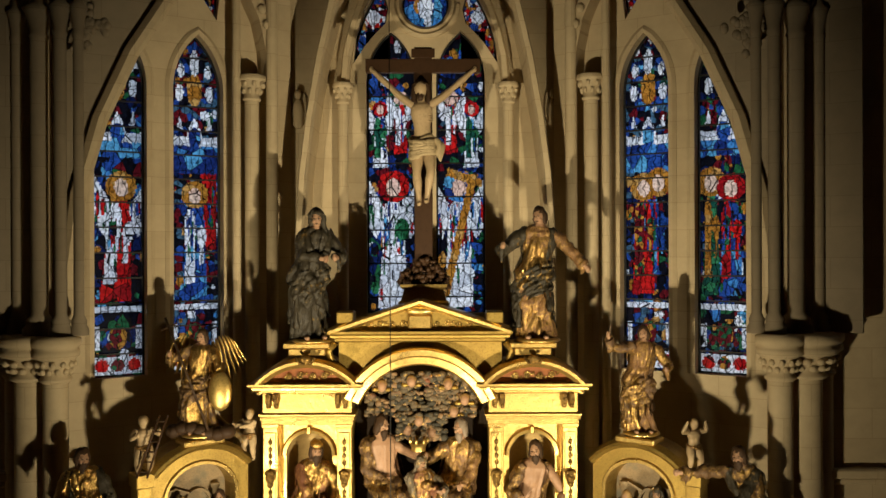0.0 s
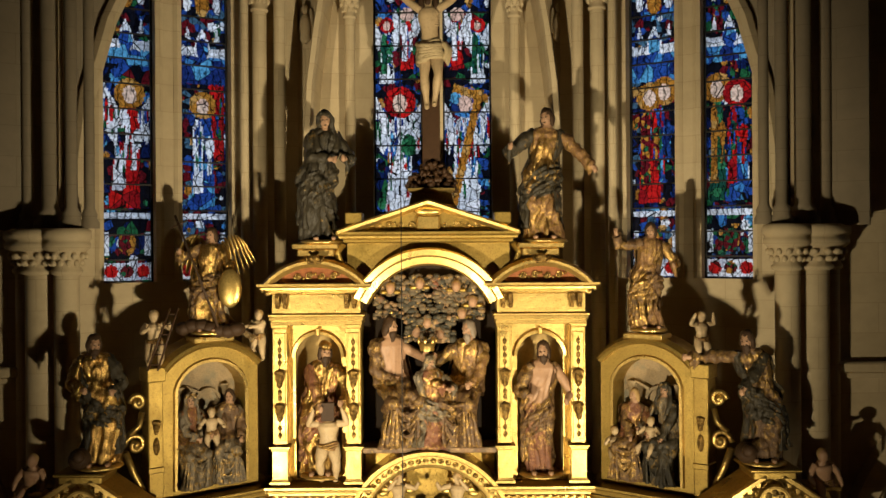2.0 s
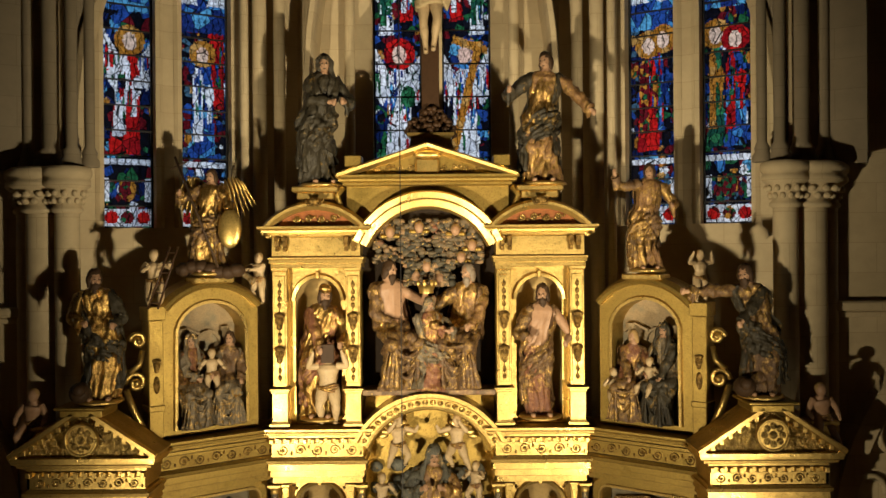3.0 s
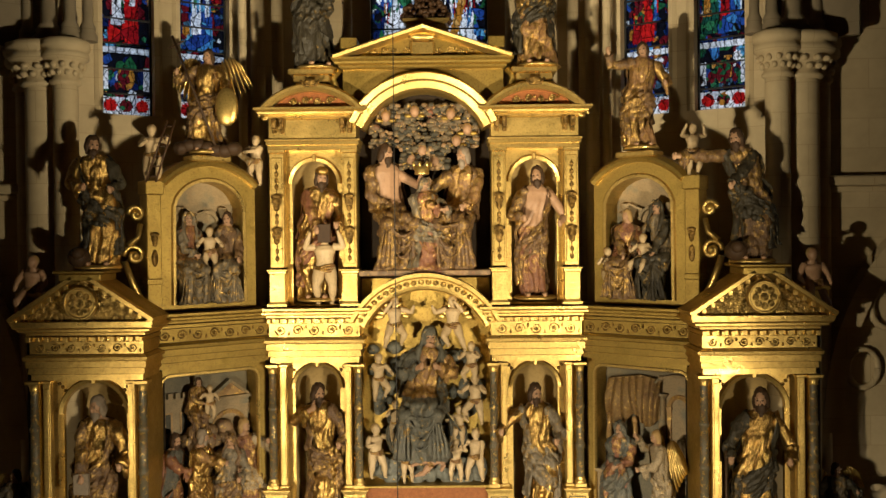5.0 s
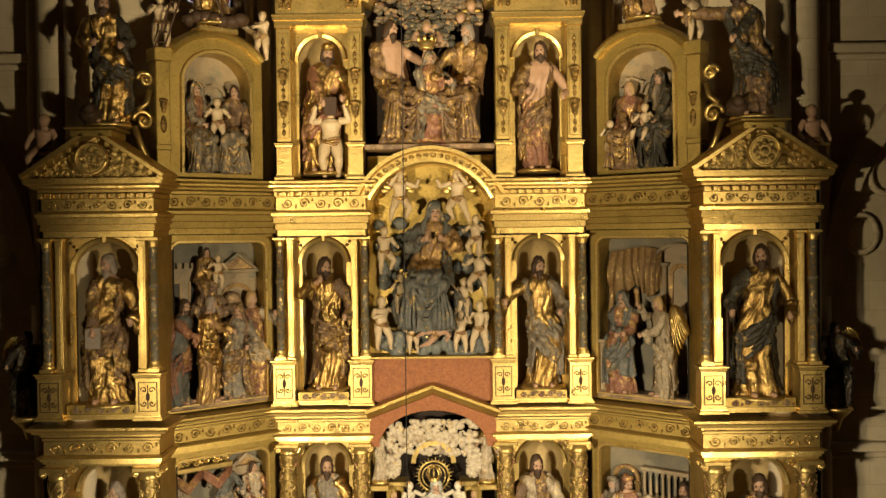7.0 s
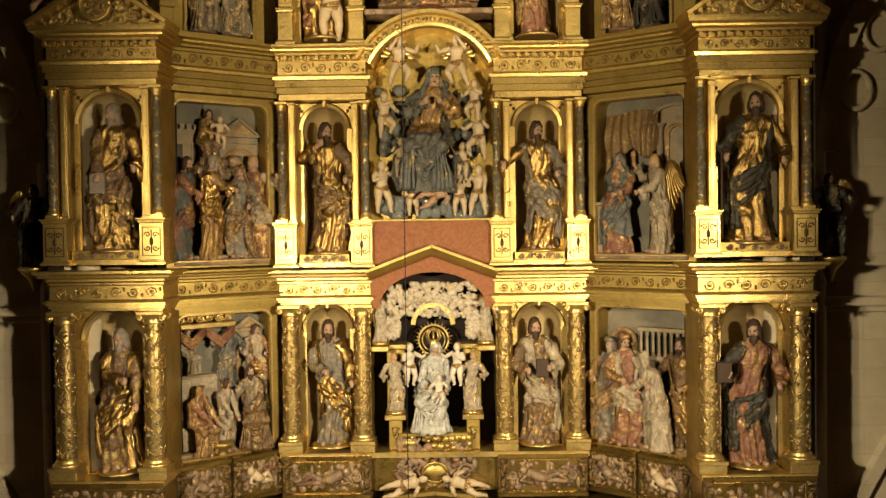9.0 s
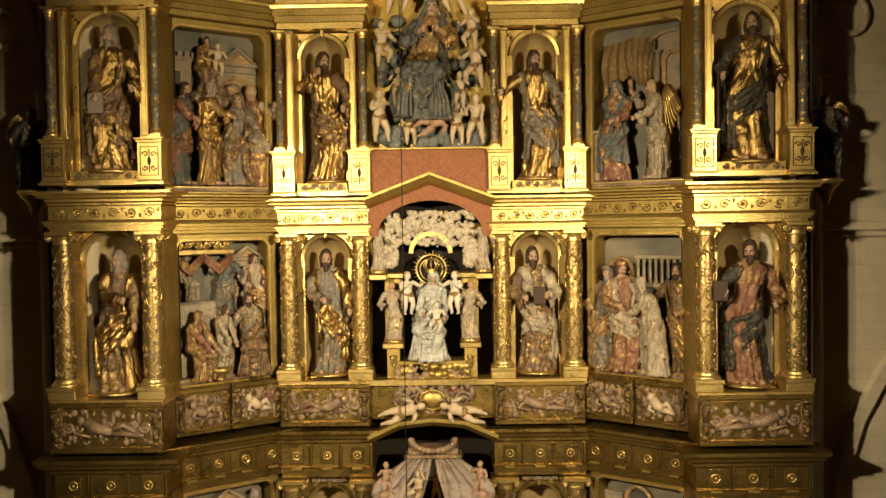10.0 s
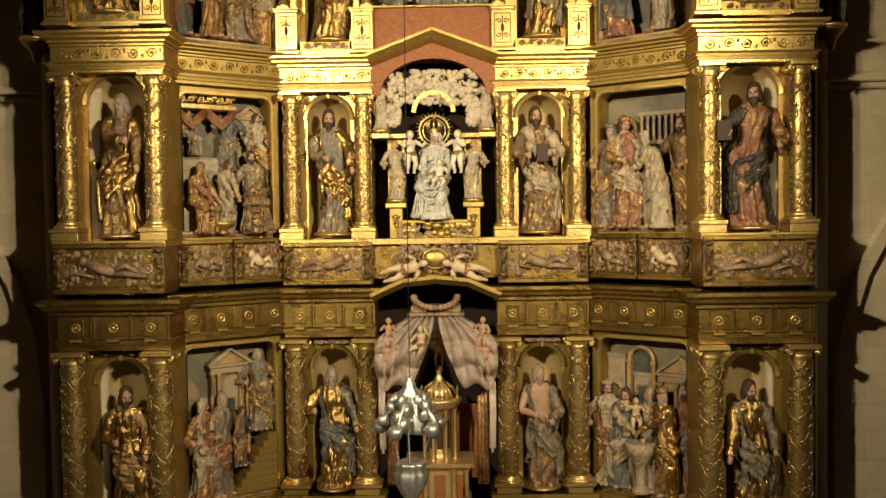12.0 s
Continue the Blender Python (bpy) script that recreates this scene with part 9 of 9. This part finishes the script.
# ---- hanging silver lamp and its cable ----
lampx, lampy = -0.20, 7.80
cable = tagged(part("hanging_cable", tube(bmesh.new(), [(lampx, lampy, 3.08), (lampx, lampy, 10.0), (lampx, lampy, 18.02)], 0.0042, 6), iron, None, ""), "thin dark cable hanging from the vault", "cable")
lamp = thing("sanctuary_lamp", pose(lampx, lampy, 2.2), "tarnished silver hanging lamp with pierced scrolls on chains", "hanging lamp")
part("crown_cap", lathe(bmesh.new(), [(0.02, 0.90), (0.035, 0.87), (0.05, 0.85), (0.045, 0.82), (0.10, 0.77), (0.09, 0.72), (0.13, 0.66), (0.12, 0.60), (0.19, 0.52), (0.17, 0.46), (0.20, 0.42), (0.10, 0.40)], 40, flute=0.14, flutes=6), silver, lamp)
part("ring", tube(bmesh.new(), [(0.028 * math.cos(k * math.pi / 6), 0, 0.90 + 0.028 * math.sin(k * math.pi / 6)) for k in range(13)], 0.006, 6), silver, lamp)
for k in range(5):
    a = 2 * math.pi * (k + 0.5) / 5
    c, d = math.cos(a), math.sin(a)
    bm = bmesh.new()
    tube(bm, [(0.11 * c, 0.11 * d, 0.74), (0.18 * c, 0.18 * d, 0.66), (0.25 * c, 0.25 * d, 0.56), (0.31 * c, 0.31 * d, 0.48), (0.27 * c, 0.27 * d, 0.42), (0.22 * c, 0.22 * d, 0.47)], 0.030, 7, 0, 0.018)
    for q in range(5):
        ball(bm, ((0.12 + 0.04 * q) * c - 0.06 * d * (q % 2 - 0.5), (0.12 + 0.04 * q) * d + 0.06 * c * (q % 2 - 0.5), 0.70 - 0.06 * q), (0.04 + 0.008 * q, 0.04 + 0.008 * q, 0.06), 0, 8, 6)
    crumple(bm, 0, 0.035, 16.0, k, (0,))
    part("scroll_arm", bm, silver, lamp, "leafy silver scroll")
part("bowl", lathe(bmesh.new(), [(0.015, -0.32), (0.04, -0.28), (0.03, -0.24), (0.08, -0.18), (0.14, -0.06), (0.15, 0.04), (0.12, 0.08), (0.14, 0.10), (0.13, 0.13), (0.10, 0.14)], 36, flute=0.08, flutes=9), silver, lamp)
for k in range(3):
    a = 2 * math.pi * k / 3 + 0.5
    bm = bmesh.new()
    n = 16
    for i in range(n):
        z0 = 0.12 + (0.5 - 0.12) * i / n
        q = 0.13 + 0.11 * (i / n)
        ball(bm, (q * math.cos(a), q * math.sin(a), z0), (0.009, 0.006, 0.015) if i % 2 else (0.006, 0.009, 0.015), 0, 6, 4)
    part("chain", bm, silver, lamp)
